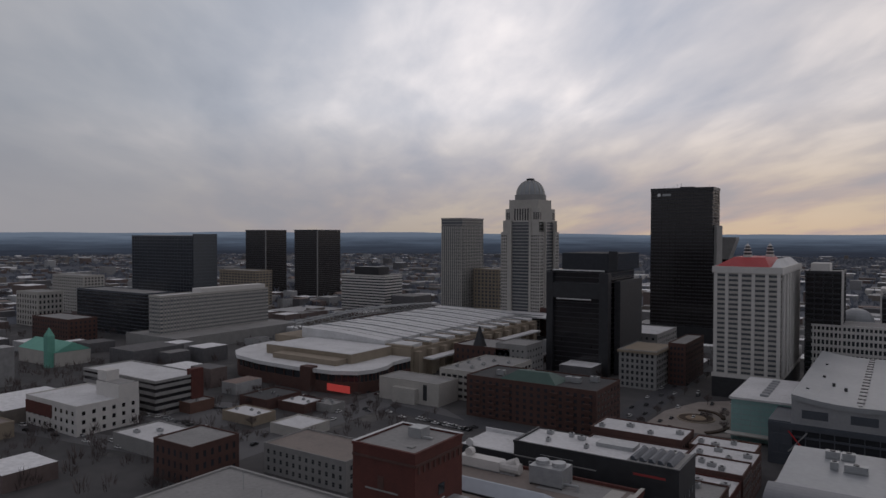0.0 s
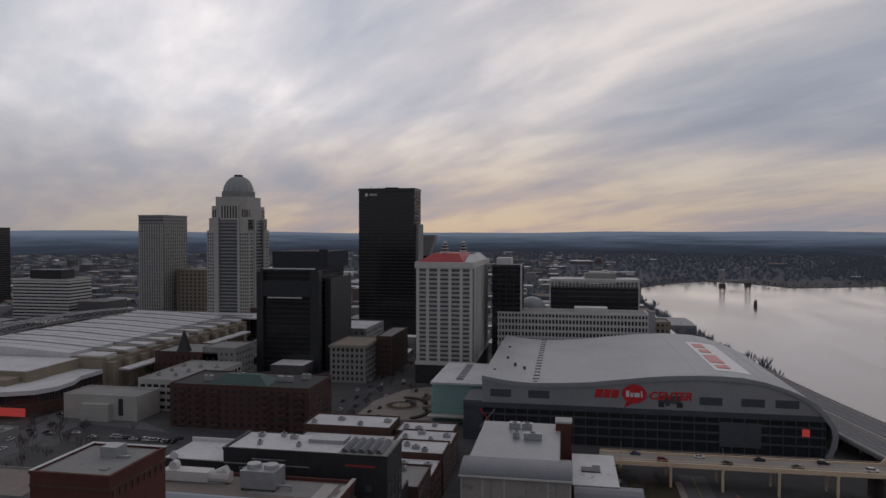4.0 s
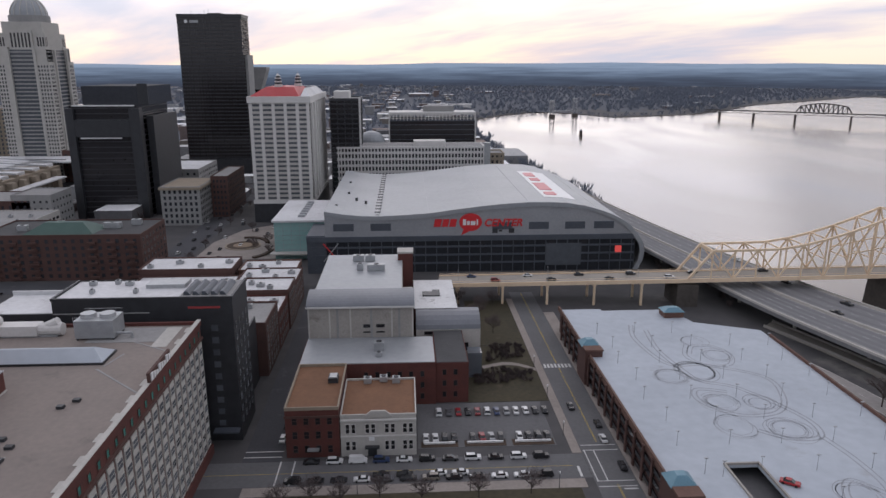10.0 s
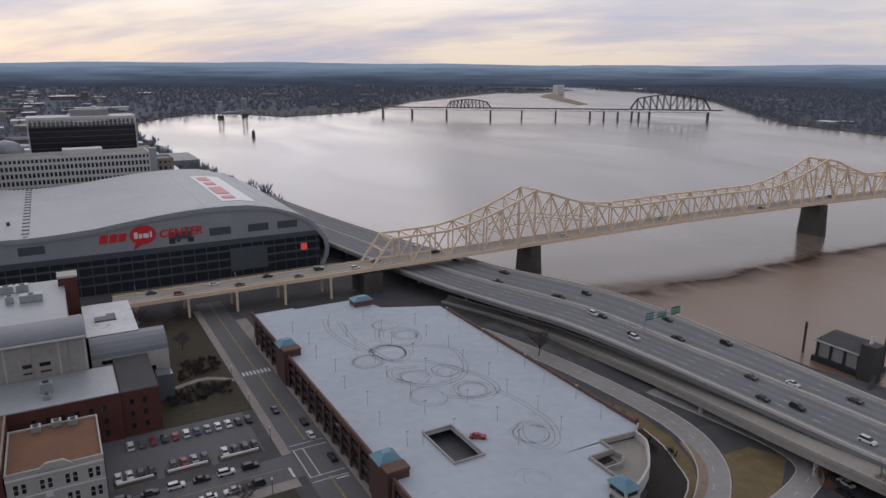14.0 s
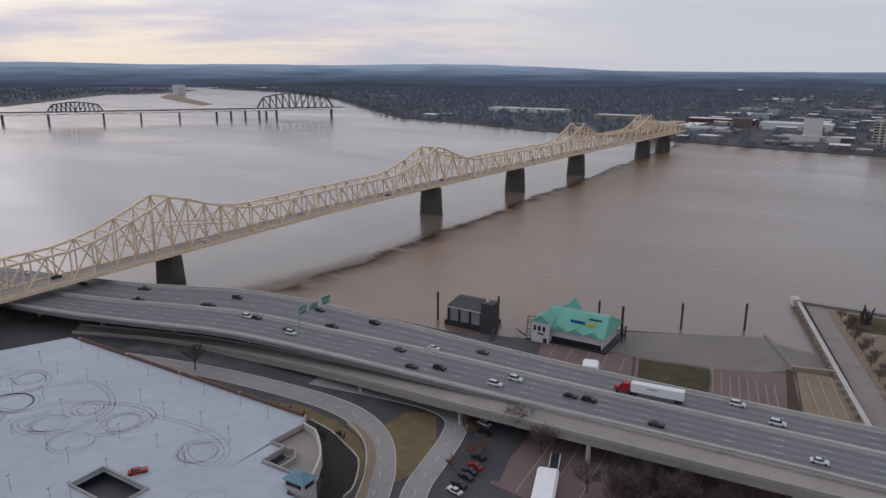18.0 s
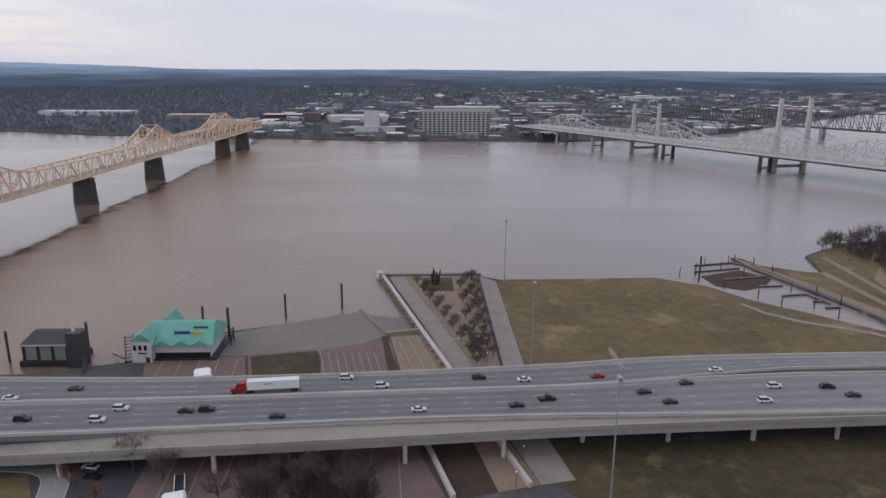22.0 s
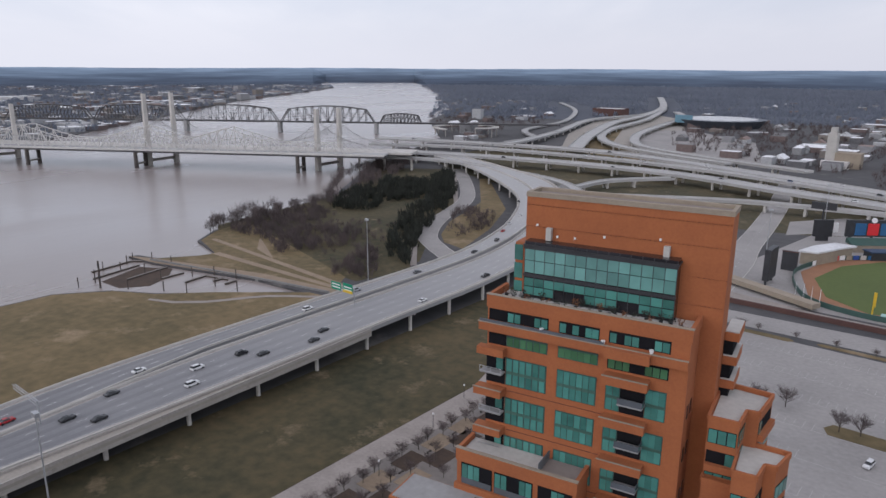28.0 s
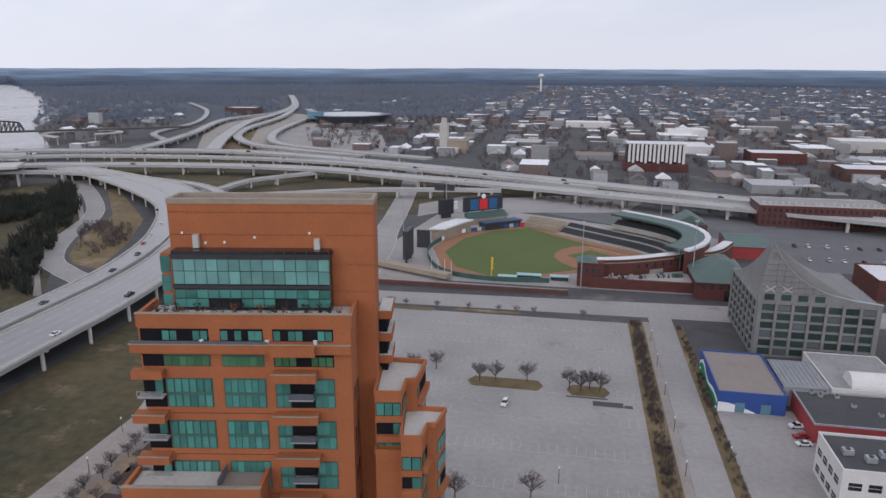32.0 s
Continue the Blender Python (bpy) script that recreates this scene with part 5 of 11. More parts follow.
FOOT += [(-60, 135, 360, 520), (-160, -50, 80, 260), (-40, 30, 180, 305), (60, 140, 80, 275), (-80, -45, 390, 465), (-470, -295, 350, 695)]
arena = thing("arena", 0, 368, 0, "large grey arena with wave-shaped metal roof and glazed front", "arena")
line = [(-44, 34.6), (-34, 32.9), (-25, 32.0), (-16, 31.7), (-2, 32.2), (12, 33.1), (27, 35.1), (42, 36.9), (54, 38.0), (66, 38.6), (77, 38.6), (87, 38.1), (97, 36.4), (105, 34.1), (112, 31.6), (118, 28.6), (123, 24.9), (127, 20.3), (130.3, 15.5), (131.5, 10.8), (130.7, 5.2), (128, 0.0)]
g = Geo()
deep = 150.0
for (a, za), (b, zb) in zip(line, line[1:]):
    k = 1.0 if b < 100 else 1.0 - 0.25 * min((b - 100) / 30, 1)
    g.add([(a, 0.6, za), (b, 0.6, zb), (b, deep * k, zb), (a, deep * k, za)], [(0, 1, 2, 3)])
part("roof", g, "metal_roof", arena, "pale grey standing seam roof")
for i in range(1, 21, 2):
    a, za = line[i]
    if a < 112:
        part("roof_seam", box_geo(a - 0.12, a + 0.12, 0.8, 148, za - 0.1, za + 0.12), "metal_grey", arena)
part("roof_walkway", box_geo(-16.6, -15.0, 2, 148, 31.7, 32.3), "galvanised", arena)
for k in range(16):
    part("walkway_step", box_geo(-17.4, -14.2, 6 + k * 9, 8 + k * 9, 32.3, 32.6), "metal_dark", arena)
# fascia that follows the wave, then wall panels, glass and frames below
g = Geo()
for (a, za), (b, zb) in zip(line, line[1:]):
    na, nb = (Vector((a - 40, za - 4)).normalized() * 2.6, Vector((b - 40, zb - 4)).normalized() * 2.6)
    lo = [(a - na.x * (a > 90), za - (2.4 if a <= 90 else na.y)), (b - nb.x * (b > 90), zb - (2.4 if b <= 90 else nb.y))]
    g.add([(a, -1.0, za), (b, -1.0, zb), (lo[1][0], -1.0, lo[1][1]), (lo[0][0], -1.0, lo[0][1]), (a, 0.7, za), (b, 0.7, zb), (lo[1][0], 0.7, lo[1][1]), (lo[0][0], 0.7, lo[0][1])],
          [(3, 2, 1, 0), (4, 5, 1, 0), (3, 2, 6, 7)[::-1]])
part("fascia", g.weld(), "metal_roof", arena)
n = len(line)
wall = Geo().add([(x, 0.0, z - 0.4) for x, z in line[:18]] + [(126.5, 0, 20.2), (-44, 0, 20.2)], [tuple(range(20))[::-1]])
part("upper_wall", wall, "metal_grey", arena, "grey metal wall panels")
for x in (-34, -14, 52, 72, 92, 108):
    part("louvre_panel", box_geo(x - 5.5, x + 5.5, -0.12, 0.0, 23.5, 27.5), "steel_blue_grey", arena)
part("lower_frame", box_geo(-54, 127, -0.9, 0.4, 17.6, 20.4), "steel_blue_grey", arena)
part("glass_wall", box_geo(-52, 126, 0.1, 0.6, 0, 17.6), "glass_dark", arena)
for k in range(3):
    part("floor_line", box_geo(-52, 126, -0.35, 0.1, 4.6 + k * 4.6, 5.6 + k * 4.6), "steel_blue_grey", arena)
for i in range(30):
    part("mullion", box_geo(-50 + i * 6, -49.6 + i * 6, -0.3, 0.1, 0, 17.6), "steel_blue_grey", arena)
part("entrance_glass", box_geo(76, 96, -0.5, 0.1, 3, 15.5), "glass_grey", arena)
part("small_screen", box_geo(115, 118.4, -0.6, 0.1, 10, 13.6), "red_screen", arena, "small glowing red screen")
part("left_block", box_geo(-54, -44.1, 0, 60, 0, 21), "steel_blue_grey", arena)
part("body", box_geo(-43.5, 112, 1.0, 112, 0, 28), "metal_grey", arena)
part("back_wall", box_geo(-43.5, 100, 140, 146, 0, 31), "metal_grey", arena)
for sx in (-1, 1):
    part("brace", Geo().beam((-45, -1.3, 12 + sx * 5), (-37, -1.3, 12 - sx * 5), 0.5), "sign_red" if sx > 0 else "galvanised", arena)
# sign on the wall: a red bubble between two groups of red bars
part("sign_bubble", Geo().add([(34.6 + 6.2 * math.cos(2 * math.pi * k / 28), d_, 27.8 + 4.9 * math.sin(2 * math.pi * k / 28)) for d_ in (-0.35, -0.02) for k in range(28)],
                              [tuple(range(28)), tuple(range(55, 27, -1))] + [(k, k + 28, (k + 1) % 28 + 28, (k + 1) % 28) for k in range(28)]), "sign_red", arena, "red speech bubble sign")
part("bubble_tail", Geo().add([(31, -0.34, 24.6), (35, -0.34, 23.4), (29.6, -0.34, 20.6), (31, -0.02, 24.6), (35, -0.02, 23.4), (29.6, -0.02, 20.6)], [(0, 2, 1), (0, 3, 5, 2), (2, 5, 4, 1)]), "sign_red", arena)
for x_, w_, z_, h_ in ((30.4, 1.7, 26.2, 3.2), (32.6, 1.5, 26.2, 2.2), (34.6, 2.6, 26.2, 2.2), (37.8, 0.8, 26.2, 3.2)):
    part("sign_bar", box_geo(x_, x_ + w_, -0.5, -0.36, z_, z_ + h_), "sign_white", arena)
for x0, x1 in ((14.5, 18.2), (18.9, 22.2), (22.9, 26.4)):
    part("sign_letter_bar", Geo().prism([(x0, -0.4), (x1, -0.4), (x1, -0.02), (x0, -0.02)], 25.4, 29.6, top=[(x0 + 0.9, -0.4), (x1 + 0.9, -0.4), (x1 + 0.9, -0.02), (x0 + 0.9, -0.02)]), "sign_red", arena)
word = bpy.data.curves.new("sign_word", "FONT")
word.body, word.size, word.shear, word.extrude, word.offset = "CENTER", 5.6, 0.22, 0.15, 0.17
word.space_character = 1.02
word.materials.append(MATS["sign_red"])
wo = new("sign_word", word)
wo.parent = arena
wo.location, wo.rotation_euler = (41.8, -0.25, 25.5), (radians(90), 0, 0)
for x in (46.5, 50, 55.5):
    part("small_sign_bar", box_geo(x, x + 3 - (x == 50) * 1, -0.3, -0.02, 21.6 + (x == 50) * 0.8, 24.2 - (x == 50) * 0.8), "metal_dark", arena)
logo = Geo()
for (xa, za), (xb, zb) in (((77, 38.8), (87, 38.3)), ((87, 38.3), (95, 36.95))):
    logo.add([(xa, 14, za), (xb, 14, zb), (xb, 112, zb), (xa, 112, za), (xa, 14, za - 0.15), (xb, 14, zb - 0.15), (xb, 112, zb - 0.15), (xa, 112, za - 0.15)], [(0, 1, 2, 3), (4, 5, 1, 0), (1, 5, 6, 2), (7, 4, 0, 3)])
part("roof_logo", logo, "sign_white", arena, "white painted roof panel with red marks")
for k, (y0, y1, x0, x1) in enumerate(((20, 30, 79, 86), (36, 62, 78.5, 86.5), (70, 82, 79.5, 86), (88, 104, 79, 86))):
    part("roof_logo_mark", Geo().prism(rect(x0, x1, y0, y1), 38.1, 38.95 - 0.0, top=rect(x0 + 0.5, x1 - 0.5, y0 + 1, y1 - 1)), "logo_red", arena)
for x, y in ((-40, 20), (-36, 60), (-30, 40), (-38, 100), (-24, 30)):
    part("roof_vent", box_geo(x, x + 1.4, y, y + 1.4, 32.5, 34.2), "metal_dark", arena)
# glass entrance pavilion
t = thing("glass_pavilion", -62, 405, 0, "pale green glass pavilion beside the arena", "building")
part("glass_box", box_geo(-15, 14, -6, 55, 0, 22), "teal_box", t)
for k in range(1, 8):
    part("glass_joint", box_geo(-15.1, 14.1, -6.12, -6, k * 2.8, k * 2.8 + 0.15), "metal_grey", t)
for k in range(1, 6):
    part("glass_joint", box_geo(-15 + k * 4.9, -14.85 + k * 4.9, -6.12, -6, 0, 22), "metal_grey", t)
part("roof", box_geo(-16, 15, -7, 56, 22.02, 23.2), "roof_white", t)
for k in range(7):
    part("roof_hatch", box_geo(-2, 2, 2 + k * 7, 5 + k * 7, 23.2, 24.4), "metal_grey", t)
part("canopy", box_geo(-17, 24, -12, -6.3, 3.8, 4.6), "stone_pale", t)

# ---- brick warehouse hotel with rooftop plant ----
W0, W1, V0, V1, RH = -167.5, -58.0, 88.0, 186.0, 40.0
wh = thing("warehouse_hotel", 0, 0, 0, "large red brick warehouse hotel with pale window bays and tan roof", "building")
WM, VM = -112.5, 138.0
part("wall", box_geo(WM, W1, V0, V1, 0, RH), "brick_red", wh)
part("roof", box_geo(WM + 0.1, W1 - 0.6, V0 + 0.6, V1 - 0.6, RH + 0.02, RH + 0.15), "roof_tan", wh)
part("west_wall", box_geo(W0, WM - 0.02, V0, VM, 0, RH), "brick_red", wh)
part("west_roof", box_geo(W0 + 0.6, WM - 0.1, V0 + 0.6, VM - 0.6, RH + 0.02, RH + 0.15), "roof_grey", wh, "pale grey membrane roof")
part("west_parapet", Geo().box(W0, WM, VM - 0.6, VM + 0.3, RH, RH + 0.7).box(W0 - 0.3, W0 + 0.6, V0, VM - 0.6, RH, RH + 0.7), "stone_grey", wh)
for x_, y_ in ((-150, 128), (-136, 122)):
    part("roof_mast", Geo().rod((x_, y_, RH), (x_, y_, RH + 5), 0.1, n=5), "galvanised", wh)
part("parapet", Geo().box(W1 - 0.6, W1 + 0.3, V0, V1 + 0.3, RH, RH + 1.3).box(WM, W1 - 0.6, V1 - 0.6, V1 + 0.3, RH, RH + 1.0).box(WM - 0.3, WM + 0.4, 151, V1 - 0.6, RH, RH + 1.0), "brick_red", wh)
part("coping", Geo().box(W1 - 0.8, W1 + 0.4, V0, V1 + 0.4, RH + 1.3, RH + 1.45), "stone_pale", wh)
part("cornice_band", box_geo(W1, W1 + 0.5, V0, V1 + 0.3, RH - 4.2, RH - 3.6), "brick_dark", wh)
for i in range(12):
    y = V0 + 4.1 + i * 8.15
    put("roof_edge_patch", box_geo(-1.8, 0, -1.7, 1.7, 0, 0.06).mesh("roof_edge_patch", "stone_pale"), wh, W1 - 0.9, y, RH + 0.17)
bay = box_geo(-0.02, 0.22, -1.55, 1.55, 0, 32).mesh("bay_panel", "stone_pale")
head = window_mesh(1.1, 1.7, "brick_dark", "glass_teal", 0)
for i in range(24):
    y = V0 + 2.3 + i * 4.07
    put("bay_panel", bay, wh, W1, y, 3.2)
    put("attic_window", head, wh, W1 + 0.05, y, RH - 3.0, 90)
    for k in range(9):
        framed_window(wh, 2.5, 1.9, "stone_pale", "glass_grey", W1 + 0.25, y, 4.0 + k * 3.5, 90)
part("plinth", box_geo(W1, W1 + 0.8, V0, V1, 0, 3.0), "brick_red", wh)
# lettered parapet sign, as bars
part("sign_board", box_geo(W1 - 0.2, W1 + 0.45, 146, 160, RH + 1.5, RH + 3.8), "brick_dark", wh)
for i in range(8):
    part("sign_letter_bar", box_geo(W1 + 0.46, W1 + 0.7, 146.6 + i * 1.65, 147.7 + i * 1.65, RH + 1.7, RH + 3.5 - (i % 3) * 0.4), "sign_white", wh)
# penthouse, lean-to and skylights
PX0, PX1, PY0, PY1, PZ = -112.5, -93.6, 130.0, 150.5, 58.6
part("penthouse", box_geo(PX0, PX1, PY0, PY1, RH + 0.15, PZ), "brick_red", wh)
part("penthouse_roof", box_geo(PX0 + 0.6, PX1 - 0.6, PY0 + 0.6, PY1 - 0.6, PZ + 0.02, PZ + 0.2), "roof_grey", wh)
part("penthouse_coping", Geo().box(PX0 - 0.2, PX1 + 0.2, PY0 - 0.2, PY0 + 0.5, PZ, PZ + 0.7).box(PX0 - 0.2, PX1 + 0.2, PY1 - 0.5, PY1 + 0.2, PZ, PZ + 0.7).box(PX0 - 0.2, PX0 + 0.5, PY0 + 0.5, PY1 - 0.5, PZ, PZ + 0.7).box(PX1 - 0.5, PX1 + 0.2, PY0 + 0.5, PY1 - 0.5, PZ, PZ + 0.7), "brick_red", wh)
part("penthouse_edge", Geo().box(PX0 - 0.3, PX1 + 0.3, PY1 - 0.6, PY1 + 0.3, PZ + 0.7, PZ + 0.82).box(PX0 - 0.3, PX0 + 0.6, PY0, PY1 - 0.6, PZ + 0.7, PZ + 0.82), "roof_white", wh)
part("brick_corbel", Geo().box(PX1, PX1 + 0.3, PY0, PY1, PZ - 2.6, PZ - 2.0).box(PX0, PX1, PY0 - 0.3, PY0, PZ - 2.6, PZ - 2.0), "brick_dark", wh)
for i in range(9):
    part("corbel_notch", box_geo(PX1 + 0.02, PX1 + 0.25, PY0 + 1 + i * 2.2, PY0 + 1.8 + i * 2.2, PZ - 4.4, PZ - 2.7), "brick_dark", wh)
part("penthouse_window", box_geo(PX1 + 0.01, PX1 + 0.15, 139.6, 142.2, 46.8, 49.4), "glass_dark", wh)
for k in (0, 1):
    part("penthouse_window", box_geo(-104.6, -102.8, PY0 - 0.15, PY0 - 0.01, 43.4 + k * 5.6, 46.6 + k * 5.6), "brick_dark", wh)
    part("penthouse_sill", box_geo(-108.4, -98.6, PY0 - 0.2, PY0, 43.0 + k * 5.6, 43.35 + k * 5.6), "stone_grey", wh)
for i in range(3):
    part("sill_bar", box_geo(PX1 + 0.01, PX1 + 0.2, 137.5 + i * 1.8, 138.7 + i * 1.8, 45.5, 45.75), "sign_white", wh)
part("lean_to", box_geo(PX1 + 0.02, -89.2, 135, 146.5, RH + 0.15, RH + 4.8), "brick_red", wh)
part("lean_to_roof", box_geo(PX1 + 0.02, -89, 134.8, 146.7, RH + 4.8, RH + 5.0), "metal_grey", wh)
part("base_flashing", Geo().box(PX1, -89, 134.6, 134.95, RH + 0.16, RH + 0.5).box(-89.2, -88.9, 134.95, 146.5, RH + 0.16, RH + 0.5).box(PX0, PX1, PY0 - 0.35, PY0 - 0.02, RH + 0.16, RH + 0.45), "stone_pale", wh)
part("roof_house", Geo().box(-104.5, -100.5, 142, 146, PZ + 0.2, PZ + 2.6).beam((-100.4, 142.5, PZ + 0.6), (-97.4, 142.5, PZ + 0.6), 0.5), "galvanised", wh)
part("roof_hatch", box_geo(-99, -97.4, 134, 135.6, PZ + 0.2, PZ + 0.5), "stone_grey", wh)
for x0, x1, y0, y1 in ((-110.5, -73.5, 159.5, 168), (-111, -74, 108, 117.5)):
    s = part("skylight_curb", box_geo(x0, x1, y0, y1, RH + 0.15, RH + 0.7), "metal_dark", wh)
    part("skylight", Geo().prism(rect(x0 + 0.3, x1 - 0.3, y0 + 0.3, y1 - 0.3), RH + 0.7, RH + 3.0, top=rect(x0 + 3.4, x1 - 3.4, y0 + 3.9, y1 - 3.9)), "snow", wh, "pale ridged skylight")
for x0, y0, x1, y1 in ((-78, 178, -59, 166), (-74, 157, -60, 144), (-74.5, 118.5, -73.5, 107.5), (-73.5, 107.5, -108, 107.5), (-73, 158.5, -71, 166)):
    part("roof_seam", Geo().beam((x0, y0, RH + 0.2), (x1, y1, RH + 0.2), 0.5, 0.06), "stone_grey", wh)
part("corner_patch", Geo().box(-84, -66, 173.6, 184, RH + 0.16, RH + 0.24), "roof_grey", wh)
part("corner_patch_edge", Geo().box(-66, -62, 170, 184, RH + 0.16, RH + 0.25), "stone_pale", wh)
for x, y in ((-72, 140), (-74, 137), (-79, 124), (-76, 121), (-96, 131)):
    part("roof_hatch", box_geo(x, x + 1.5, y, y + 1.1, RH + 0.15, RH + 0.8), "metal_dark", wh)
# rooftop plant: ducts and cooling tower
pl = thing("duct_plant", -98, 180, RH + 0.15, "white sheet metal duct plant on the roof", "air unit", "roof plant")
part("casing", box_geo(-14, 0, -2, 2.2, 0.5, 3.2), "white_panel", pl)
part("duct_bend", Geo().rod((0, 0, 1.8), (6, 0, 1.8), 1.7, n=12).rod((2, 0, 2.6), (5, 0, 3.9), 1.2, n=10), "white_panel", pl)
part("support", box_geo(-13, 5, -1.6, 1.6, 0, 0.5), "galvanised", pl)
part("intake", Geo().rod((-11, -1, 4.2), (-11, 1, 4.2), 1.3, 1.3, n=14), "white_panel", pl)
ct = thing("cooling_tower", -82, 179, RH + 0.15, "galvanised rooftop cooling tower with two fans", "air unit", "roof plant")
part("tank", box_geo(-5, 5, -3.6, 3.6, 0.6, 5.4), "galvanised", ct)
for u in (-2.5, 2.5):
    part("fan_stack", Geo().rod((u, 0, 5.4), (u, 0, 6.5), 2.1, 1.9, n=16), "galvanised", ct)
for u, v in ((-4.6, -3.2), (4.6, -3.2), (-4.6, 3.2), (4.6, 3.2)):
    part("leg", box_geo(u - 0.2, u + 0.2, v - 0.2, v + 0.2, 0, 0.6), "metal_dark", ct)
part("rail", Geo().beam((-5, -3.6, 6.4), (5, -3.6, 6.4), 0.1).beam((-5, 3.6, 6.4), (5, 3.6, 6.4), 0.1).beam((-5, -3.6, 5.4), (-5, -3.6, 6.4), 0.1).beam((5, -3.6, 5.4), (5, -3.6, 6.4), 0.1), "galvanised", ct)
part("pipe", Geo().rod((5, -2, 1.5), (9, -2, 1.5), 0.35).rod((9, -2, 1.5), (9, -2, 0), 0.35), "galvanised", ct)

# ---- black hotel ----
bh = thing("black_hotel", 0, 0, 0, "black clad hotel with blue-grey windows and white flat roofs", "building")
part("street_block", box_geo(-101, -50.4, 193, 211, 0, 45.2), "metal_dark", bh)
part("street_parapet", Geo().box(-101.2, -50.2, 192.8, 193.4, 45.2, 46).box(-50.8, -50.2, 193.4, 211, 45.2, 46).box(-101.2, -100.6, 193.4, 211, 45.2, 46), "metal_dark", bh)
part("street_roof", box_geo(-100.5, -66, 193.5, 210.9, 45.22, 45.4), "roof_white", bh)
part("street_roof_grey", box_geo(-65.9, -50.9, 193.5, 210.9, 45.22, 45.38), "roof_grey", bh)
part("rear_block", box_geo(-110, -54, 211.2, 236, 0, 24), "metal_dark", bh)
part("rear_roof", box_geo(-109.5, -54.5, 211.4, 235.6, 24.02, 24.2), "roof_grey", bh)
part("low_roof", box_geo(-121, -101.2, 193, 211, 0, 41.4), "metal_dark", bh)
part("low_roof_sheet", box_geo(-120.6, -101.3, 193.4, 210.6, 41.42, 41.6), "roof_white", bh)
part("low_parapet", box_geo(-121.2, -101.2, 210.6, 211.2, 41.4, 42.8), "roof_white", bh)
part("neon_line", box_geo(-63, -54, 192.82, 193, 42.4, 43.0), "red_wall", bh)
part("ledge_line", box_geo(-101, -74, 192.82, 193, 41.2, 41.5), "stone_grey", bh)
bw = window_mesh(1.9, 1.9, "metal_dark", "glass_grey", 0)
for k in range(9):
    for i in range(3):
        put("window", bw, bh, -66 + i * 5, 193, 5 + k * 3.8)
    for i in range(4):
        put("window", bw, bh, -50.4, 195.5 + i * 4.2, 5 + k * 3.8, 90)
part("roof_screen", Geo().box(-78, -66.5, 203, 209.5, 45.4, 46.6), "galvanised", bh)
for i in range(5):
    part("roof_panel", Geo().prism(rect(-65 + i * 2.6, -63 + i * 2.6, 196, 208), 45.5, 46.6, top=rect(-64.8 + i * 2.6, -64 + i * 2.6, 196, 208)), "steel_blue_grey", bh)
part("entrance_canopy", box_geo(-58, -50.5, 189, 192, 4.4, 4.9), "steel_blue_grey", bh)
for x, y, w in ((-95, 207, 2), (-88, 208, 1.4), (-84, 206.5, 2.4), (-79.5, 199, 1.2), (-92, 199, 1.2)):
    roof_unit(x, y, 45.4, w, 1.4, 1.3)
for x, y in ((-60, 216), (-66, 222), (-58, 228), (-72, 215), (-84, 226)):
    roof_unit(x, y, 24.2, 3, 2.4, 1.8)
part("round_vent", Geo().rod((-117, 192.6, 42.6), (-117, 193.2, 42.6), 1.3, n=16), "sign_white", bh)

# ---- row of low brick buildings along the side street ----
row = [(-76, -51, 238, 262, 20, "brick_dark", "roof_grey"), (-74, -51, 262.2, 285, 15, "brick_red", "roof_white"), (-72, -50.5, 285.2, 304, 17, "brick_dark", "roof_white"),
       (-78, -51, 304.2, 330, 14, "brick_dark", "roof_white"), (-82, -54, 330.2, 348, 13, "brick_brown", "roof_white"), (-128, -84, 326, 348, 15, "brick_dark", "roof_white"),
       (-120, -80, 254, 300, 14, "brick_brown", "roof_white"), (-126, -80, 301, 325, 12, "brick_dark", "roof_white")]
for i, (x0, x1, y0, y1, h, wall, roof) in enumerate(row):
    b = brick_block("brick_row_house", x0, x1, y0, y1, h, max(2, int(h / 4)), 5, 5, wall, roof, ("dark brick row building with flat white roof", "red brick row building with roof plant")[i % 2], 1.3, 2.1, "stone_grey", "glass_dark", group="brick row", sides="e")
    for k in range(3 + i % 2):
        roof_unit(x0 + 4 + k * (x1 - x0 - 8) / 3, y0 + 4 + ((k * 7 + i * 3) % max(1, int(y1 - y0 - 8))), h + 0.1, 2.4 + (k % 2), 2.2, 1.7)

# ---- museum group ----
ms = thing("museum", 0, 0, 0, "pale concrete museum hall with a curved metal roof edge", "building")
part("hall", box_geo(-35.5, 2, 236, 258, 0, 27), "concrete", ms)
for i in range(6):
    part("panel_rib", box_geo(-35.6 + i * 7.4, -35.1 + i * 7.4, 235.8, 236, 15, 26.6), "pale_concrete", ms)
for x in (-16, -11.4):
    part("slit_window", box_geo(x, x + 3, 235.85, 236, 19, 20.2), "glass_black", ms)
    part("slit_window", box_geo(x, x + 3, 235.85, 236, 17, 17.5), "glass_black", ms)
g = Geo()
arc = [(236 - 0.8 + 11.5 * (1 - math.cos(a)), 27 + 3.2 * math.sin(a)) for a in (math.pi / 2 * k / 8 for k in range(9))]
for (y0, z0), (y1, z1) in zip(arc, arc[1:]):
    g.add([(-36, y0, z0), (2.4, y0, z0), (2.4, y1, z1), (-36, y1, z1)], [(0, 1, 2, 3)])
g.add([(-36, y, z) for y, z in arc] + [(-36, 246.7, 27)], [tuple(range(10))])
g.add([(2.4, y, z) for y, z in arc] + [(2.4, 246.7, 27)], [tuple(range(10))[::-1]])
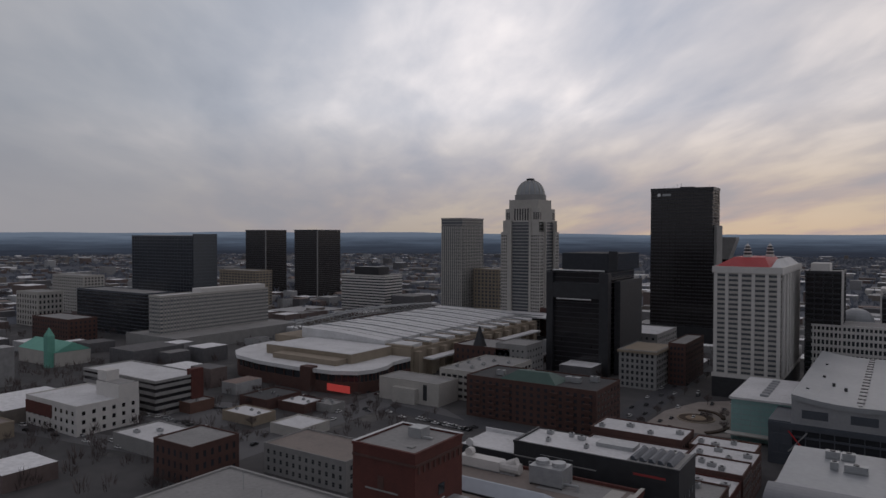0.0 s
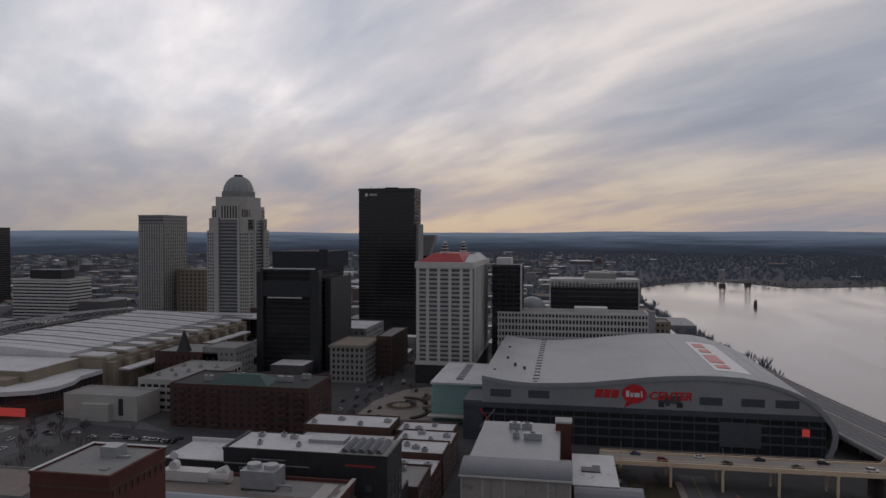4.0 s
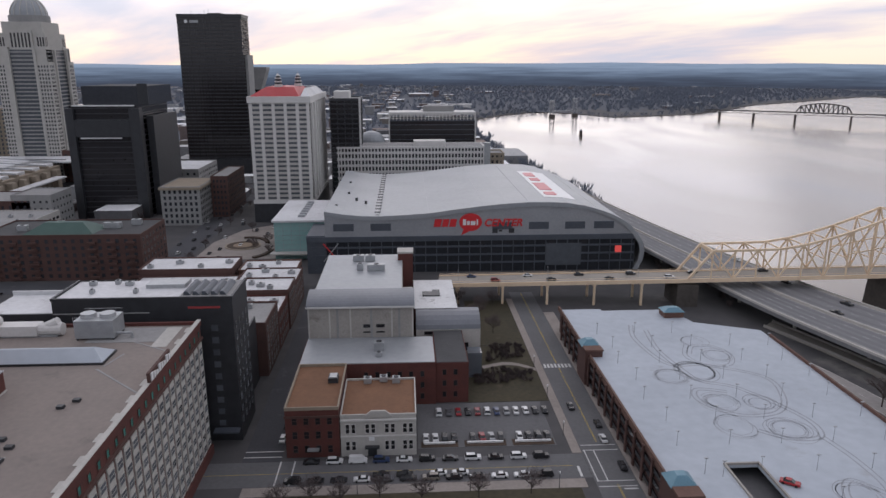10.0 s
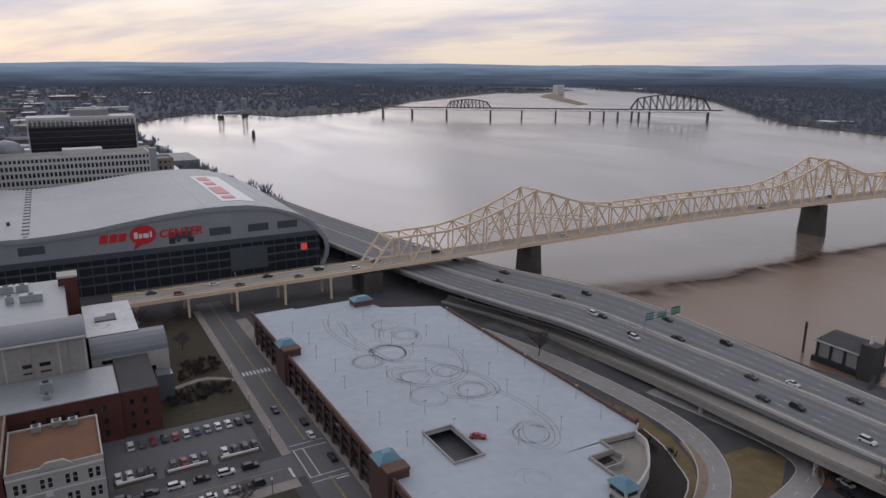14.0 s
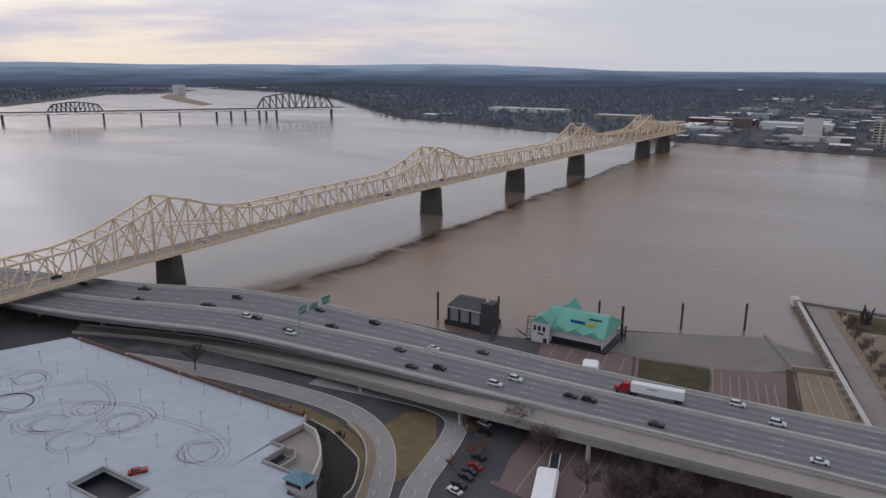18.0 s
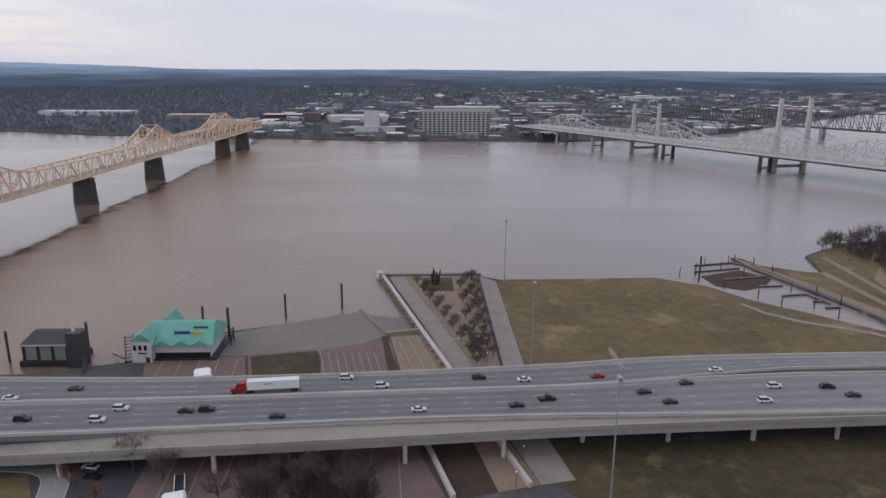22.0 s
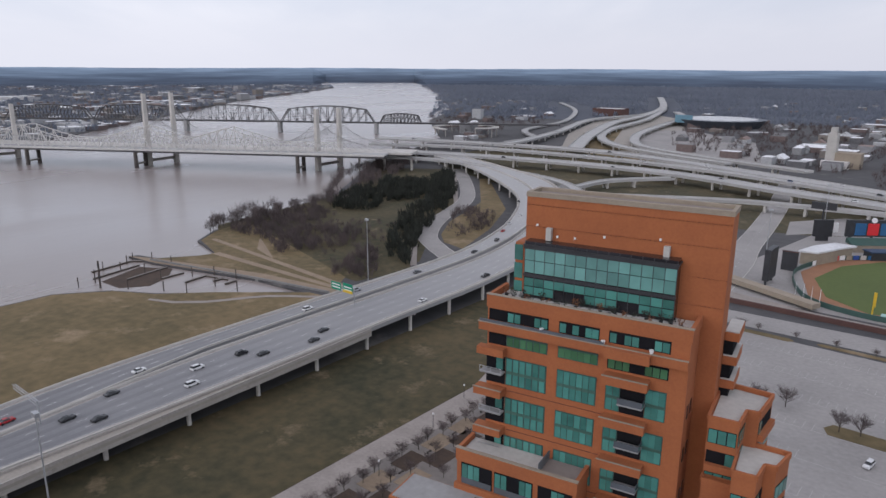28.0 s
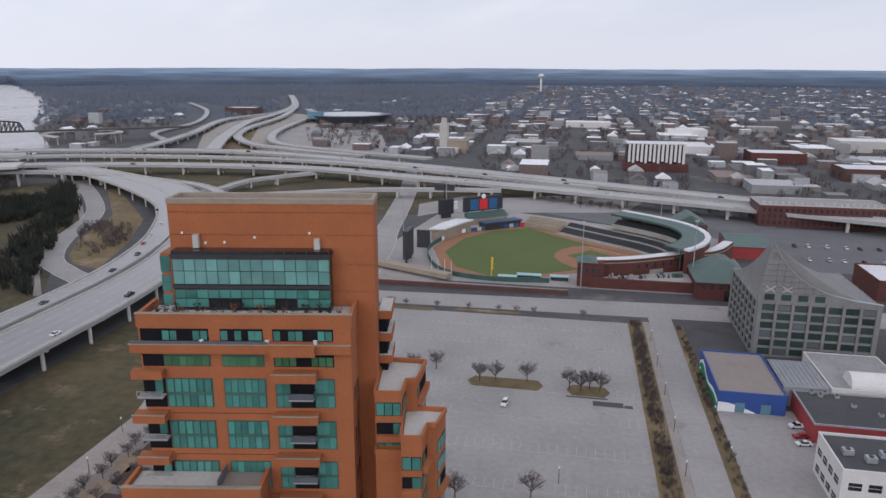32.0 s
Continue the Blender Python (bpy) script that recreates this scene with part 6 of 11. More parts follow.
part("curved_roof", g, "zinc", ms, "blue-grey curved metal roof edge")
part("upper_hall", box_geo(-34, -2, 246.8, 295, 0, 29.9), "concrete", ms)
part("upper_roof", box_geo(-33.8, -2.2, 246.9, 294.8, 29.92, 30.1), "metal_roof", ms)
part("eaves_trim", Geo().box(-36.2, 2.6, 235.0, 235.3, 26.6, 27.2), "white_panel", ms)
part("brick_chimney", box_geo(-4, 2.4, 285, 292, 0, 33), "brick_red", ms)
part("stack_cap", box_geo(-4.2, 2.6, 284.8, 292.2, 33, 33.8), "stone_pale", ms)
for x, y, w in ((-20.5, 285, 4.5), (-15.5, 285, 4), (-19, 272, 2.4), (-12.5, 271, 7)):
    roof_unit(x, y, 30.1, w, 3, 2.6)
part("spotted_roof_block", box_geo(2.5, 19, 252, 288, 0, 20), "brick_red", ms)
part("spotted_roof", box_geo(2.5, 19, 252, 288, 20.02, 20.2), "roof_patchy", ms)
part("roof_pit", box_geo(6, 13, 266, 271, 20.2, 20.7), "metal_dark", ms)
part("roof_pit", box_geo(10, 13, 271, 273.5, 20.2, 20.6), "metal_dark", ms)
for x_ in (-25.5, -13.5, -3.5):
    part("panel_joint", box_geo(x_, x_ + 0.8, 235.72, 235.9, 15, 26.4), "stone_grey", ms)
g = Geo()
arc = [(243 + 10 - 10 * math.cos(a), 15 + 5 * math.sin(a)) for a in (math.pi * k / 10 for k in range(6))]
for (y0, z0), (y1, z1) in zip(arc, arc[1:]):
    g.add([(3, y0, z0), (27, y0, z0), (27, y1, z1), (3, y1, z1)], [(0, 1, 2, 3)])
part("barrel_roof", g, "zinc", ms)
part("barrel_wall", box_geo(3, 27, 243.2, 252, 0, 15), "pale_concrete", ms)
part("dark_window_band", box_geo(6, 19, 243.0, 243.2, 13.0, 14.2), "glass_black", ms)
part("dark_opening", box_geo(20.5, 22.5, 243.0, 243.2, 6.5, 9.5), "glass_black", ms)
part("stair_tower", Geo().box(21.5, 26.5, 233, 239, 0, 9.5), "glass_grey", ms)
mb = thing("museum_wing", 0, 0, 0, "red brick wing with white flat roof", "building")
part("wall", box_geo(-36, 9, 213, 235.7, 0, 15), "brick_red", mb)
part("white_roof", box_geo(-35.7, 8.7, 213.3, 235.6, 15.02, 15.3), "metal_roof", mb)
part("east_wall", box_geo(9.1, 20, 214, 243, 0, 14.4), "brick_red", mb)
part("east_roof", box_geo(9.3, 19.7, 214.3, 242.7, 14.42, 14.6), "roof_dark", mb)
bwin = window_mesh(1.2, 1.9, "brick_dark", "glass_black", 0)
for k in range(3):
    for i in range(9):
        put("window", bwin, mb, -14 + i * 3.7, 213 if i < 6 else 214, 2.2 + k * 4)
    for i in range(2):
        put("window", bwin, mb, 20, 220 + i * 8, 2.2 + k * 4, 90)
roof_unit(-10, 224, 15.3, 3.4, 3, 3.2)
roof_unit(-10, 219, 15.3, 2, 2, 1.4)

b = brick_block("brick_corner_block", -35.5, -20.2, 182, 212, 15, 3, 4, 5, "brick_red", "roof_rust", "red brick corner building with rust brown roof", 1.3, 2.2, "brick_dark", "glass_black", 1.6, sides="sw", crown=1.0, coping="stone_tan")
part("cornice", box_geo(-7.9, 7.9, -15.3, -15, 12.6, 13.3), "brick_dark", b)
part("roof_hatch", box_geo(3, 6, 2, 6, 15.1, 16.6), "metal_dark", b)
part("hatch_lid", box_geo(3.4, 5.6, 2.4, 5.6, 16.6, 17.0), "galvanised", b)
part("awning", box_geo(-1.5, 1.8, -16.4, -15.05, 2.6, 3.1), "galvanised", b)
b = block("stone_front_house", -19.8, 2, 182, 206, 12.6, "stone_pale", "roof_rust", "pale stone building with a curved gable and paired windows", 0.7)
for z in (2.0, 7.4):
    for u in (-8.9, -7.2, -3.2, -1.5, 2.4, 4.1, 7.6, 9.3):
        if z < 3 and -4 < u < 0:
            continue
        framed_window(b, 1.05, 2.8, "white_panel", "glass_black", u, -12, z, 0)
part("gable", Geo().prism([(-4.2, -12.3), (4.2, -12.3), (4.2, -11.6), (-4.2, -11.6)], 12.6, 14.4, top=[(-2.0, -12.3), (2.0, -12.3), (2.0, -11.6), (-2.0, -11.6)]), "stone_pale", b)
part("string_course", Geo().box(-10.95, 10.95, -12.2, -12, 6.2, 6.6).box(-10.95, 10.95, -12.35, -12, 11.3, 11.8), "white_panel", b)
part("porch", box_geo(-4, 0.2, -13.4, -12, 2.9, 3.4), "metal_dark", b)
part("door", box_geo(-3.2, -0.6, -12.15, -12, 0, 2.8), "metal_dark", b)
part("plaque", box_geo(-2.8, -1.2, -12.25, -12.05, 5.0, 6.3), "sign_white", b)
for x, y in ((-13, 204), (-8, 205), (-4, 204)):
    roof_unit(x, y, 12.7, 2.4, 2.4, 1.8)

# ---- parking garage with snowy roof ----
gz = 10.6
ga = thing("parking_garage", 0, 0, 0, "large brick parking garage with a snow covered roof deck", "garage")
plan = [(63.5, 84), (106, 84), (108, 104), (113, 112), (113, 123), (121, 123), (121, 128), (133, 127), (137, 130), (137, 247), (114, 257), (110, 272), (64.5, 276)]
g = Geo()
for (xa, ya), (xb, yb) in zip(plan, plan[1:] + plan[:1]):
    g.add([(xa, ya, 0), (xb, yb, 0), (xb, yb, gz - 0.7), (xa, ya, gz - 0.7)], [(0, 1, 2, 3)])
part("wall", g, "brick_dark", ga)
part("lower_deck", Geo().prism(plan, 2.8, 3.0), "asphalt", ga)
hole = (81, 89.5, 138, 155)
for x0, x1, y0, y1 in ((64, hole[0], 133, 274), (hole[1], 108, 133, 252), (hole[0], hole[1], 133, hole[2]), (hole[0], hole[1], hole[3], 262), (hole[1], 108, 252, 262), (hole[0], 108, 262, 272), (108, 136.6, 133, 244), (64, 106, 84.4, 133)):
    part("snow_deck", box_geo(x0, x1, y0, y1, gz - 0.8, gz), "snow", ga, "snow covered roof deck")
for poly in ([(108, 244), (136.6, 244), (136.6, 246.8), (113.8, 256.8), (110, 271.5), (108, 271.8)], [(106, 108), (112.6, 112), (112.6, 123.4), (106, 123.4)], [(106, 123.4), (120.6, 123.4), (120.6, 128.3), (106, 128.3)], [(106, 128.3), (132.8, 127.4), (136.6, 130.3), (136.6, 133), (106, 133)]):
    part("snow_deck", Geo().prism(poly, gz - 0.8, gz), "snow", ga, "snow covered roof deck")
part("parapet", Geo().box(63.4, 64, 84, 276, gz - 0.8, gz + 1.1).box(136.6, 137.2, 131, 240.5, gz - 0.8, gz + 1.1), "brick_brown", ga)
part("hole_floor", box_geo(hole[0] - 8, hole[1] + 8, hole[2] - 8, hole[3] + 8, 6.4, 6.6), "road_grey", ga)
part("hole_rim", Geo().box(hole[0] - 0.5, hole[0], hole[2], hole[3], gz, gz + 0.6).box(hole[1], hole[1] + 0.5, hole[2], hole[3], gz, gz + 0.6).box(hole[0] - 0.5, hole[1] + 0.5, hole[2] - 0.5, hole[2], gz, gz + 0.6).box(hole[0] - 0.5, hole[1] + 0.5, hole[3], hole[3] + 0.5, gz, gz + 0.6), "concrete", ga)
for k in range(3):
    part("opening_band", box_geo(63.2, 63.5, 86, 268, 1.4 + k * 3.1, 2.7 + k * 3.1), "glass_black", ga)
for i in range(26):
    part("wall_pier", box_geo(62.9, 63.4, 86 + i * 7.2, 87.2 + i * 7.2, 0, gz + 0.2), "brick_dark", ga)
for y in (230, 144):
    t = part("stair_house", box_geo(62.2, 68.2, y - 5.5, y + 5, 0, gz + 2.2), "brick_dark", ga)
    part("stair_wall", Geo().box(62.0, 68.4, y - 5.7, y - 1.5, gz + 2.2, gz + 2.8), "brick_brown", ga)
    part("stair_window", box_geo(68.2, 68.35, y - 4, y + 3.5, gz + 0.4, gz + 1.8), "glass_black", ga)
    part("stair_roof_cap", Geo().prism(rect(61.8, 68.6, y - 1.5, y + 5.4), gz + 2.2, gz + 4.2, top=rect(64, 66.4, y + 0.8, y + 3)), "blue_metal", ga, "blue metal hipped roof")
part("corner_kiosk", Geo().box(104, 112, 262, 268, gz - 4, gz + 2.4), "brick_brown", ga)
part("corner_kiosk_roof", Geo().prism(rect(103.6, 112.4, 261.6, 268.4), gz + 2.4, gz + 3.8, top=rect(106, 110, 263.8, 266)), "blue_metal", ga, "blue metal hipped roof")
# curved ramp at the corner
arc = glide([(133, 127, gz), (132, 122, gz), (128, 117, gz), (123, 112, gz), (118, 109, gz), (113.5, 107, gz)], 3)
part("ramp_wall", ribbon(Geo(), arc, -0.3, 0.3, 3.6, 0.9), "pale_concrete", ga, "curved concrete ramp wall")
part("ramp_floor", Geo().prism([(133, 127), (121, 128), (121, 123), (113, 123), (113, 112), (112.4, 107)] + [(p.x, p.y) for p in arc][::-1][1:-1], gz - 2.0, gz - 1.3), "ramp_deck", ga)
for (xa, ya), (xb, yb) in zip(((137, 130), (133, 127), (121, 128), (121, 123), (113, 123)), ((133, 127), (121, 128), (121, 123), (113, 123), (113, 112))):
    part("ramp_parapet", Geo().beam((xa, ya, gz), (xb, yb, gz), 0.5, 1.6), "concrete", ga)
part("ramp_kerb", ribbon(Geo(), glide([(121, 123.3, gz), (122, 120, gz), (119, 117.4, gz), (113.4, 117.6, gz)], 2), -0.25, 0.25, 1.6, 0.3), "concrete", ga)
part("stair_well", box_geo(113.4, 119.6, 118.6, 122.6, gz - 1.28, gz - 1.1), "glass_black", ga)
part("ramp_kiosk", Geo().box(107.6, 112.2, 104, 110.2, 0, gz + 0.9), "pale_concrete", ga)
for u in (107.9, 111.9):
    for v in (104.3, 109.9):
        part("kiosk_post", box_geo(u - 0.3, u + 0.3, v - 0.3, v + 0.3, gz + 0.9, gz + 2.7), "pale_concrete", ga)
part("kiosk_glass", box_geo(108.0, 111.8, 104.4, 109.8, gz + 0.9, gz + 2.7), "glass_black", ga)
part("ramp_kiosk_roof", Geo().prism(rect(107.2, 112.6, 103.6, 110.6), gz + 2.7, gz + 4.3, top=rect(109.4, 110.4, 106.2, 108)), "blue_metal", ga, "blue metal hipped roof")
# tyre marks in the snow: loose rings and long arcs
random.seed(5)
g = Geo()


def skid(cx, cy, rx, ry, a0, a1, w=0.28):
    n = max(8, int(abs(a1 - a0) * max(rx, ry) / 1.4))
    pts = [(cx + rx * math.cos(a0 + (a1 - a0) * i / n), cy + ry * math.sin(a0 + (a1 - a0) * i / n)) for i in range(n + 1)]
    for (xa, ya), (xb, yb) in zip(pts, pts[1:]):
        d = Vector((xb - xa, yb - ya))
        if d.length < 1e-4:
            continue
        k = Vector((-d.y, d.x)).normalized() * w / 2
        g.add([(xa + k.x, ya + k.y, gz + 0.012), (xb + k.x, yb + k.y, gz + 0.012), (xb - k.x, yb - k.y, gz + 0.012), (xa - k.x, ya - k.y, gz + 0.012)], [(3, 2, 1, 0)])


def trail(pts, w=0.5):
    """Two wheel lines along a smooth drifted path."""
    ln = glide(pts, 1.4)
    ns = normals(ln)
    for off in (-0.75, 0.75):
        for i in range(len(ln) - 1):
            p, q = ln[i] + ns[i] * off, ln[i + 1] + ns[i + 1] * off
            k = ns[i] * (w / 2)
            g.add([(p.x + k.x, p.y + k.y, gz + 0.012), (q.x + k.x, q.y + k.y, gz + 0.012), (q.x - k.x, q.y - k.y, gz + 0.012), (p.x - k.x, p.y - k.y, gz + 0.012)], [(0, 1, 2, 3)])


for cx, cy, r, n in ((94.5, 189.5, 5.2, 8), (106.5, 188, 4.2, 6), (107, 172, 5.8, 8), (96.5, 211, 6.2, 8), (109, 224, 5.0, 6), (87, 208, 5.5, 6), (93, 174, 5.2, 5), (108, 141, 5.5, 4), (95, 123, 4.5, 2), (106, 237, 5, 3)):
    e = random.uniform(0.85, 1.15)
    for i in range(n):
        a0, k = random.uniform(0, 6.28), r * random.uniform(0.72, 1.1)
        skid(cx + random.gauss(0, 0.5), cy + random.gauss(0, 0.6), k, k * e, a0, a0 + random.uniform(2.6, 6.4), random.uniform(0.16, 0.3))
trail([(88, 255), (85, 240), (89, 218), (101, 216), (117, 206), (116, 192), (109, 182), (97, 181), (89, 190), (91, 198), (100, 196)])
trail([(92, 249), (90, 230), (92, 214), (95, 204), (105, 198), (115, 179), (114, 168), (105, 167), (98, 172)])
trail([(114, 168), (116, 157), (116, 144), (112, 135), (106, 133), (104, 140), (109, 147), (115, 140)], 0.4)
trail([(100, 226), (104, 233), (111, 232), (114, 224), (110, 216), (102, 216), (98, 224), (102, 234)], 0.35)
stuff("tyre_track", g, "tyre_mark", "dark looping tyre tracks in the snow", "tyre marks", ga)
# ---- highways ----
def resample(line, n):
    L = [0.0]
    for i in range(1, len(line)):
        L.append(L[-1] + (line[i] - line[i - 1]).length)
    out, i = [], 0
    for k in range(n):
        s = L[-1] * k / (n - 1)
        while i < len(L) - 2 and L[i + 1] < s:
            i += 1
        out.append(line[i].lerp(line[i + 1], (s - L[i]) / (L[i + 1] - L[i])))
    return out


def between(a, b, t):
    return [p.lerp(q, t) for p, q in zip(a, b)]


def slab(a, b, drop, lift=0.0):
    """A deck between two edge lines."""
    g = Geo()
    up = Vector((0, 0, lift))
    dn = Vector((0, 0, lift - drop))
    vs = []
    for p, q in zip(a, b):
        vs += [p + up, q + up, q + dn, p + dn]
    n = len(a)
    fs = []
    for i in range(n - 1):
        o, q = 4 * i, 4 * i + 4
        fs += [(o, o + 1, q + 1, q), (o + 1, o + 2, q + 2, q + 1), (o + 2, o + 3, q + 3, q + 2), (o + 3, o, q, q + 3)]
    fs += [(3, 2, 1, 0), (4 * n - 4, 4 * n - 3, 4 * n - 2, 4 * n - 1)]
    return g.add(vs, fs)


def barrier(line, h=0.9, w=0.4):
    return ribbon(Geo(), line, -w / 2, w / 2, h + 0.05, h)


def pillar_row(road, line, off, every, z_under, size=1.1, base=0.0, first=0.0):
    ns = normals(line)
    me = {}
    acc = first
    for i in range(len(line) - 1):
        seg = (line[i + 1] - line[i]).length
        acc += seg
        if acc >= every:
            acc = 0.0
            p = line[i] + ns[i] * off
            h = round(p.z - z_under - base, 1)
            if h < 1.5:
                continue
            if h not in me:
                me[h] = Geo().rod((0, 0, 0), (0, 0, h), size, n=8).mesh("pillar", "pale_concrete")
            put("pillar", me[h], road, p.x, p.y, base)


N = 120
far_edge = resample(glide([(140, 640, 8), (150, 520, 9), (168, 400, 9), (193, 294, 9), (212, 245, 9), (219, 210, 9), (218, 150, 9), (216, 90, 9), (217, 46, 9), (220, -5, 9), (224, -50, 9), (229, -90, 9), (231, -160, 9), (231, -220, 9), (232, -280, 9), (240, -328, 9), (259, -382, 9), (301, -455, 9), (362, -513, 9), (440, -570, 9), (520, -610, 9)]), N)
near_edge = resample(glide([(112, 640, 8), (118, 520, 9), (132, 400, 9), (150, 290, 9), (165, 232, 9), (173, 203, 9), (178, 152, 9), (181, 90, 9), (184, 40, 9), (186, 5, 9), (187, -40, 9), (186.5, -90, 9), (187, -150, 9), (188, -205, 9), (189, -262, 9), (198, -325, 9), (222, -392, 9), (262, -462, 9), (325, -540, 9), (415, -592, 9), (505, -634, 9)]), N)
hw = thing("interstate", 0, 0, 0, "wide grey elevated interstate with concrete barriers and traffic", "road", kind="structure")
MEDIAN = ((700, 0.47), (170, 0.47), (100, 0.56), (0, 0.57), (-60, 0.56), (-110, 0.63), (-145, 0.69), (-260, 0.68), (-330, 0.65), (-420, 0.58), (-700, 0.5))
GAP = ((700, 0.0), (-95, 0.0), (-150, 0.046), (-340, 0.05), (-420, 0.0), (-700, 0.0))


def by_y(table, y):
    for (ya, va), (yb, vb) in zip(table, table[1:]):
        if yb <= y <= ya:
            return va + (vb - va) * (ya - y) / (ya - yb)
    return table[-1][1]


def strip_line(side, f, off=0.0):
    """A line along one carriageway: f runs from its outer shoulder to the median."""
    out = []
    for p, q in zip(near_edge, far_edge):
        m, h = by_y(MEDIAN, p.y), by_y(GAP, p.y)
        t = 0.075 + (m - h - 0.115) * f if side == "near" else 0.955 - (0.915 - m - h) * f
        out.append(p.lerp(q, t + off))
    return out


def seam(side, off=0.0):
    return [p.lerp(q, by_y(MEDIAN, p.y) + side * (by_y(GAP, p.y) + off)) for p, q in zip(near_edge, far_edge)]


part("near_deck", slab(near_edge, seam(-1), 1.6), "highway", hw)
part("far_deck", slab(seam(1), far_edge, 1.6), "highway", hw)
part("far_barrier", barrier(between(near_edge, far_edge, 0.995)), "pale_concrete", hw)
part("near_barrier", barrier(between(near_edge, far_edge, 0.006)), "pale_concrete", hw)
for q in (-1, 1):
    part("median_barrier", barrier(seam(q, 0.009), 0.8, 0.4), "pale_concrete", hw)
part("median_shoulder", slab(seam(-1, 0.038), seam(-1, 0.016), 0.03, 0.02), "concrete", hw)
part("median_shoulder", slab(seam(1, 0.016), seam(1, 0.038), 0.03, 0.02), "concrete", hw)
part("far_shoulder", slab(between(near_edge, far_edge, 0.957), between(near_edge, far_edge, 0.988), 0.03, 0.02), "concrete", hw)
part("near_shoulder", slab(between(near_edge, far_edge, 0.013), between(near_edge, far_edge, 0.072), 0.03, 0.02), "concrete", hw)
g = Geo()
for side_, cuts in (("near", (0.25, 0.5, 0.75)), ("far", (0.34, 0.67))):
    for f_ in cuts:
        dashes(g, strip_line(side_, f_), 0, 0.16, 3.2, 9.0, 0.05)
    for f_ in (0.0, 1.0):
        dashes(g, strip_line(side_, f_), 0, 0.13, 30, 0.01, 0.05)
    lanes = len(cuts) + 1
    for k in range(lanes):
        f_ = (k + 0.5) / lanes
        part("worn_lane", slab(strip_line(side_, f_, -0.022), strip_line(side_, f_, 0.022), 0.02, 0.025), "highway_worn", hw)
stuff("lane_marking", g, "paint_white", "white lane markings", "", hw)
for t_ in (0.3, 0.6, 0.95):
    pillar_row(hw, between(near_edge, far_edge, t_), 0, 26, 1.6, 0.8, first=10)
pm_ = Geo().rod((0, 0, 0), (0, 0, 7.4), 0.75, n=10).mesh("pillar", "pale_concrete")
for k in range(15):
    y_ = -49.4 - 26.2 * k
    e_ = min(near_edge, key=lambda p: abs(p.y - y_))
    put("pillar", pm_, hw, e_.x + 1.2, y_)
# the frontage ramp along its near side
ramp_out = resample(glide([(154.1, 276.5, 0.25), (167.4, 238.3, 0.9), (171.9, 207.8, 2.0), (173.9, 155.3, 4.4), (172.3, 106.4, 6.8), (172.3, 80.4, 7.9), (173.5, 42, 8.6), (176.5, 0, 8.7), (179.5, -40, 8.8), (181.5, -80, 8.9), (183.5, -130, 8.9), (185.5, -180, 8.9)]), 70)
ramp_in = resample(glide([(161.5, 282.8, 0.25), (174.8, 239.4, 0.9), (180.4, 207.8, 2.0), (182.7, 155.3, 4.4), (182.0, 106.4, 6.8), (181.9, 80.4, 7.9), (183.2, 42, 8.6), (185.2, 0, 8.7), (186.2, -40, 8.8), (186, -80, 8.9), (186.3, -130, 8.9), (187, -180, 8.9)]), 70)
rp = thing("frontage_ramp", 0, 0, 0, "tan concrete ramp on round pillars beside the interstate", "road", kind="structure")
part("deck", slab(ramp_out, ramp_in, 1.0), "ramp_deck", rp)
part("girder", slab(between(ramp_out, ramp_in, 0.03), between(ramp_out, ramp_in, 0.12), 1.4, -1.0), "concrete", rp)
part("outer_barrier", barrier(between(ramp_out, ramp_in, 0.02), 1.0, 0.45), "concrete", rp)
part("inner_barrier", barrier(between(ramp_out, ramp_in, 0.97), 0.8, 0.4), "concrete", rp)
part("edge_line", slab(between(ramp_out, ramp_in, 0.10), between(ramp_out, ramp_in, 0.13), 0.02, 0.015), "paint_white", rp)
for y_ in (140, 99, 57, 31, 4, -24.5):
    e_ = min(ramp_out, key=lambda p: abs(p.y - y_))
    put("pillar", Geo().rod((0, 0, 0), (0, 0, e_.z - 2.3), 0.7, n=10).mesh("pillar", "pale_concrete"), rp, e_.x + 1.8, y_)
# sign gantries and light masts
def gantry(x0, x1, y, z, span, faces, label):
    gn = thing("sign_gantry", x0, y, z, label, "sign", "highway signs")
    part("post", Geo().rod((0, 0, 0), (0, 0, 7.4), 0.22), "galvanised", gn)
    for dz in (6.2, 7.3):
        part("boom", Geo().rod((0, -0.3, dz), (span, -0.3, dz), 0.1).rod((0, 0.4, dz), (span, 0.4, dz), 0.1), "galvanised", gn)
    k = int(abs(span) / 1.6)
    for i in range(k):
        part("lacing", Geo().rod((span * i / k, -0.3, 6.2), (span * (i + 1) / k, -0.3, 7.3), 0.05, n=4).rod((span * i / k, 0.4, 7.3), (span * (i + 1) / k, 0.4, 6.2), 0.05, n=4), "galvanised", gn)
    for u, w, h, m in faces:
        s = part("sign_panel", box_geo(u, u + w, 0.5 + (m == "yellow_paint") * 0.2, 0.62 + (m == "yellow_paint") * 0.2, 5.0, 5.0 + h), m, gn)
        if m == "sign_green":
            for q in range(2):
                part("sign_bar", box_geo(u + 0.5, u + w - 0.6, 0.63, 0.66, 6.0 + q * 1.3, 6.5 + q * 1.3), "sign_white", s)
    return gn


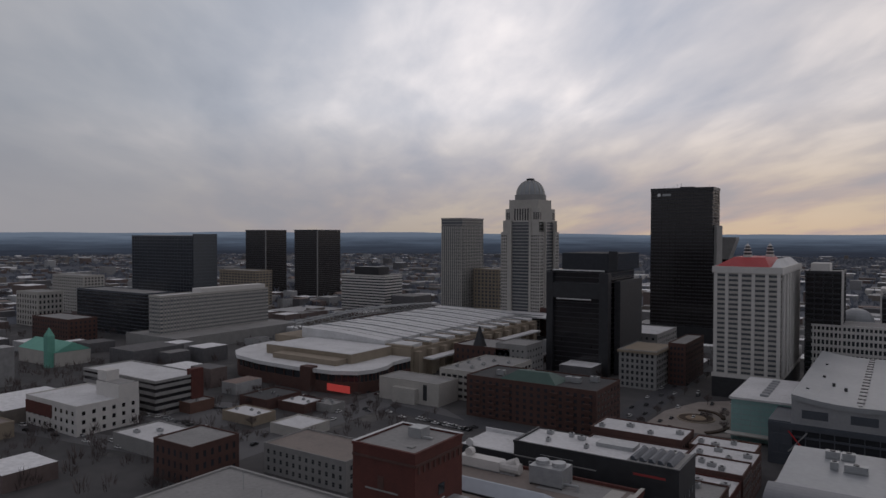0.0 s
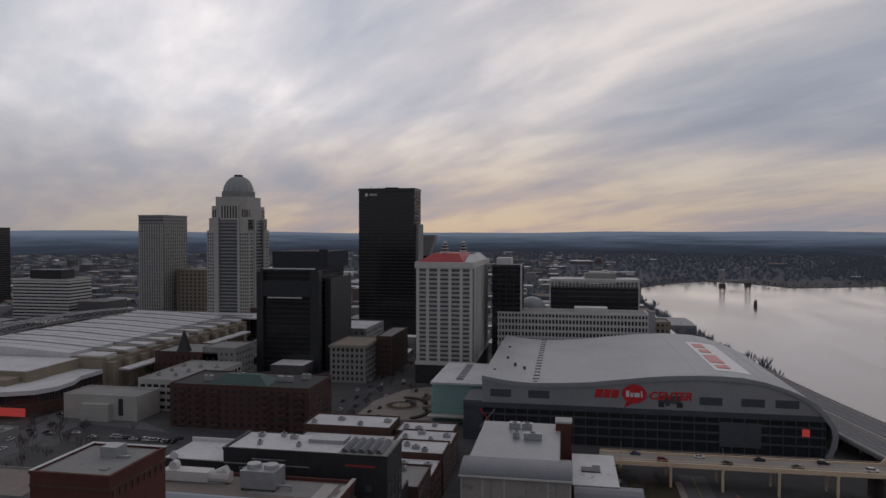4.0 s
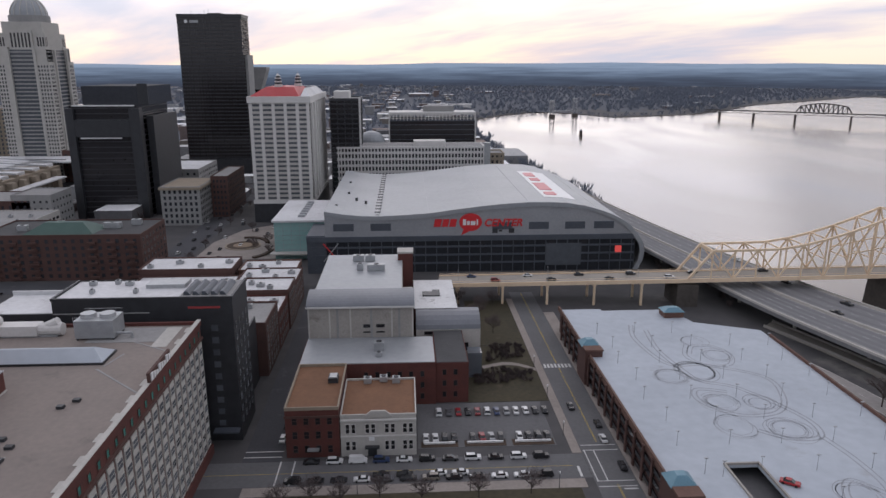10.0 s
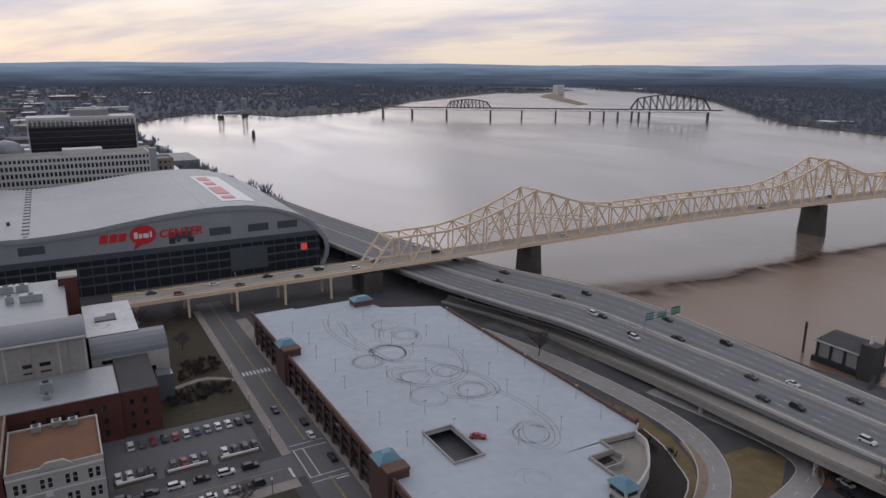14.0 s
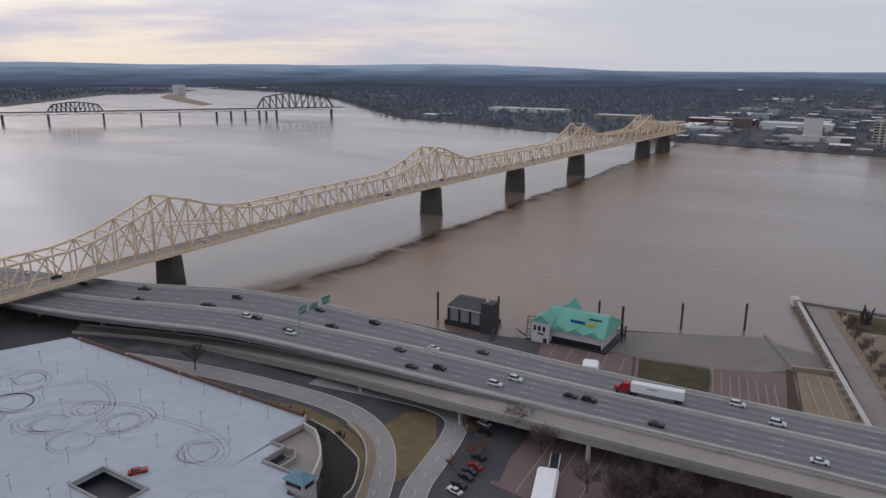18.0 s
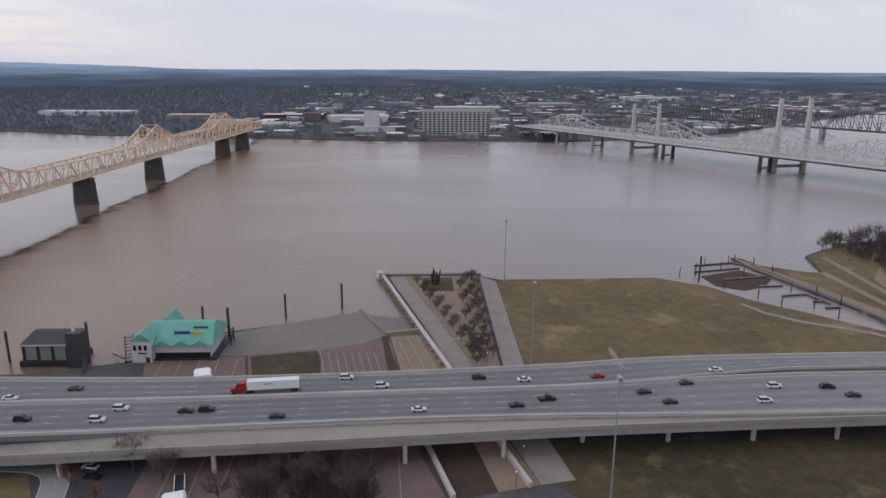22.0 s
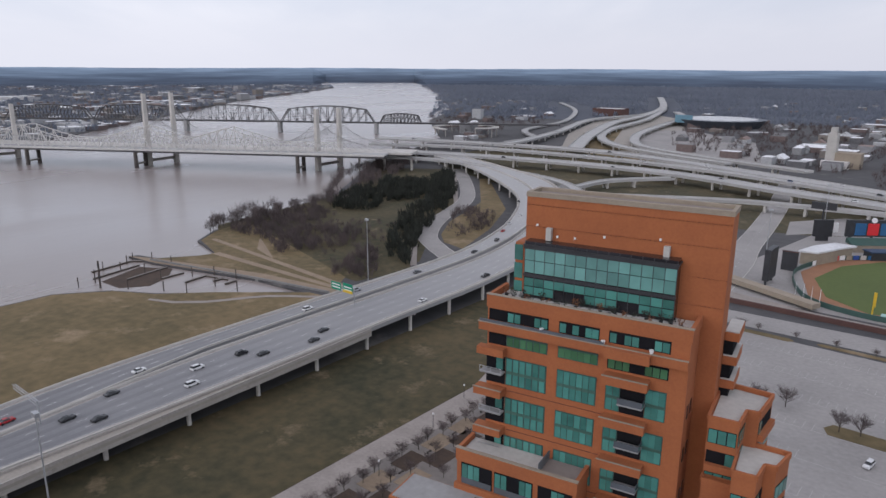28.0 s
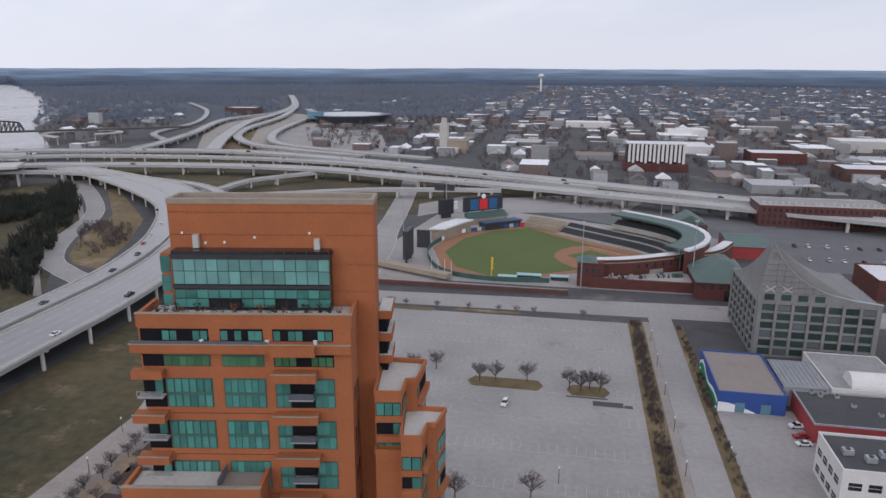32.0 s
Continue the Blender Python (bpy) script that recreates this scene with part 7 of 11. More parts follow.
gantry(193, 0, 184, 9, 20, ((1, 4, 3, "sign_green"), (7, 5, 2.6, "sign_green"), (14.5, 5, 3.2, "sign_green")), "galvanised gantry with green road signs")
gantry(205.5, 0, -66, 9, 17, (), "galvanised truss gantry seen from its back")
gantry(212, 0, -196, 9, 15, ((0.5, 6.0, 4.2, "sign_green"), (8, 6, 3.6, "sign_green"), (0.5, 6.0, 1.2, "yellow_paint")), "galvanised gantry with green and yellow road signs")


def mast(x, y, z, h, label="tall galvanised floodlight mast"):
    m = thing("light_mast", x, y, z, label, "light mast", "light masts")
    part("pole", Geo().rod((0, 0, 0), (0, 0, h), 0.3, 0.14, n=8), "galvanised", m)
    hd = part("head", Geo().box(-1.0, 1.0, -0.5, 0.5, h, h + 1.0), "galvanised", m)
    part("lamp", box_geo(-0.9, 0.9, -0.62, -0.5, h + 0.1, h + 0.9), "sign_white", hd)
    return m


mast(348, -45, 0, 33)
mast(245, -43, 0, 32)
mast(155, -49, 0, 36)
mast(252, -243, 0, 33)

# ---- cream truss bridge over the river ----
def deck_y(x):
    return 305.0 - 0.0856 * (x - 130)


def deck_z(x):
    pts = [(15, 9.5), (130, 13.0), (215, 16.0), (330, 20.0), (440, 21.8), (700, 23.0), (1045, 23.0)]
    for (a, za), (b, zb) in zip(pts, pts[1:]):
        if x <= b:
            return za + (zb - za) * (x - a) / (b - a)
    return 23.0


PEAKS = (225, 450, 702, 893)


def truss_h(x):
    h = 13.6
    for p in PEAKS:
        d = abs(x - p)
        if d < 56:
            h = max(h, 13.6 + 16.4 * (1 - d / 56) ** 1.55)
    return h


br = thing("truss_bridge", 0, 0, 0, "long cream painted steel truss bridge on dark stone piers", "bridge")
xs = [15 + 8 * i for i in range(int((1045 - 15) / 8) + 1)]
top_line = [Vector((x, deck_y(x) + 7, deck_z(x))) for x in xs]
part("road_deck", ribbon(Geo(), top_line, -6.2, 6.2, 0.8), "ramp_deck", br)
for off in (-7.0, 7.0):
    part("edge_girder", ribbon(Geo(), top_line, off - 0.35, off + 0.35, 1.9, 0.5), "bridge_cream", br)
    part("rail", ribbon(Geo(), top_line, off * 0.93 - 0.08, off * 0.93 + 0.08, 0.12, 1.3), "bridge_cream", br)
px = [131 + 10.2 * i for i in range(int((1040 - 131) / 10.2) + 1)]
for side in (0, 14):
    for i in range(len(px) - 1):
        a, b = px[i], px[i + 1]
        ya, yb, za, zb = deck_y(a) + side, deck_y(b) + side, deck_z(a), deck_z(b)
        ha, hb = truss_h(a), truss_h(b)
        if i == 0:
            ha = 0.4
        if i == len(px) - 2:
            hb = 0.4
        w = 0.85
        g = Geo().beam((a, ya, za + ha), (b, yb, zb + hb), 1.0, 1.0)
        if i > 0:
            g.beam((a, ya, za), (a, ya, za + ha), w * 0.7)
        if (i % 2 == 0) and i > 0 and i < len(px) - 2:
            g.beam((a, ya, za), (b, yb, zb + hb), w * 0.75)
        elif i > 0 and i < len(px) - 2:
            g.beam((a, ya, za + ha), (b, yb, zb), w * 0.75)
        if ha > 19 and i > 0:
            g.beam((a, ya, za + ha * 0.5), (b, yb, zb + hb * 0.5), w * 0.6)
        part("truss_panel", g, "bridge_cream", br)
for i in range(1, len(px) - 1):
    x = px[i]
    y, z, h = deck_y(x), deck_z(x), truss_h(x)
    g = Geo().beam((x, y, z + h), (x, y + 14, z + h), 0.5, 0.6)
    if i % 2:
        g.beam((x, y, z + h), (px[i + 1], deck_y(px[i + 1]) + 14, deck_z(px[i + 1]) + truss_h(px[i + 1])), 0.3)
    if h > 16:
        g.beam((x, y, z + 8.5), (x, y + 14, z + 8.5), 0.4)
        g.beam((x, y, z + 8.5), (x, y + 14, z + h), 0.35).beam((x, y + 14, z + 8.5), (x, y, z + h), 0.35)
    part("sway_frame", g, "bridge_cream", br)
part("portal", Geo().beam((141.5, deck_y(141), 12.9 + 13.5), (141.5, deck_y(141) + 14, 12.9 + 13.5), 1.2, 1.4).beam((137, deck_y(137), 21), (137, deck_y(137) + 14, 21), 0.7), "bridge_cream", br)
for x in (225, 450, 577, 703, 894, 968):
    y, z = deck_y(x), deck_z(x)
    sx = 3.9
    p = part("pier", Geo().prism([(x - sx, y - 0.5), (x - sx * 0.4, y - 3), (x + sx * 0.4, y - 3), (x + sx, y - 0.5), (x + sx, y + 14.5), (x + sx * 0.4, y + 17), (x - sx * 0.4, y + 17), (x - sx, y + 14.5)], -6, z - 2.2,
                          top=[(x - sx * 0.8, y + 0.5), (x - sx * 0.3, y - 1.5), (x + sx * 0.3, y - 1.5), (x + sx * 0.8, y + 0.5), (x + sx * 0.8, y + 13.5), (x + sx * 0.3, y + 15.5), (x - sx * 0.3, y + 15.5), (x - sx * 0.8, y + 13.5)]), "pier_stone", br, "dark stone pier")
for x in (24, 45, 66, 88, 110):
    y, z = deck_y(x), deck_z(x)
    part("bent", Geo().box(x - 0.5, x + 0.5, y + 0.2, y + 1.2, 0, z - 1.6).box(x - 0.5, x + 0.5, y + 12.8, y + 13.8, 0, z - 1.6).box(x - 0.6, x + 0.6, y, y + 14, z - 2.6, z - 1.4), "bridge_cream", br)
part("abutment_pier", box_geo(126, 136, deck_y(130) - 1, deck_y(130) + 15, 0, 10.6), "pier_stone", br)
for x in range(24, 1040, 42):
    l = part("lamp_post", Geo().rod((x, deck_y(x) + 0.6, deck_z(x)), (x, deck_y(x) + 0.6, deck_z(x) + 7), 0.1, n=5).rod((x, deck_y(x) + 0.6, deck_z(x) + 7), (x, deck_y(x) + 2.4, deck_z(x) + 7.3), 0.08, n=5), "galvanised", br)

# ---- white bridges upstream ----
def along(p, q, t, z=0.0, off=0.0):
    d = Vector((q[0] - p[0], q[1] - p[1])).normalized()
    return Vector((p[0] + (q[0] - p[0]) * t - d.y * off, p[1] + (q[1] - p[1]) * t + d.x * off, z))


K0, K1 = (540, -492), (1075, -180)
wb = thing("white_truss_bridge", 0, 0, 0, "white steel cantilever truss bridge on concrete portal piers", "bridge")
line_k = [along(K0, K1, t_ / 60, 19.5) for t_ in range(-4, 66)]
part("road_deck", ribbon(Geo(), line_k, 0.5, 19.5, 1.0), "highway", wb)
for off_ in (-0.2, 20.2):
    part("edge_girder", ribbon(Geo(), line_k, off_ - 0.4, off_ + 0.4, 2.0, 0.6), "bridge_white", wb)
# black slab added below the deck, its colour stands for the underside's shade
part("deck_shadow_girder", ribbon(Geo(), line_k, -1, 21, 1.6, -1.6), "bridge_black", wb)
kp = (0.07, 0.20, 0.39, 0.60, 0.90)
L_k = math.hypot(K1[0] - K0[0], K1[1] - K0[1])


def white_h(t_):
    h = 10.0
    for c in (0.21, 0.37, 0.605, 0.895):
        d = abs(t_ - c) * L_k
        if d < 58:
            h = max(h, 10 + 15 * (1 - d / 58) ** 1.2)
    return h


nk = 62
for off in (0.0, -20.0):
    for i in range(nk):
        a, b = i / nk, (i + 1) / nk
        ha, hb = white_h(a), white_h(b)
        if i == 0:
            ha = 0.3
        g = Geo().beam(along(K0, K1, a, 19.5 + ha, off), along(K0, K1, b, 19.5 + hb, off), 0.8)
        g.beam(along(K0, K1, b, 19.5, off), along(K0, K1, b, 19.5 + hb, off), 0.5)
        g.beam(along(K0, K1, a, 19.5 + (ha if i % 2 else 0), off), along(K0, K1, b, 19.5 + (0 if i % 2 else hb), off), 0.6)
        if hb > 15:
            g.beam(along(K0, K1, a, 19.5 + ha * 0.5, off), along(K0, K1, b, 19.5 + hb * 0.5, off), 0.45)
        part("truss_panel", g, "bridge_white", wb)
for i in range(0, nk, 2):
    part("top_brace", Geo().beam(along(K0, K1, i / nk, 19.5 + white_h(i / nk), 0), along(K0, K1, i / nk, 19.5 + white_h(i / nk), -20), 0.5), "bridge_white", wb)
for t_ in (0.085, 0.385, 0.60, 0.80, 0.92):
    for off in (-1, -19):
        part("pier_leg", Geo().rod(along(K0, K1, t_, -6, off), along(K0, K1, t_, 17.5, off), 2.3, 2.0, n=10), "pier_stone" if t_ < 0.7 else "concrete", wb)
    part("pier_beam", Geo().beam(along(K0, K1, t_, 16.5, 0), along(K0, K1, t_, 16.5, -20), 3.2, 2.4).beam(along(K0, K1, t_, 3.5, -1), along(K0, K1, t_, 3.5, -19), 2.2, 1.6), "concrete", wb)

L0, L1 = (556, -527), (1091, -215)
cb = thing("cable_stayed_bridge", 0, 0, 0, "cable-stayed bridge with paired pale concrete towers", "bridge")
part("road_deck", ribbon(Geo(), [along(L0, L1, t_ / 40, 20) for t_ in range(-4, 44)], -17, 17, 2.2), "pale_concrete", cb)
for t_, h in ((0.055, 64), (0.375, 78), (0.71, 63)):
    for off in (-15.5, 15.5):
        p, q = along(L0, L1, t_ + 0.012 * (1 if off > 0 else -1), -6, off), along(L0, L1, t_ + 0.012 * (1 if off > 0 else -1), h, off)
        part("tower_leg", Geo().prism([(p.x - 2.6, p.y - 2.6), (p.x + 2.6, p.y - 2.6), (p.x + 2.6, p.y + 2.6), (p.x - 2.6, p.y + 2.6)], -6, h,
                                      top=[(p.x - 1.9, p.y - 1.9), (p.x + 1.9, p.y - 1.9), (p.x + 1.9, p.y + 1.9), (p.x - 1.9, p.y + 1.9)]), "pale_concrete", cb)
        for k in range(9):
            for s in (-1, 1):
                e = along(L0, L1, t_ + s * (0.022 + 0.0135 * k), 20.5, off)
                part("stay_cable", Geo().rod((p.x, p.y, h - 3 - k * 3.0), e, 0.14, n=4), "stone_grey", cb)
    part("tower_beam", Geo().beam(along(L0, L1, t_ - 0.01, 5, -15.5), along(L0, L1, t_ + 0.01, 5, 15.5), 3, 3), "concrete", cb)

B0, B1 = (1392, -459), (766, -867)
bb = thing("black_truss_bridge", 0, 0, 0, "old black railway truss bridge with arched spans", "bridge")
part("road_deck", ribbon(Geo(), [along(B0, B1, t_ / 30, 18.5) for t_ in range(-4, 40)], -5, 5, 2.4), "bridge_black", bb)
for t0, t1, rise in ((0.02, 0.23, 22), (0.24, 0.455, 24), (0.465, 0.675, 25), (0.685, 0.895, 25), (0.91, 1.0, 14)):
    for off in (-4.6, 4.6):
        m = 12
        hh = [0.3] + [rise * (0.72 + 0.28 * math.sin(math.pi * k / m)) for k in range(1, m)] + [0.3]
        for k in range(m):
            a, b = t0 + (t1 - t0) * k / m, t0 + (t1 - t0) * (k + 1) / m
            g = Geo().beam(along(B0, B1, a, 18.5 + hh[k], off), along(B0, B1, b, 18.5 + hh[k + 1], off), 1.3)
            if k:
                g.beam(along(B0, B1, a, 18.5, off), along(B0, B1, a, 18.5 + hh[k], off), 0.8)
                if k < m - 1:
                    g.beam(along(B0, B1, a, 18.5 + (hh[k] if k < m / 2 else 0), off), along(B0, B1, b, 18.5 + (0 if k < m / 2 else hh[k + 1]), off), 0.7)
            part("truss_panel", g, "bridge_black", bb)
for t_ in (0.235, 0.46, 0.68, 0.90):
    part("pier", Geo().beam(along(B0, B1, t_, 8, -6), along(B0, B1, t_, 8, 6), 5, 18), "stone_grey", bb)
# spiral ramp at its land end
g = Geo()
sp = [Vector((700 + 55 * math.cos(a), -900 + 40 * math.sin(a), 16 - 4 * k / 24)) for k, a in ((k, 2.4 + k * 0.22) for k in range(25))]
part("spiral_ramp", ribbon(Geo(), sp, -4, 4, 1.5), "pale_concrete", bb, "pale curved approach ramp")
for k in range(0, 25, 3):
    part("ramp_post", Geo().rod((sp[k].x, sp[k].y, 0), (sp[k].x, sp[k].y, sp[k].z - 1.4), 1.0, n=6), "concrete", bb)

I0, I1 = (640, 1483), (1241, 1048)
kb = thing("far_railway_bridge", 0, 0, 0, "distant dark railway truss bridge low over the river", "bridge")
part("road_deck", ribbon(Geo(), [along(I0, I1, t_ / 30, 20) for t_ in range(0, 32)], -5, 5, 2.0), "bridge_black", kb)
for k in range(44):
    a, b = k / 44, (k + 1) / 44
    part("deck_truss", Geo().beam(along(I0, I1, a, 14, -5), along(I0, I1, b, 14, -5), 0.8).beam(along(I0, I1, a, 14 + 5 * (k % 2), -5), along(I0, I1, b, 19 - 5 * (k % 2), -5), 0.7), "bridge_black", kb)
for t0, t1, rise in ((0.235, 0.367, 17), (0.775, 1.0, 31)):
    for off in (-5, 5):
        m = 12
        hh = [0.3] + [rise * (0.6 + 0.4 * math.sin(math.pi * k / m)) for k in range(1, m)] + [0.3]
        for k in range(m):
            a, b = t0 + (t1 - t0) * k / m, t0 + (t1 - t0) * (k + 1) / m
            g = Geo().beam(along(I0, I1, a, 20 + hh[k], off), along(I0, I1, b, 20 + hh[k + 1], off), 1.6)
            if k:
                g.beam(along(I0, I1, a, 20, off), along(I0, I1, a, 20 + hh[k], off), 1.0)
                if k < m - 1:
                    g.beam(along(I0, I1, a, 20 + (hh[k] if k < m / 2 else 0), off), along(I0, I1, b, 20 + (0 if k < m / 2 else hh[k + 1]), off), 0.9)
            part("truss_panel", g, "bridge_black", kb)
for t_ in (0.04, 0.13, 0.235, 0.367, 0.46, 0.56, 0.66, 0.70, 0.74, 0.78, 0.80, 0.83, 0.995):
    part("pier", Geo().beam(along(I0, I1, t_, 5.5, -5), along(I0, I1, t_, 5.5, 5), 3.5, 16), "pier_stone", kb)
cr = thing("intake_tower", 283, 1124, -1.2, "small dark river intake tower", "tower")
part("shaft", Geo().rod((0, 0, -2), (0, 0, 9), 3, 2.4, n=10), "pier_stone", cr)
part("cap", Geo().rod((0, 0, 9), (0, 0, 11.5), 2.8, 0.6, n=10), "metal_grey", cr)
for x, y, h in ((323, 1548, 40), (382, 1582, 44)):
    lt = thing("lift_bridge_tower", x, y, -1.2, "dark steel lift bridge tower on the far canal", "tower", "lift bridge")
    for u in (-4, 4):
        for v in (-4, 4):
            part("leg", box_geo(u - 0.6, u + 0.6, v - 0.6, v + 0.6, 6, h - 8), "metal_grey", lt)
    for k in range(4):
        part("brace", Geo().beam((-4, -4, 8 + k * 6), (4, -4, 14 + k * 6), 0.5).beam((4, -4, 8 + k * 6), (-4, -4, 14 + k * 6), 0.5), "metal_grey", lt)
    part("head", box_geo(-5, 5, -5, 5, h - 8, h - 4), "metal_grey", lt)
    part("pier", box_geo(-6, 6, -6, 6, -4, 6), "pier_stone", lt)
part("lift_span", Geo().beam((-59, -34, 12), (0, 0, 12), 4, 3), "metal_grey", lt)
gb = thing("gravel_bar", 1600, 1980, -1.2, "bare gravel bar with a white navigation house", "island")
part("bar", Geo().prism([(-250, -370), (-180, -330), (60, 100), (240, 340), (200, 360), (0, 150)], -2, 0.5), "sand_path", gb)
part("house", box_geo(200, 235, 300, 330, 0.5, 36), "white_panel", gb)
# ---- waterfront ----
sheet("wharf", [(256, 78), (279, 82), (306, 26), (279, 8), (257, 36)], 0.06, "wet_paving", "sloping concrete wharf half under water", "wharf")
sheet("plaza_red_west", [(236, 62), (256.5, 67), (262, 41), (238, 37)][::-1], 0.09, "red_paving", "red paved plaza with white stripes", "plaza")
sheet("plaza_lawn", [(237.8, 61), (255, 65.5), (260, 40), (238.5, 36.5)], 0.16, "lawn", "square of winter lawn in the plaza", "lawn")
sheet("plaza_red_north", [(236, 100), (252, 105), (256, 68), (236, 63)][::-1], 0.08, "red_paving", "red paved plaza", "plaza")
sheet("plaza_red_south", [(236, 36), (261, 39), (272, 13), (262, 10), (236, 8)][::-1], 0.08, "red_paving", "red paved plaza with white stripes", "plaza")
sheet("plaza_under", [(150, 76), (188, 78), (190, 2), (158, -8), (146, 40)][::-1], 0.07, "red_paving", "red paved parking plaza beyond the ramp", "plaza")
for i in range(8):
    sheet("stripe", [(240, 14 + i * 3), (258, 17.5 + i * 3), (258, 17.9 + i * 3), (240, 14.4 + i * 3)], 0.16, "pavement", "pale stripe in the red paving", "marking")
for i in range(9):
    sheet("stripe", [(150, 4 + i * 8), (186, 6 + i * 8), (186, 6.4 + i * 8), (150, 4.4 + i * 8)], 0.13, "pavement", "pale stripe in the red paving", "marking")
for i in range(5):
    sheet("stripe", [(238, 68 + i * 7), (253, 70 + i * 7), (253, 70.4 + i * 7), (238, 68.4 + i * 7)], 0.15, "pavement", "pale stripe in the red paving", "marking")
# sunken water stairs and long terrace walls
tr = thing("water_terrace", 0, 0, 0, "stepped concrete terrace running down to the river", "terrace", kind="structure")
part("court_floor", Geo().prism([(236, 6), (275, 12), (277, -2), (236, -12)][::-1], -1, 0.12), "sand_path", tr)
for i in range(3):
    part("step", Geo().beam((238, -7 + i * 4.2, 0.2), (275 - i, 1 + i * 4.0, 0.2), 0.8, 0.5), "stone_tan", tr)
part("ditch", Geo().prism([(236, 7), (275, 13.5), (275, 15.6), (236, 11)], -0.5, 0.14), "mulch", tr)
for (ax, ay), (bx, by), h in (((362, 20), (279, -1), 3.6), ((279, -1), (236, -12), 3.0)):
    part("river_wall", Geo().beam((ax, ay, 2.0 - h / 2), (bx, by, 2.0 - h / 2), 1.3, h), "stone_dark", tr)
    part("coping", Geo().beam((ax, ay, 2.1), (bx, by, 2.1), 1.7, 0.3), "pale_concrete", tr)
    n = int(math.hypot(bx - ax, by - ay) / 6)
    for i in range(n):
        f = (i + 0.5) / n
        part("buttress", box_geo(ax + (bx - ax) * f - 0.5, ax + (bx - ax) * f + 0.5, ay + (by - ay) * f + 0.5, ay + (by - ay) * f + 1.8, -1.8, 1.6), "stone_tan", tr)
part("wall_head", Geo().beam((358, 19.6, 1.2), (364, 21.2, 1.2), 3.2, 3.6), "pale_concrete", tr)
part("cross_wall", Geo().beam((279, -1, 0.6), (275, 14, 0.6), 1.6, 2.6), "stone_tan", tr)
part("front_wall", Geo().beam((362, 20, 0.0), (363, -34, 0.0), 1.2, 2.4), "stone_dark", tr)
part("terrace_far_stairs", Geo().beam((308, 27, -0.4), (276, 13, 0.4), 1.2, 1.8), "stone_dark", tr)
sheet("drowned_wharf", [(304, 22), (279, 11), (281, 1), (300, 6)], -1.17, "wet_paving", "dark wet slope just awash", "wharf")
sheet("walk_wall_side", [(238, -13), (279, -4), (360, 16), (361, 8), (282, -12), (238, -22)][::-1], 0.25, "pavement", "pale promenade beside the river wall", "path")
sheet("walk_lawn_side", [(236, -32), (360, -33), (351, -41), (236, -40)][::-1], 0.22, "pavement", "pale promenade beside the lawn", "path")
sheet("tree_garden", [(238, -22.2), (282, -12.2), (361, 7.8), (361, -30.8), (236, -30.8)][::-1], 0.12, "sand_path", "sandy garden with rows of bare trees", "park")
sheet("garden_lawn", rect(335, 358, -18, -2), 0.2, "lawn", "small lawn square with a dark sculpture", "lawn")
sheet("garden_cross_path", rect(270, 272.5, -30, -14), 0.2, "pavement", "narrow cross path", "path")
sc = thing("garden_sculpture", 347, -9, 0.2, "dark abstract bronze sculpture on a lawn", "sculpture")
g = Geo()
random.seed(11)
for i in range(9):
    a = i * 0.7
    g.rod((1.6 * math.cos(a), 1.6 * math.sin(a), 0), (2.6 * math.cos(a + 1.2), 2.6 * math.sin(a + 1.2), 3.5 + 2.2 * (i % 3)), 0.8, 0.3, n=6)
part("body", g, "metal_dark", sc)

# boathouse restaurant with green roof
rs = thing("boat_restaurant", 262, 93, 0, "white boathouse restaurant with a green copper roof", "building")
rs.scale = (0.84, 0.84, 0.84)
part("body", box_geo(-10, 14, -15, 16, 0.8, 7.5), "white_panel", rs)
part("deck", box_geo(-12, 17, -18, 20, -1.0, 0.8), "metal_dark", rs)
part("lower_shade", box_geo(-10.2, -9.9, -15, 10, 0.8, 3.2), "glass_black", rs)
part("front_tower", box_geo(-14, -5, 10.2, 19, 0, 10.5), "white_panel", rs)
part("main_roof", Geo().prism(rect(-12, 16, -17, 17), 7.5, 14, top=rect(0, 4, -15, 15)), "copper_green", rs, "green copper hipped roof")
part("tower_roof", Geo().prism(rect(-14.6, -4.4, 9.6, 19.6), 10.5, 14.2, top=rect(-14.6, -4.4, 14.4, 14.8)), "copper_green", rs)
for k in range(3):
    y0 = -15 + k * 8.4
    part("dormer_gable", Geo().add([(-12.2, y0, 7.3), (-12.2, y0 + 8.4, 7.3), (-12.2, y0 + 4.2, 9.8), (-4, y0 + 4.2, 9.8), (-4, y0, 8.5), (-4, y0 + 8.4, 8.5)], [(0, 2, 1), (0, 4, 3, 2), (1, 2, 3, 5)]), "copper_green", rs)
part("roof_gable_far", Geo().prism(rect(4, 18, 4, 14), 7.5, 15, top=rect(4, 18, 8.8, 9.2)), "copper_green", rs)
for y in (12, 14.4, 16.8):
    part("window", box_geo(-14.15, -14, y, y + 1.3, 6, 8.4), "glass_black", rs)
part("sign_bar", box_geo(-14.2, -14, 12.4, 16.2, 4.2, 4.9), "metal_dark", rs)
part("door", box_geo(-14.2, -14, 11, 12.8, 0.2, 2.6), "metal_dark", rs)
part("roof_sign_blue", Geo().beam((-6, 2, 11.2), (-6, -5, 11.2), 0.6, 1.6), "blue_wall", rs)
part("roof_sign_yellow", Geo().beam((-6.3, -6, 11.0), (-6.3, -10.5, 11.0), 0.6, 1.6), "yellow_paint", rs)
part("roof_sign_green", Geo().beam((-3, -6, 12.6), (-3, -12.5, 12.6), 0.5, 1.2), "green_paint", rs)
part("chimney_pile", Geo().rod((15, -17, -4), (15, -17, 16), 0.7, n=8), "bark", rs)
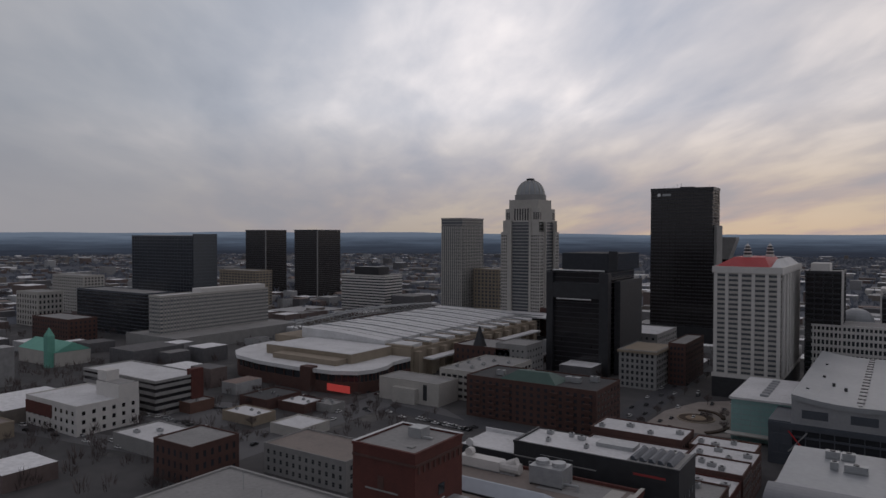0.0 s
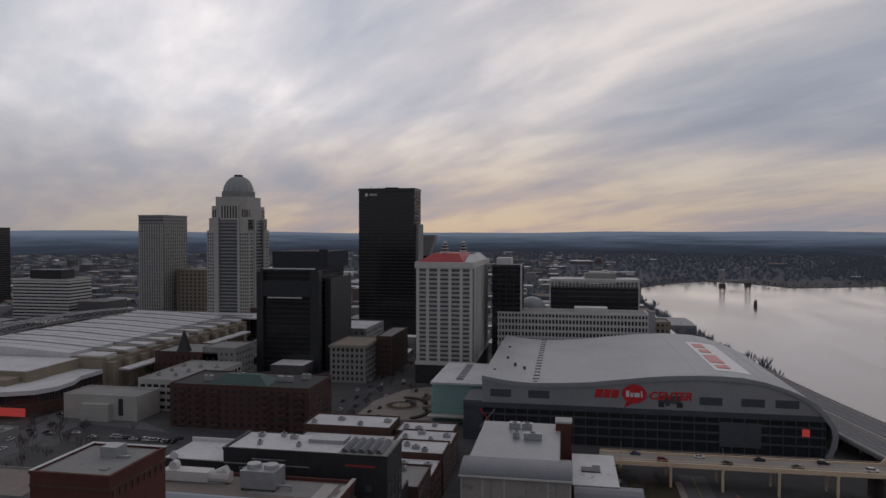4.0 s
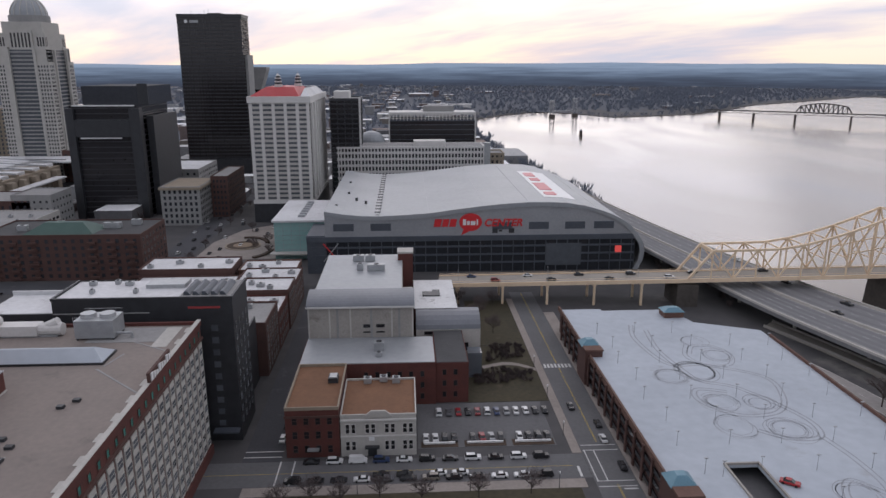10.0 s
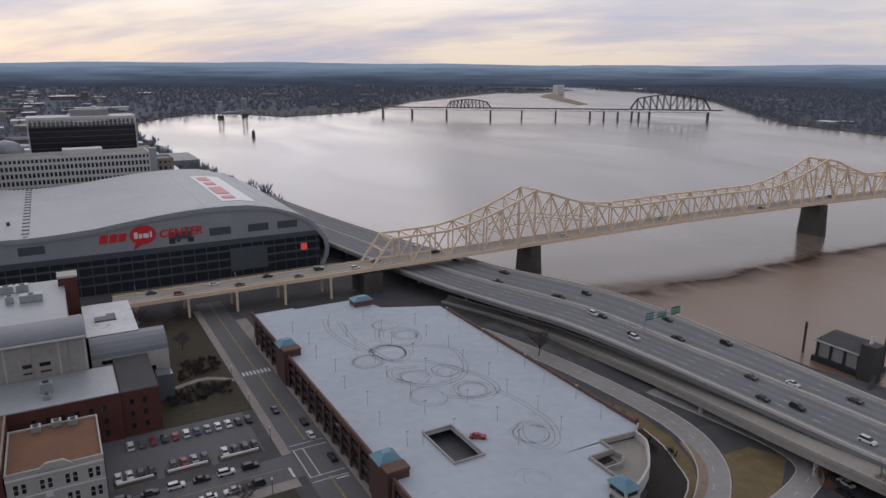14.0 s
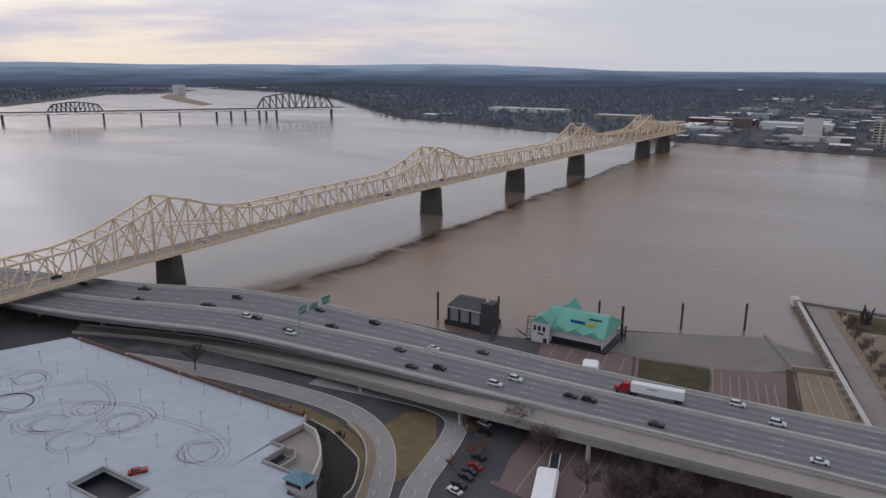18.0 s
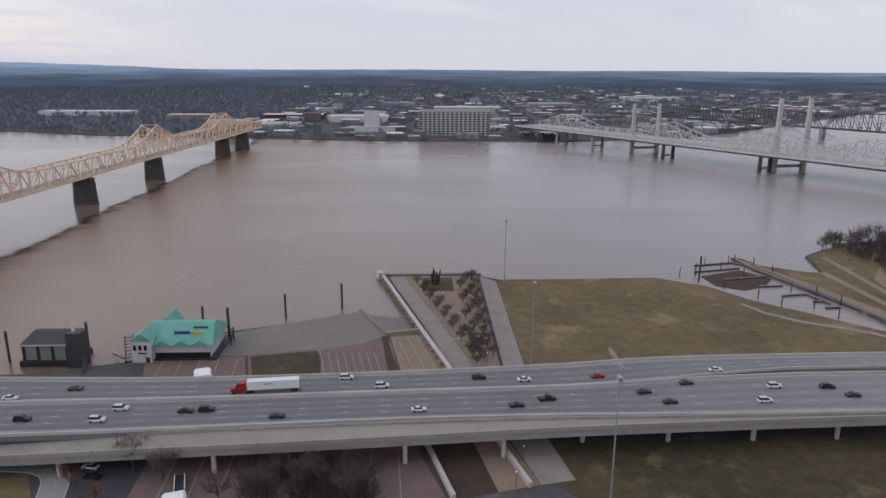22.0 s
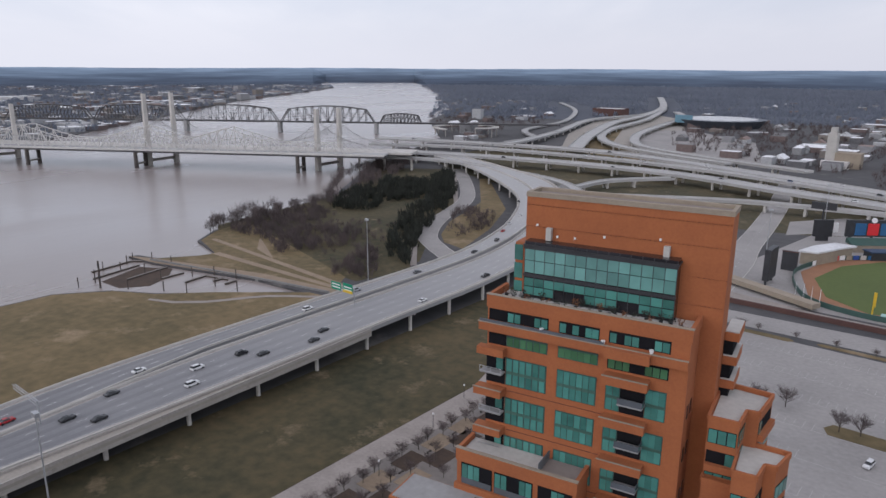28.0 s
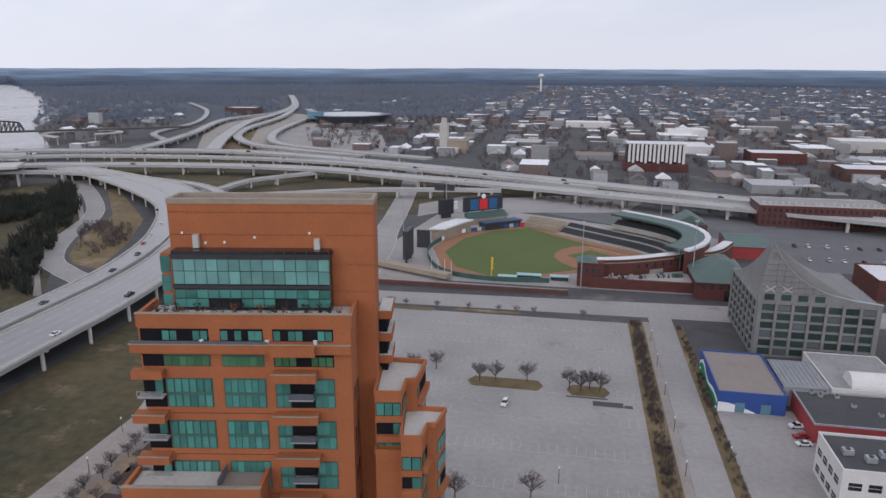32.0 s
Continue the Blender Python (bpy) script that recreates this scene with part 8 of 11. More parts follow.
part("stair_frame", Geo().beam((-14, 22, 0.5), (6, 30, 5), 0.7).beam((-12, 19, 0.5), (8, 27, 5), 0.7).beam((-10, 24, 0.3), (-4, 32, 0.3), 0.5).beam((0, 22, 0), (0, 22, 5), 0.4), "brick_brown", rs, "weathered gangway frame")
for k in range(8):
    part("gangway_rung", Geo().beam((-14 + k * 2.6, 22 + k, 0.6 + k * 0.6), (-12 + k * 2.6, 19 + k, 0.6 + k * 0.6), 0.3), "brick_brown", rs)
part("water_wheel_frame", Geo().beam((6, -20, -1), (6, -20, 7), 0.5).beam((12, -20, -1), (12, -20, 7), 0.5).beam((6, -20, 7), (12, -20, 7), 0.5).beam((6, -20, 1), (12, -20, 6), 0.4).beam((6, -20, 6), (12, -20, 1), 0.4), "metal_dark", rs)

# old floating pump house
bg = thing("floating_house", 257, 141, -1.2, "dark timber floating house with a slatted roof", "boathouse")
part("hull", box_geo(-7, 7, -11, 10, 0, 2.2), "metal_dark", bg)
part("cabin_wall", box_geo(-5.5, 5.5, -8, 9, 2.2, 8.2), "stone_grey", bg)
for k in range(4):
    part("post", box_geo(-5.9, -5.5, -8 + k * 5.4, -7.0 + k * 5.4, 2.2, 8.6), "metal_dark", bg)
part("roof", Geo().prism(rect(-6.4, 6.4, -9, 10), 8.2, 10.6, top=rect(3, 5.8, -8, 9)), "roof_dark", bg)
part("roof_edge", Geo().beam((-6.4, -9, 8.4), (-6.4, 10, 8.4), 0.4, 0.5), "stone_pale", bg)
part("lift_tower", box_geo(-9, -3, -14.5, -9.2, 0, 14), "bridge_black", bg)
part("lift_cap", Geo().rod((-6, -11, 14), (-6, -11, 17), 0.7, 0.3, n=8), "white_panel", bg)
part("gangway", Geo().beam((-8, -15, 4), (-16, -18, 1), 1.4, 0.6), "metal_dark", bg)
for x, y, h in ((254, 157, 13), (263, 131, 13), (300, 60, 12), (313, 36, 12.5), (284, 92, 12), (352, -150, 8), (375, -160, 8)):
    p = thing("mooring_pile", x, y, -1.2, "rusted steel mooring pile standing in the river", "mooring pile", "mooring piles")
    part("pile", Geo().rod((0, 0, -3), (0, 0, h), 0.5, n=8), "bark", p)
    part("collar", Geo().rod((0, 0, h - 2.5), (0, 0, h - 1.8), 0.62, n=8), "metal_dark", p)
for x, y, w, d in ((233.5, 77.5, 7, 6), (153, 61, 15.5, 6)):
    tn = thing("canopy_tent", x, y, 0, "white fabric canopy tent on thin posts", "tent", "tents")
    part("canopy", Geo().prism(rect(-w / 2, w / 2, -d / 2, d / 2), 2.9, 3.7, top=rect(-w / 2 + 0.2, w / 2 - 0.2, -d / 2 + 0.7, d / 2 - 0.7)), "tent_white", tn)
    tn.rotation_euler[2] = radians(17)
    for u in (-w / 2 + 0.2, w / 2 - 0.2):
        for v in (-d / 2 + 0.2, d / 2 - 0.2):
            part("post", Geo().rod((u, v, 0), (u, v, 2.9), 0.08, n=5), "galvanised", tn)
# marina
mr = thing("marina_dock", 0, 0, -1.2, "half-sunken marina dock with steel piles", "dock")
for run in ([(382, -159), (387, -183), (381, -190)], [(369, -154), (376, -183)], [(354, -165), (360, -191)], [(342, -178), (343, -191)], [(326.5, -182), (329, -196), (314, -199.5)], [(317.5, -193), (317.5, -199.6)], [(308.4, -194), (309, -201.5)]):
    for (ax, ay), (bx, by) in zip(run, run[1:]):
        part("walkway", Geo().beam((ax, ay, 0.75), (bx, by, 0.75), 1.1, 0.3), "wet_paving", mr)
        part("walkway_beam", Geo().beam((ax - 0.5, ay, 0.35), (bx - 0.5, by, 0.35), 0.4, 0.7), "bark", mr)
for x, y in ((361, -143), (362, -152), (381, -165), (384, -180), (387, -185), (380, -193), (373, -171), (360, -178), (339, -158), (322, -168), (309, -173), (294, -192), (364, -196), (334, -191), (327, -200), (312.6, -204), (309, -189), (369, -155), (343, -178)):
    part("pile", Geo().rod((x, y, -3), (x, y, 5.4), 0.26, n=6), "bark", mr)
part("mud", Geo().prism([(362, -155), (344, -156), (336, -168), (343, -182), (356, -192), (373, -182)], -0.5, 0.12), "mulch", mr)
for poly in ([(397, -187), (379, -195), (306, -217), (253, -224), (253, -218.5), (300, -209.6), (372, -189.5)], [(363, -227), (256.6, -227.6), (254, -224.2), (364.5, -222)], [(395, -245), (255, -232.3), (254, -228.2), (396, -241.5)], [(330, -241), (329, -239.3), (352, -246), (372, -262), (373, -264)]):
    sheet("park_path", poly, 0.1, "sand_path", "straight pale park path", "path")
qw = thing("quay_wall", 0, 0, 0, "low dark stone quay wall beside the park path", "wall", kind="structure")
part("wall", Geo().beam((378, -191, -0.2), (300, -208.9, -0.2), 0.9, 2.4).beam((300, -208.9, -0.2), (254, -217.8, -0.2), 0.9, 2.4), "stone_dark", qw)
sheet("beach_path", [(p.x, p.y) for p in glide([(252, -213.5), (259, -207.5), (274, -196), (289.6, -171.5), (300.3, -161.5), (313, -156)])] + [(p.x, p.y) for p in glide([(312, -154.2), (299, -159.2), (287.6, -169), (272.4, -193.4), (258, -205), (250.5, -211)])], 0.2, "pavement", "curved concrete edge path", "path")
sheet("lawn_shore", [(256, -222), (300, -211), (370, -192), (378, -196), (366, -214), (363, -224), (398, -236), (413, -256), (425, -290), (268, -241.8)][::-1], 0.066, "lawn_brown", "rough brown grass between the shore paths", "lawn")
sheet("lawn_tree_park", [(268, -242), (390, -268), (425, -292), (438, -350), (455, -405), (400, -450), (300, -350), (258, -290)][::-1], 0.05, "lawn", "rough park grass among bare trees", "lawn")

# ---- loop roads under the ramp ----
def ground_road(name, pts, w, label, m="old_asphalt", lines=True, lift=0.1):
    ln = glide([(x, y, 0.0) for x, y in pts], 4)
    r = thing(name, 0, 0, 0, label, "road", kind="structure")
    part("surface", ribbon(Geo(), ln, -w / 2, w / 2, 0.12, lift), m, r)
    for s in (-1, 1):
        part("kerb", ribbon(Geo(), ln, s * w / 2 - 0.15, s * w / 2 + 0.15, 0.2, lift + 0.12), "pale_concrete", r)
    if lines:
        stuff("road_marking", dashes(Geo(), ln, 0, 0.15, 3, 6, lift + 0.02), "paint_white", "white dashes", "", r)
    return r


ground_road("loop_road", [(112, 92), (132, 101), (141, 106), (152, 115), (160, 128), (163, 144), (162, 169), (158, 200), (150, 235), (138, 268)], 8.5, "curving grey loop road with pale kerbs")
ground_road("loop_road_inner", [(118, 82), (136, 91), (150, 94), (165, 97), (176, 102), (180, 114), (178, 135), (174, 160)], 7, "curving grey slip road with pale kerbs")
sheet("loop_island", [(152, 108), (160, 119), (171, 118), (176, 109), (161, 100), (143, 96), (136, 98)][::-1], 0.12, "lawn_brown", "brown grass traffic island", "lawn")
sheet("garage_bank", [(122, 104), (128, 105.5), (136, 108.5), (143, 112.5), (150, 121), (155, 134), (157, 150), (150, 175), (142, 205), (138.5, 232), (138.2, 132), (133, 126)], 0.11, "lawn_brown", "brown grass bank beside the garage", "lawn")
sheet("garage_sunken_bed", [(116, 100), (124, 105.7), (128, 106), (134, 109), (141, 114), (145, 122), (149, 131), (151, 141), (144, 143), (138.4, 133), (133, 126), (128, 116), (113, 106)], 0.17, "dark_bed", "dark wet mulch bed below the garage ramp", "planting")
bed_ = thing("bed_kerb", 0, 0, 0, "thin pale kerb round the dark bed", "kerb", kind="structure")
part("kerb", ribbon(Geo(), glide([(124, 105.7, 0), (128, 106, 0), (134, 109, 0), (141, 114, 0), (145, 122, 0), (149, 131, 0), (151, 141, 0)], 3), -0.2, 0.2, 0.3, 0.32), "pale_concrete", bed_)
sheet("loop_verge", [(p.x, p.y) for p in glide([(122, 101.6, 0), (134, 107, 0), (143, 112, 0), (150, 119.5, 0), (155, 130, 0)], 3)] + [(p.x, p.y) for p in glide([(157.2, 129, 0), (152.6, 118.5, 0), (145, 110.6, 0), (136, 105.4, 0), (124, 99, 0)], 3)], 0.155, "sand_path", "pale worn verge along the loop road", "verge")
sheet("lot_beside_loop", [(150, 92), (181, 100), (187, 82), (152, 74)][::-1], 0.09, "asphalt", "narrow car park below the ramp", "parking lot")
sheet("field_south", [(120, 40), (150, 60), (146, 10), (160, -10), (120, -58)][::-1], 0.06, "lawn", "dull lawn", "lawn")
for poly, m in (([(160, -9), (190, 0), (190, -16), (163, -21)], "mulch"), ([(163, -21.2), (190, -16.2), (190, -27), (166, -33)], "sand_path"), ([(166, -33.2), (191, -27.2), (192, -39), (168, -43)], "pavement")):
    sheet("park_strip", poly[::-1], 0.1, m, "paved park strip passing below the highway", "path")
wl_ = thing("park_wall", 0, 0, 0, "long pale retaining wall running below the highway", "wall", kind="structure")
part("wall", Geo().beam((160, -9, 0.8), (192, -1, 0.8), 1.2, 1.6), "pale_concrete", wl_)
part("wall", Geo().beam((165, -30, 0.8), (192, -23, 0.8), 1.2, 1.6), "pale_concrete", wl_)

gt = thing("service_trailer", 167.5, 64.3, 0, "small dark trailer bed with a white rim beside the tent", "trailer")
part("trailer_bed", box_geo(-3.6, 3.6, -1.2, 1.2, 0.7, 1.7), "metal_dark", gt)
for v in (-1.3, 1.3):
    part("side_rail", box_geo(-3.7, 3.7, v - 0.12, v + 0.12, 0.7, 2.0), "sign_white", gt)
for u in (-1.4, 1.4):
    for v in (-1.1, 1.1):
        part("wheel", Geo().rod((u, v - 0.12, 0.4), (u, v + 0.12, 0.4), 0.4, n=10), "metal_dark", gt)
gt.rotation_euler[2] = radians(17)
# ---- orange brick apartment tower ----
FOOT += [(10, 80, -120, -70), (-95, 110, -520, -330), (-150, 45, -625, -470)]
ROT = radians(10)


def on_tower(u, v):
    """From the tower's own plan axes to the ground plan."""
    return 64 + math.cos(ROT) * (u - 64) - math.sin(ROT) * (v + 89), -89 + math.sin(ROT) * (u - 64) + math.cos(ROT) * (v + 89)


ot = thing("orange_tower", *on_tower(0, 0), 0, "orange brick apartment tower with teal glass, balconies and roof terraces", "building", rot=10)
part("slab", box_geo(28.6, 60.8, -102, -96.4, 0, 89.0), "orange_brick", ot)
part("slab_roof", box_geo(29.2, 60.2, -101.4, -97, 89.02, 89.2), "roof_tan", ot)
part("slab_coping", Geo().box(28.5, 60.9, -97.0, -96.3, 89.0, 89.8).box(28.5, 60.9, -102.1, -101.4, 89.0, 89.8).box(28.5, 29.1, -101.4, -97, 89.0, 89.8).box(60.3, 60.9, -101.4, -97, 89.0, 89.8), "stone_tan", ot)
part("front_block", box_geo(31.6, 64, -96.3, -89, 0, 72.2), "orange_brick", ot)
part("terrace_floor", box_geo(32.1, 63.5, -96.2, -89.5, 72.22, 72.35), "stone_pale", ot)
part("terrace_parapet", Geo().box(31.4, 64.2, -89.5, -88.9, 71.4, 73.5).box(63.6, 64.2, -96.3, -89.5, 71.8, 73.5).box(31.4, 32.0, -96.3, -89.5, 71.8, 73.5), "orange_brick", ot)
part("terrace_coping", Geo().box(31.3, 64.3, -89.6, -88.8, 73.5, 73.62), "stone_tan", ot)
for z in (87.6, 84.0, 79.2, 74.8):
    part("brick_course", box_geo(28.6, 60.8, -96.44, -96.4, z, z + 0.1), "brick_red", ot)
# penthouse glass
part("glass_core", box_geo(35.3, 59.9, -96.3, -94, 72.4, 82.0), "glass_black", ot)
part("glass_cornice", box_geo(35.1, 60.1, -96.3, -93.8, 81.2, 81.5), "metal_dark", ot)
teal = Geo().box(-0.84, 0.84, -0.06, 0.0, 0, 2.05).mesh("glass_pane", "glass_pale")
teal_low = Geo().box(-0.84, 0.84, -0.06, 0.0, 0, 1.35).mesh("glass_pane", "glass_teal")
for i in range(14):
    u = 36.2 + i * 1.75
    for k in range(2):
        put("glass_pane", teal, ot, u, -93.98, 76.7 + k * 2.15, 180)
        if not (k == 0 and i in (3, 4, 8, 9, 10)):
            put("glass_pane", teal_low, ot, u, -93.98, 72.9 + k * 1.5, 180)
for i in range(15):
    part("mullion", box_geo(35.28 + i * 1.75, 35.37 + i * 1.75, -93.98, -93.88, 72.4, 82.0), "metal_dark", ot)
part("glass_sill", box_geo(35.2, 60.0, -94.0, -93.8, 76.0, 76.5), "metal_dark", ot)
part("top_band", box_geo(35.2, 60.0, -94.0, -93.86, 80.7, 81.2), "metal_dark", ot)
part("rear_block", box_geo(30, 59.5, -114, -102.2, 0, 62), "orange_brick", ot)
part("rear_roof", box_geo(30.4, 59.1, -113.6, -102.3, 62.02, 62.2), "roof_tan", ot)
part("side_bay", box_geo(60.9, 62.6, -101, -96.4, 60, 81), "orange_brick", ot)
for k in range(3):
    part("side_pane", box_geo(61.2, 62.7, -96.5, -96.3, 71.5 + k * 3.2, 74.2 + k * 3.2), "glass_teal", ot)
for x, z, h in ((37.0, 82.0, 1.6), (56.0, 82.4, 1.8)):
    part("roof_vent", box_geo(x, x + 0.9, -96.2, -95.4, z - 0.3, z + h), "stone_pale", ot)
for x, z in ((58.6, 84.2), (55.0, 82.6), (52.0, 82.7), (47.2, 83.5), (38.5, 84.2)):
    part("wall_lamp", box_geo(x, x + 0.3, -96.38, -96.1, z, z + 0.35), "sign_white", ot)
# window bays: corner, middle and balcony bay, repeated downward
pane1 = Geo().box(-0.47, 0.47, -0.05, 0.0, 0, 2.18).mesh("window_pane", "glass_teal")
pane_s = Geo().box(-0.5, 0.5, -0.05, 0.0, 0, 1.5).mesh("window_pane", "glass_teal")
pane_g = Geo().box(-0.5, 0.5, -0.05, 0.0, 0, 1.5).mesh("window_pane", "glass_green")
BAYS = ((53.4, 60.4, 6), (45.1, 51.4, 6), (41.3, 43.4, 2), (34.4, 37.3, 3))


def window_group(x0, x1, cols, z, rows, me, skip=()):
    h = 4.7 if rows == 2 else 1.75
    part("window_recess", box_geo(x0 - 0.12, x1 + 0.12, -89.02, -88.95, z - 0.1, z + h + 0.1), "recess_shade" if skip else "mullion_teal", ot)
    if rows == 2:
        part("spandrel_bar", box_geo(x0, x1, -88.92, -88.85, z + 1.95, z + 2.5), "spandrel_green", ot)
    for c in range(cols):
        if c in skip:
            continue
        u = x0 + (x1 - x0) * (c + 0.5) / cols
        for d in range(rows):
            put("window_pane", me, ot, u, -88.92, z + 0.05 + d * 2.4, 180)


window_group(53.4, 60.4, 6, 69.3, 1, pane_s, (2, 3))
window_group(60.6, 63.6, 3, 69.3, 1, pane_s, (0, 1, 2))
window_group(45.1, 51.4, 6, 69.3, 1, pane_s, (2, 4))
window_group(34.4, 43.4, 8, 69.3, 1, pane_s, (2, 3, 6))
window_group(53.4, 60.4, 6, 65.1, 1, pane_g)
window_group(60.6, 63.6, 3, 65.1, 1, pane_s, (0, 1, 2))
window_group(45.1, 51.4, 6, 65.1, 1, pane_g)
window_group(34.4, 43.4, 8, 65.1, 1, pane_g, (3, 4))
part("long_band", box_geo(31.6, 65.2, -89, -88.0, 67.5, 68.9), "orange_brick", ot)
part("long_coping", box_geo(31.5, 65.3, -88.2, -87.9, 68.9, 69.05), "stone_tan", ot)
part("long_rail", box_geo(44, 65, -88.1, -88.0, 69.05, 69.5), "glass_grey", ot)
part("balcony_band", box_geo(36.8, 43.6, -89, -86.8, 67.5, 68.95), "orange_brick", ot)
part("balcony_band", box_geo(36.8, 43.6, -89, -86.8, 63.2, 64.6), "orange_brick", ot)
part("balcony_band_coping", box_geo(36.7, 43.7, -86.95, -86.7, 64.6, 64.75), "stone_tan", ot)
part("corner_band", box_geo(60.4, 65.2, -89, -87.4, 63.4, 64.7), "orange_brick", ot)
for u in (36.9, 44.2, 54.2):
    part("planter", Geo().rod((u, -88.3, 68.95), (u, -88.3, 69.6), 0.22, 0.36, n=8), "sign_white", ot)
for z in (58.2, 51.0, 43.9, 36.8, 29.7, 22.6, 15.5, 8.4):
    for x0, x1, cols in BAYS:
        window_group(x0, x1, cols, z, 2, pane1)
    # open balcony bay and open corner, their shade painted as dark flush plates
    part("balcony_recess", box_geo(37.45, 41.2, -89.02, -88.94, z - 0.1, z + 4.8), "recess_shade", ot)
    bs_ = part("balcony_slab", box_geo(37.3, 41.1, -89, -86.9, z + 2.0, z + 2.25), "stone_grey", ot)
    part("balcony_rail", Geo().box(37.3, 41.1, -86.98, -86.9, z + 2.25, z + 3.2).box(37.3, 37.36, -88.9, -86.98, z + 2.25, z + 3.2), "glass_grey", bs_)
    bb_ = part("balcony_band", box_geo(36.8, 43.6, -89, -86.8, z - 2.0, z - 0.6), "orange_brick", ot)
    part("coping", box_geo(36.7, 43.7, -86.95, -86.7, z - 0.6, z - 0.45), "stone_tan", bb_)
    part("corner_recess", box_geo(60.6, 64.04, -90.4, -88.94, z - 0.1, z + 4.8), "recess_shade", ot)
    cs_ = part("corner_slab", box_geo(60.6, 64.6, -89, -87.4, z + 2.0, z + 2.25), "stone_grey", ot)
    part("corner_rail", Geo().box(60.6, 64.6, -87.45, -87.4, z + 2.25, z + 2.35).box(60.6, 64.6, -87.45, -87.4, z + 3.1, z + 3.2).box(60.6, 60.7, -87.45, -87.4, z + 2.35, z + 3.1).box(62.5, 62.6, -87.45, -87.4, z + 2.35, z + 3.1).box(64.5, 64.6, -87.45, -87.4, z + 2.35, z + 3.1), "galvanised", cs_)
    part("corner_pane", box_geo(61.0, 62.2, -88.94, -88.88, z + 2.5, z + 4.6), "glass_teal", ot)
    cb_ = part("corner_band", box_geo(60.4, 65.4, -89, -86.8, z - 1.9, z - 0.6), "orange_brick", ot)
    part("coping", box_geo(60.3, 65.5, -86.95, -86.7, z - 0.6, z - 0.45), "stone_tan", cb_)
    part("floor_line", box_geo(44, 60, -89.0, -88.97, z - 1.2, z - 1.1), "brick_red", ot)
    for v in (-91.5, -94):
        part("side_window", box_geo(31.5, 31.6, v - 0.6, v + 0.6, z + 0.3, z + 2.4), "glass_dark", ot)
# stepped balconies behind the slab
for k in range(3):
    part("side_balcony", box_geo(26.4, 28.6, -107, -100.5, 68.6 - k * 4.0, 70.0 - k * 4.0), "orange_brick", ot)
    part("side_balcony_floor", box_geo(26.5, 28.5, -106.9, -100.6, 70.02 - k * 4.0, 70.15 - k * 4.0), "stone_pale", ot)
    # dark box in place of the shade between the balconies
    part("side_balcony_recess", box_geo(27.2, 28.6, -106.6, -100.9, 66.2 - k * 4.0, 68.5 - k * 4.0), "recess_shade", ot)
# low terraces in front
part("low_block", box_geo(45.4, 66.3, -88.9, -83, 0, 46.6), "orange_brick", ot)
part("low_terrace", box_geo(45.9, 65.8, -88.8, -83.5, 46.62, 46.8), "stone_pale", ot)
part("low_terrace_wood", box_geo(46, 52, -88.7, -83.6, 46.8, 46.86), "roof_tan", ot)
part("low_parapet", Geo().box(45.2, 66.5, -83.5, -82.9, 45.4, 47.6).box(65.9, 66.5, -88.9, -83.5, 45.6, 47.6).box(45.2, 45.8, -88.9, -83.5, 45.6, 47.6), "orange_brick", ot)
part("low_parapet_coping", box_geo(45.1, 66.6, -83.6, -82.8, 47.6, 47.72), "stone_tan", ot)
part("terrace_divider", box_geo(51.9, 52.1, -88.6, -84, 46.86, 48.4), "glass_grey", ot)
part("low_wing", box_geo(52, 75, -82.8, -75, 0, 40), "orange_brick", ot)
part("low_wing_roof", box_geo(52.4, 74.6, -82.5, -75.4, 40.02, 40.2), "roof_grey", ot)
part("roof_garden", box_geo(54, 62, -81.5, -76.5, 40.2, 40.35), "lawn", ot)
for x0_, cols_, open_ in ((46.0, 5, (0, 3, 4)), (52.6, 6, (2, 3)), (59.8, 5, (0, 1))):
    part("low_recess", box_geo(x0_ - 0.1, x0_ + cols_ * 1.1 + 0.1, -82.94, -82.86, 41.4, 45.2), "recess_shade", ot)
    for c_ in range(cols_):
        if c_ not in open_:
            part("window_pane", box_geo(x0_ + c_ * 1.1 + 0.06, x0_ + c_ * 1.1 + 1.04, -82.86, -82.8, 41.6, 45.0), "glass_teal", ot)
    part("low_rail", box_geo(x0_, x0_ + cols_ * 1.1, -82.8, -82.74, 41.4, 42.5), "glass_grey", ot)
part("low_band", box_geo(45.2, 66.5, -83.0, -82.3, 39.9, 41.3), "orange_brick", ot)
# stepped wings
for name, z, poly in (("wing_upper", 59.0, [(28.5, -91.5), (28.5, -105), (20.8, -104), (22.0, -96.4), (23.8, -96.2), (24.2, -91.5)]), ("wing_lower", 53.6, [(24.1, -87.2), (24.1, -97), (17.2, -96.5), (18.6, -91.4), (20.2, -91.2), (20.8, -87.2)]), ("wing_step", 49.4, [(28.4, -90.2), (28.4, -91.4), (24.2, -91.4), (24.2, -90.2)])):
    part(name, Geo().prism(poly[::-1], 0, z), "orange_brick", ot)
    cx, cy = sum(p[0] for p in poly) / len(poly), sum(p[1] for p in poly) / len(poly)
    inner = [(cx + (x - cx) * 0.9, cy + (y - cy) * 0.94) for x, y in poly]
    part(name + "_roof", Geo().prism(inner[::-1], z, z + 0.15), "stone_pale", ot)
    g = Geo()
    for (xa, ya), (xb, yb) in zip(poly, poly[1:] + poly[:1]):
        g.beam((xa, ya, z + 0.4), (xb, yb, z + 0.4), 0.4, 0.9)
    part(name + "_parapet", g, "orange_brick", ot)
